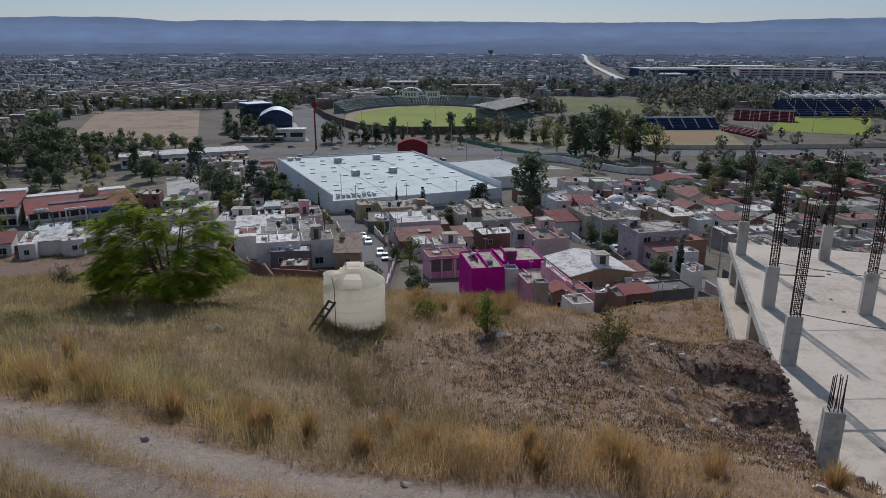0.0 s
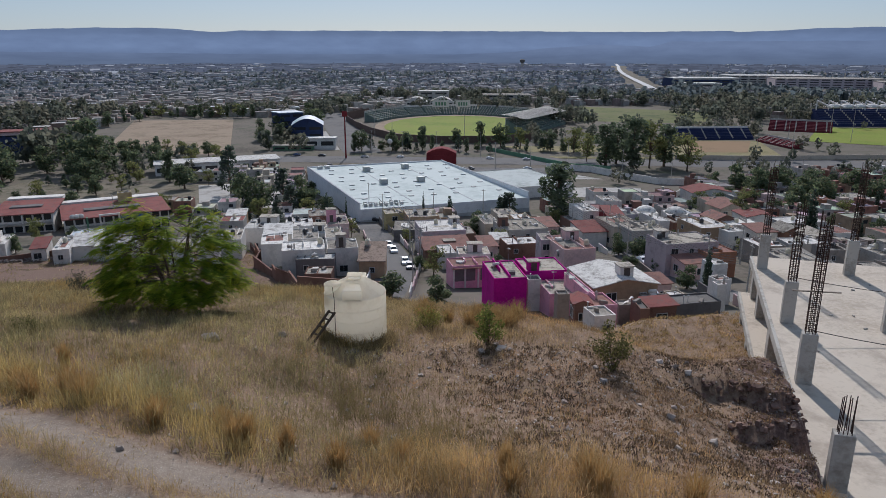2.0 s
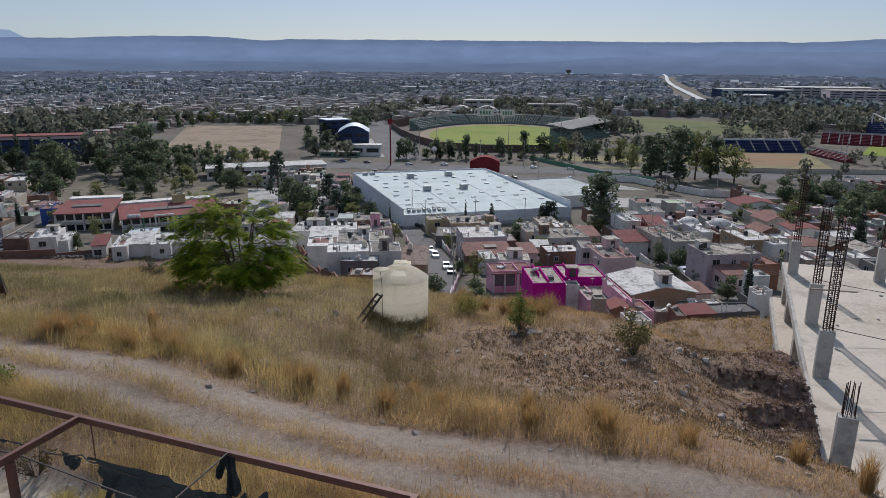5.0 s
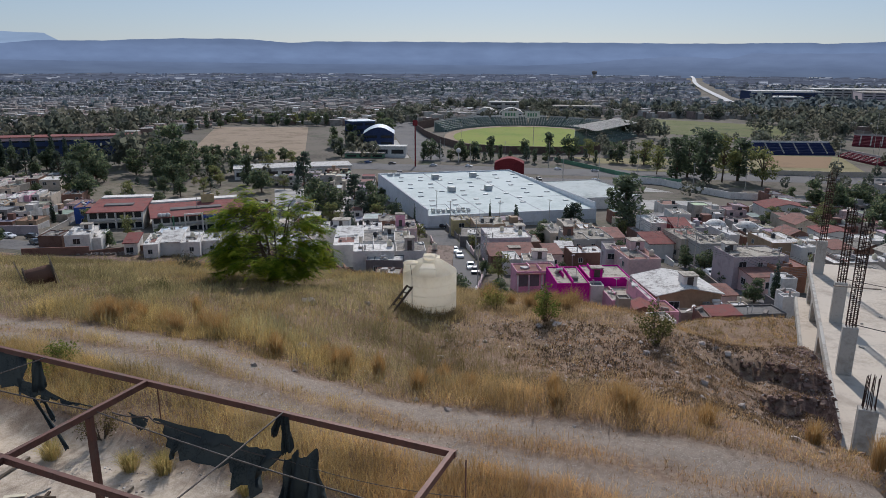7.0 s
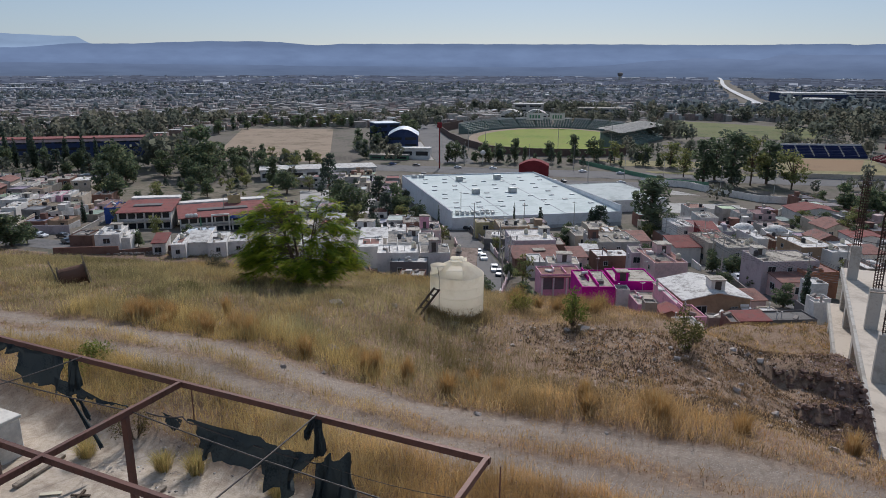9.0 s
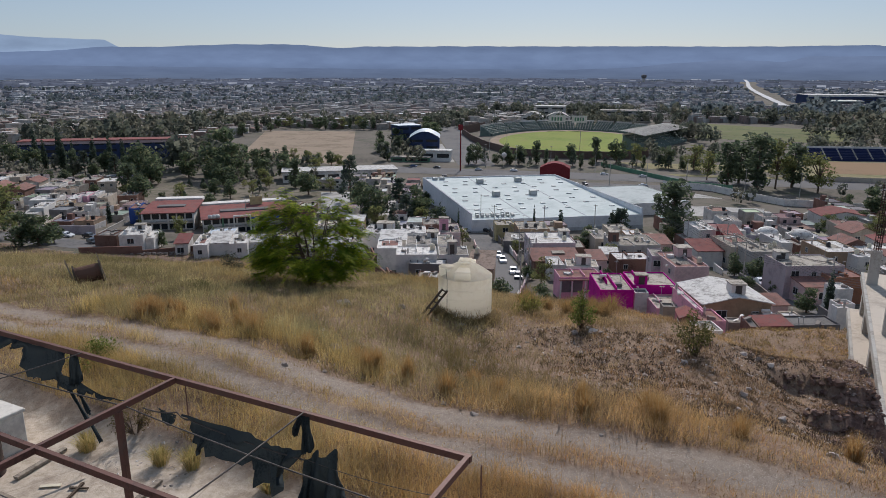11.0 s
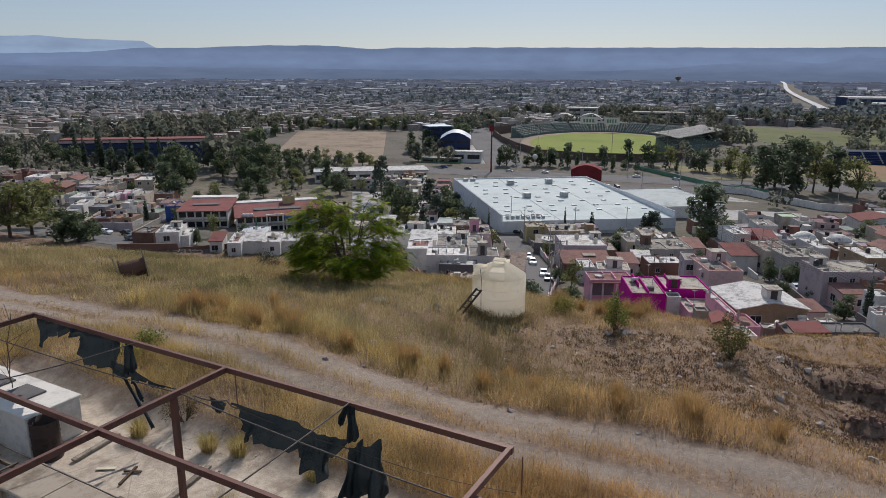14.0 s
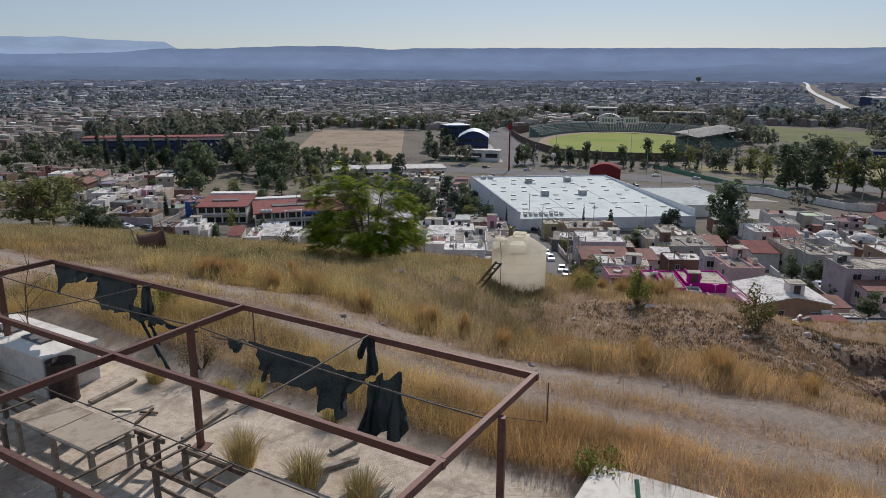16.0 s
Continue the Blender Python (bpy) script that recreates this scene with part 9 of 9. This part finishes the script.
open_frame(5.93, 6.46, 2.24, 3.85, 2.70, (5.97,), 0, "narrow open timber frame butted against the table")
open_frame(2.0, 5.36, 2.2, 2.9, 2.68, (5.3, 4.78, 4.22, 3.7), 3.8, "long open timber frame with plywood over one end")
open_frame(9.0, 10.4, 2.5, 3.3, 2.60, (9.4, 10.0), 0, "small timber frame beside the plank table")


def board(u0, v0, u1, v1, w, t, mat, label, lift=0.02):
    b = beam(bm_new(), uv(u0, v0, YARD + lift + t / 2), uv(u1, v1, YARD + lift + t / 2), w, t)
    return tagged(mesh_ob("loose_board", b, mat), label, "board", "loose boards")


for a in ((9.45, 1.34, 9.59, 0.15), (6.54, 1.34, 6.77, 0.08), (3.85, 0.25, 3.72, -0.35), (3.95, 1.5, 3.3, 0.15)):
    board(*a, 0.12, 0.06, WOOD_GREY, "weathered timber lying on the yard floor")
board(8.78, 1.28, 8.45, 1.06, 0.09, 0.015, WALLS["cream"], "short pale board lying on the yard floor")
board(8.1, 0.82, 7.85, 1.42, 0.05, 0.035, WOOD_DARK, "charred piece of timber on the floor")
board(8.2, 1.05, 7.85, 0.9, 0.045, 0.03, WOOD_DARK, "charred piece of timber on the floor")
th = thing("concrete_slab", "pale low concrete slab beside the track", "slab", at=Matrix.Translation((0.16, 7.46, 0)) @ pose(0, 0, 0, 0, 0, -14))
part("top", box(bm_new(), (0, -3.2, 1.7), (2.6, 0, 2.3), None, 0.03), WHITEWASH, th)
part("pipe", rod(bm_new(), (0.9, -0.7, 2.28), (0.8, -0.5, 2.5), 0.04, 8), WALLS["green"], th, "short green pipe stub")

for x, y, h, w, sd in ((-5.94, 6.12, 0.78, 0.52, 401), (-4.55, 5.8, 0.76, 0.48, 402), (-3.43, 5.56, 0.74, 0.46, 403)):
    tussock(x, y, h, w, sd, YARD, 620, ((0.80, 0.62, 0.28), (0.86, 0.69, 0.34), (0.60, 0.50, 0.21)))

# ---- torn shade cloth ----
CLOTH = surface("black_shade_cloth", (0.015, 0.021, 0.024), (0.038, 0.048, 0.052), big=2.0, fine=25, rough=0.8, bump=0.3, dist=0.005)
glowing_plastic(CLOTH, 0.2)


def rag(label, tops, bottoms, v0, seed, holes=0.05, slack=0.08):
    """A torn cloth between an upper line and a ragged lower line, both as (u, drop below the beam)."""
    r = np.random.default_rng(seed)
    n, m = 40, 16
    f = np.linspace(0, 1, n + 1)
    tu, tz = np.interp(f, np.linspace(0, 1, len(tops)), [t[0] for t in tops]), np.interp(f, np.linspace(0, 1, len(tops)), [t[1] for t in tops])
    bu, bz = np.interp(f, np.linspace(0, 1, len(bottoms)), [t[0] for t in bottoms]), np.interp(f, np.linspace(0, 1, len(bottoms)), [t[1] for t in bottoms])
    bz = bz + r.normal(0, 0.035, n + 1)
    verts, faces = [], []
    for j in range(m + 1):
        g = j / m
        for i in range(n + 1):
            fold = slack * (0.25 + g) * math.sin(i * (0.55 + 0.3 * math.sin(seed + i * 0.13)) + seed + 1.2 * g) + slack * 0.6 * g * math.sin(i * 2.3 + 1 + 2.1 * g) + 0.25 * slack * math.sin(7 * g + i * 0.31)
            p = uv(tu[i] + (bu[i] - tu[i]) * g, v0 + fold, FZ - 0.04 - (tz[i] + (bz[i] - tz[i]) * g))
            verts.append(p[:])
    for j in range(m):
        for i in range(n):
            if r.random() < holes * (0.3 + j / m):
                continue
            q = j * (n + 1) + i
            faces.append((q, q + 1, q + n + 2, q + n + 1))
    ob = raw_mesh("torn_cloth", np.array(verts), np.array(faces), CLOTH)
    ob.data.polygons.foreach_set("use_smooth", np.ones(len(ob.data.polygons), bool))
    return tagged(ob, label, "cloth", "torn shade cloths")


rag("torn black shade cloth hanging from the steel beam", [(12.4, 0.0), (11.6, 0.0), (10.8, 0.0), (10.0, 0.0), (9.3, 0.0)],
    [(12.38, 0.62), (12.2, 0.72), (11.98, 0.46), (11.8, 0.33), (11.5, 0.26), (11.24, 0.21), (11.0, 0.24), (10.82, 0.27), (10.68, 0.58), (10.52, 0.86), (10.2, 0.76), (9.9, 0.8), (9.6, 0.78), (9.3, 0.28)], 0.03, 5, 0.0)
rag("narrow black cloth strip hanging from the steel beam", [(9.1, 0.0), (9.0, 0.0), (8.87, 0.0)], [(9.3, 0.72), (9.05, 0.68), (8.9, 0.6)], 0.04, 15, 0.0, 0.04)
rag("twisted end of the torn black shade cloth", [(9.65, 0.5), (9.1, 0.55), (8.6, 0.66), (8.1, 0.74), (7.4, 0.72)], [(9.6, 0.82), (9.2, 0.86), (8.8, 0.84), (8.2, 0.8), (7.4, 0.76)], 0.06, 6, 0.0, 0.05)
rag("narrow torn strip of black shade cloth", [(9.26, 0.8), (9.16, 0.8)], [(8.8, 1.35), (8.46, 1.82), (8.42, 1.84)], 0.1, 7, 0.0, 0.03)
rag("narrow torn strip of black shade cloth", [(8.98, 0.78), (8.88, 0.78)], [(8.72, 1.2), (8.66, 1.22)], 0.1, 8, 0.0, 0.02)
rag("torn black shade cloth draped over a wire", [(5.98, 0.62), (5.55, 0.63), (5.1, 0.64), (4.7, 0.61), (4.28, 0.6), (3.82, 0.71), (3.45, 0.7), (3.12, 0.66)],
    [(5.95, 0.75), (5.82, 1.06), (5.66, 1.16), (5.6, 1.45), (5.52, 1.14), (5.16, 1.27), (4.75, 1.24), (4.4, 1.26), (4.24, 1.6), (4.0, 1.54), (3.82, 1.78), (3.62, 1.56), (3.7, 1.09), (3.5, 1.12), (3.2, 0.8)], 0.05, 9, 0.0, 0.10)
rag("small torn scrap of black shade cloth", [(6.65, 0.64), (6.4, 0.67), (6.12, 0.68)], [(6.62, 0.72), (6.4, 0.95), (6.3, 0.9), (6.14, 0.78)], 0.06, 10, 0.06, 0.04)
rag("narrow torn strip of black shade cloth", [(3.14, -0.04), (2.94, -0.04)], [(3.1, 0.66), (2.93, 0.6)], 0.05, 11, 0.0, 0.05)
rag("short torn flap of black shade cloth", [(3.16, -0.02), (3.04, -0.02)], [(3.3, 0.33), (3.22, 0.36)], 0.07, 13, 0.0, 0.02)
rag("bunched black shade cloth hanging in folds", [(3.06, 0.66), (2.95, 0.74), (2.86, 0.58), (2.74, 0.68), (2.6, 0.6), (2.48, 0.46), (2.38, 0.6)],
    [(3.14, 1.6), (3.05, 1.72), (2.95, 1.78), (2.84, 1.66), (2.72, 1.76), (2.58, 1.82), (2.48, 1.8), (2.52, 1.5)], 0.06, 12, 0.0, 0.2)
sagging("strung_wire", "twisted black cord hanging from the beam", [uv(7.0, 0.1, FZ - 0.75), uv(6.12, 0.05, FZ - 0.66), uv(5.8, 0.06, FZ - 0.74), uv(3.0, 0.06, FZ - 0.85)], 0.014, WIRE, 0.05)

# ---- cables lying and strung over the site ----
for a, c, s in (((15.3, 30.0, -1.7), (30, 27.5, -2.2), 0.5), ((17.7, 37.4, -1.6), (34, 35.0, -1.9), 0.6), ((20.4, 47.6, -1.4), (36, 45.5, -1.8), 0.5), ((22.6, 36.2, -1.5), (34, 30, -2.0), 0.6)):
    sagging("site_cable", "dark cable strung between the columns", [a, c], 0.02, WIRE, s)
for a, c in (((-24.5, 199, -30.6), (-11.5, 160, -27.0)), ((-11.5, 160, -27.0), (-10.0, 118, -22.5)), ((39, 150, -25.6), (44.5, 128, -23.4)), ((30, 200, -31.0), (39, 150, -25.6))):
    for k in range(3):
        sagging("power_line", "dark power line sagging between poles", [(a[0] + k * 0.5, a[1], a[2]), (c[0] + k * 0.5, c[1], c[2])], 0.03, WIRE, 0.9)
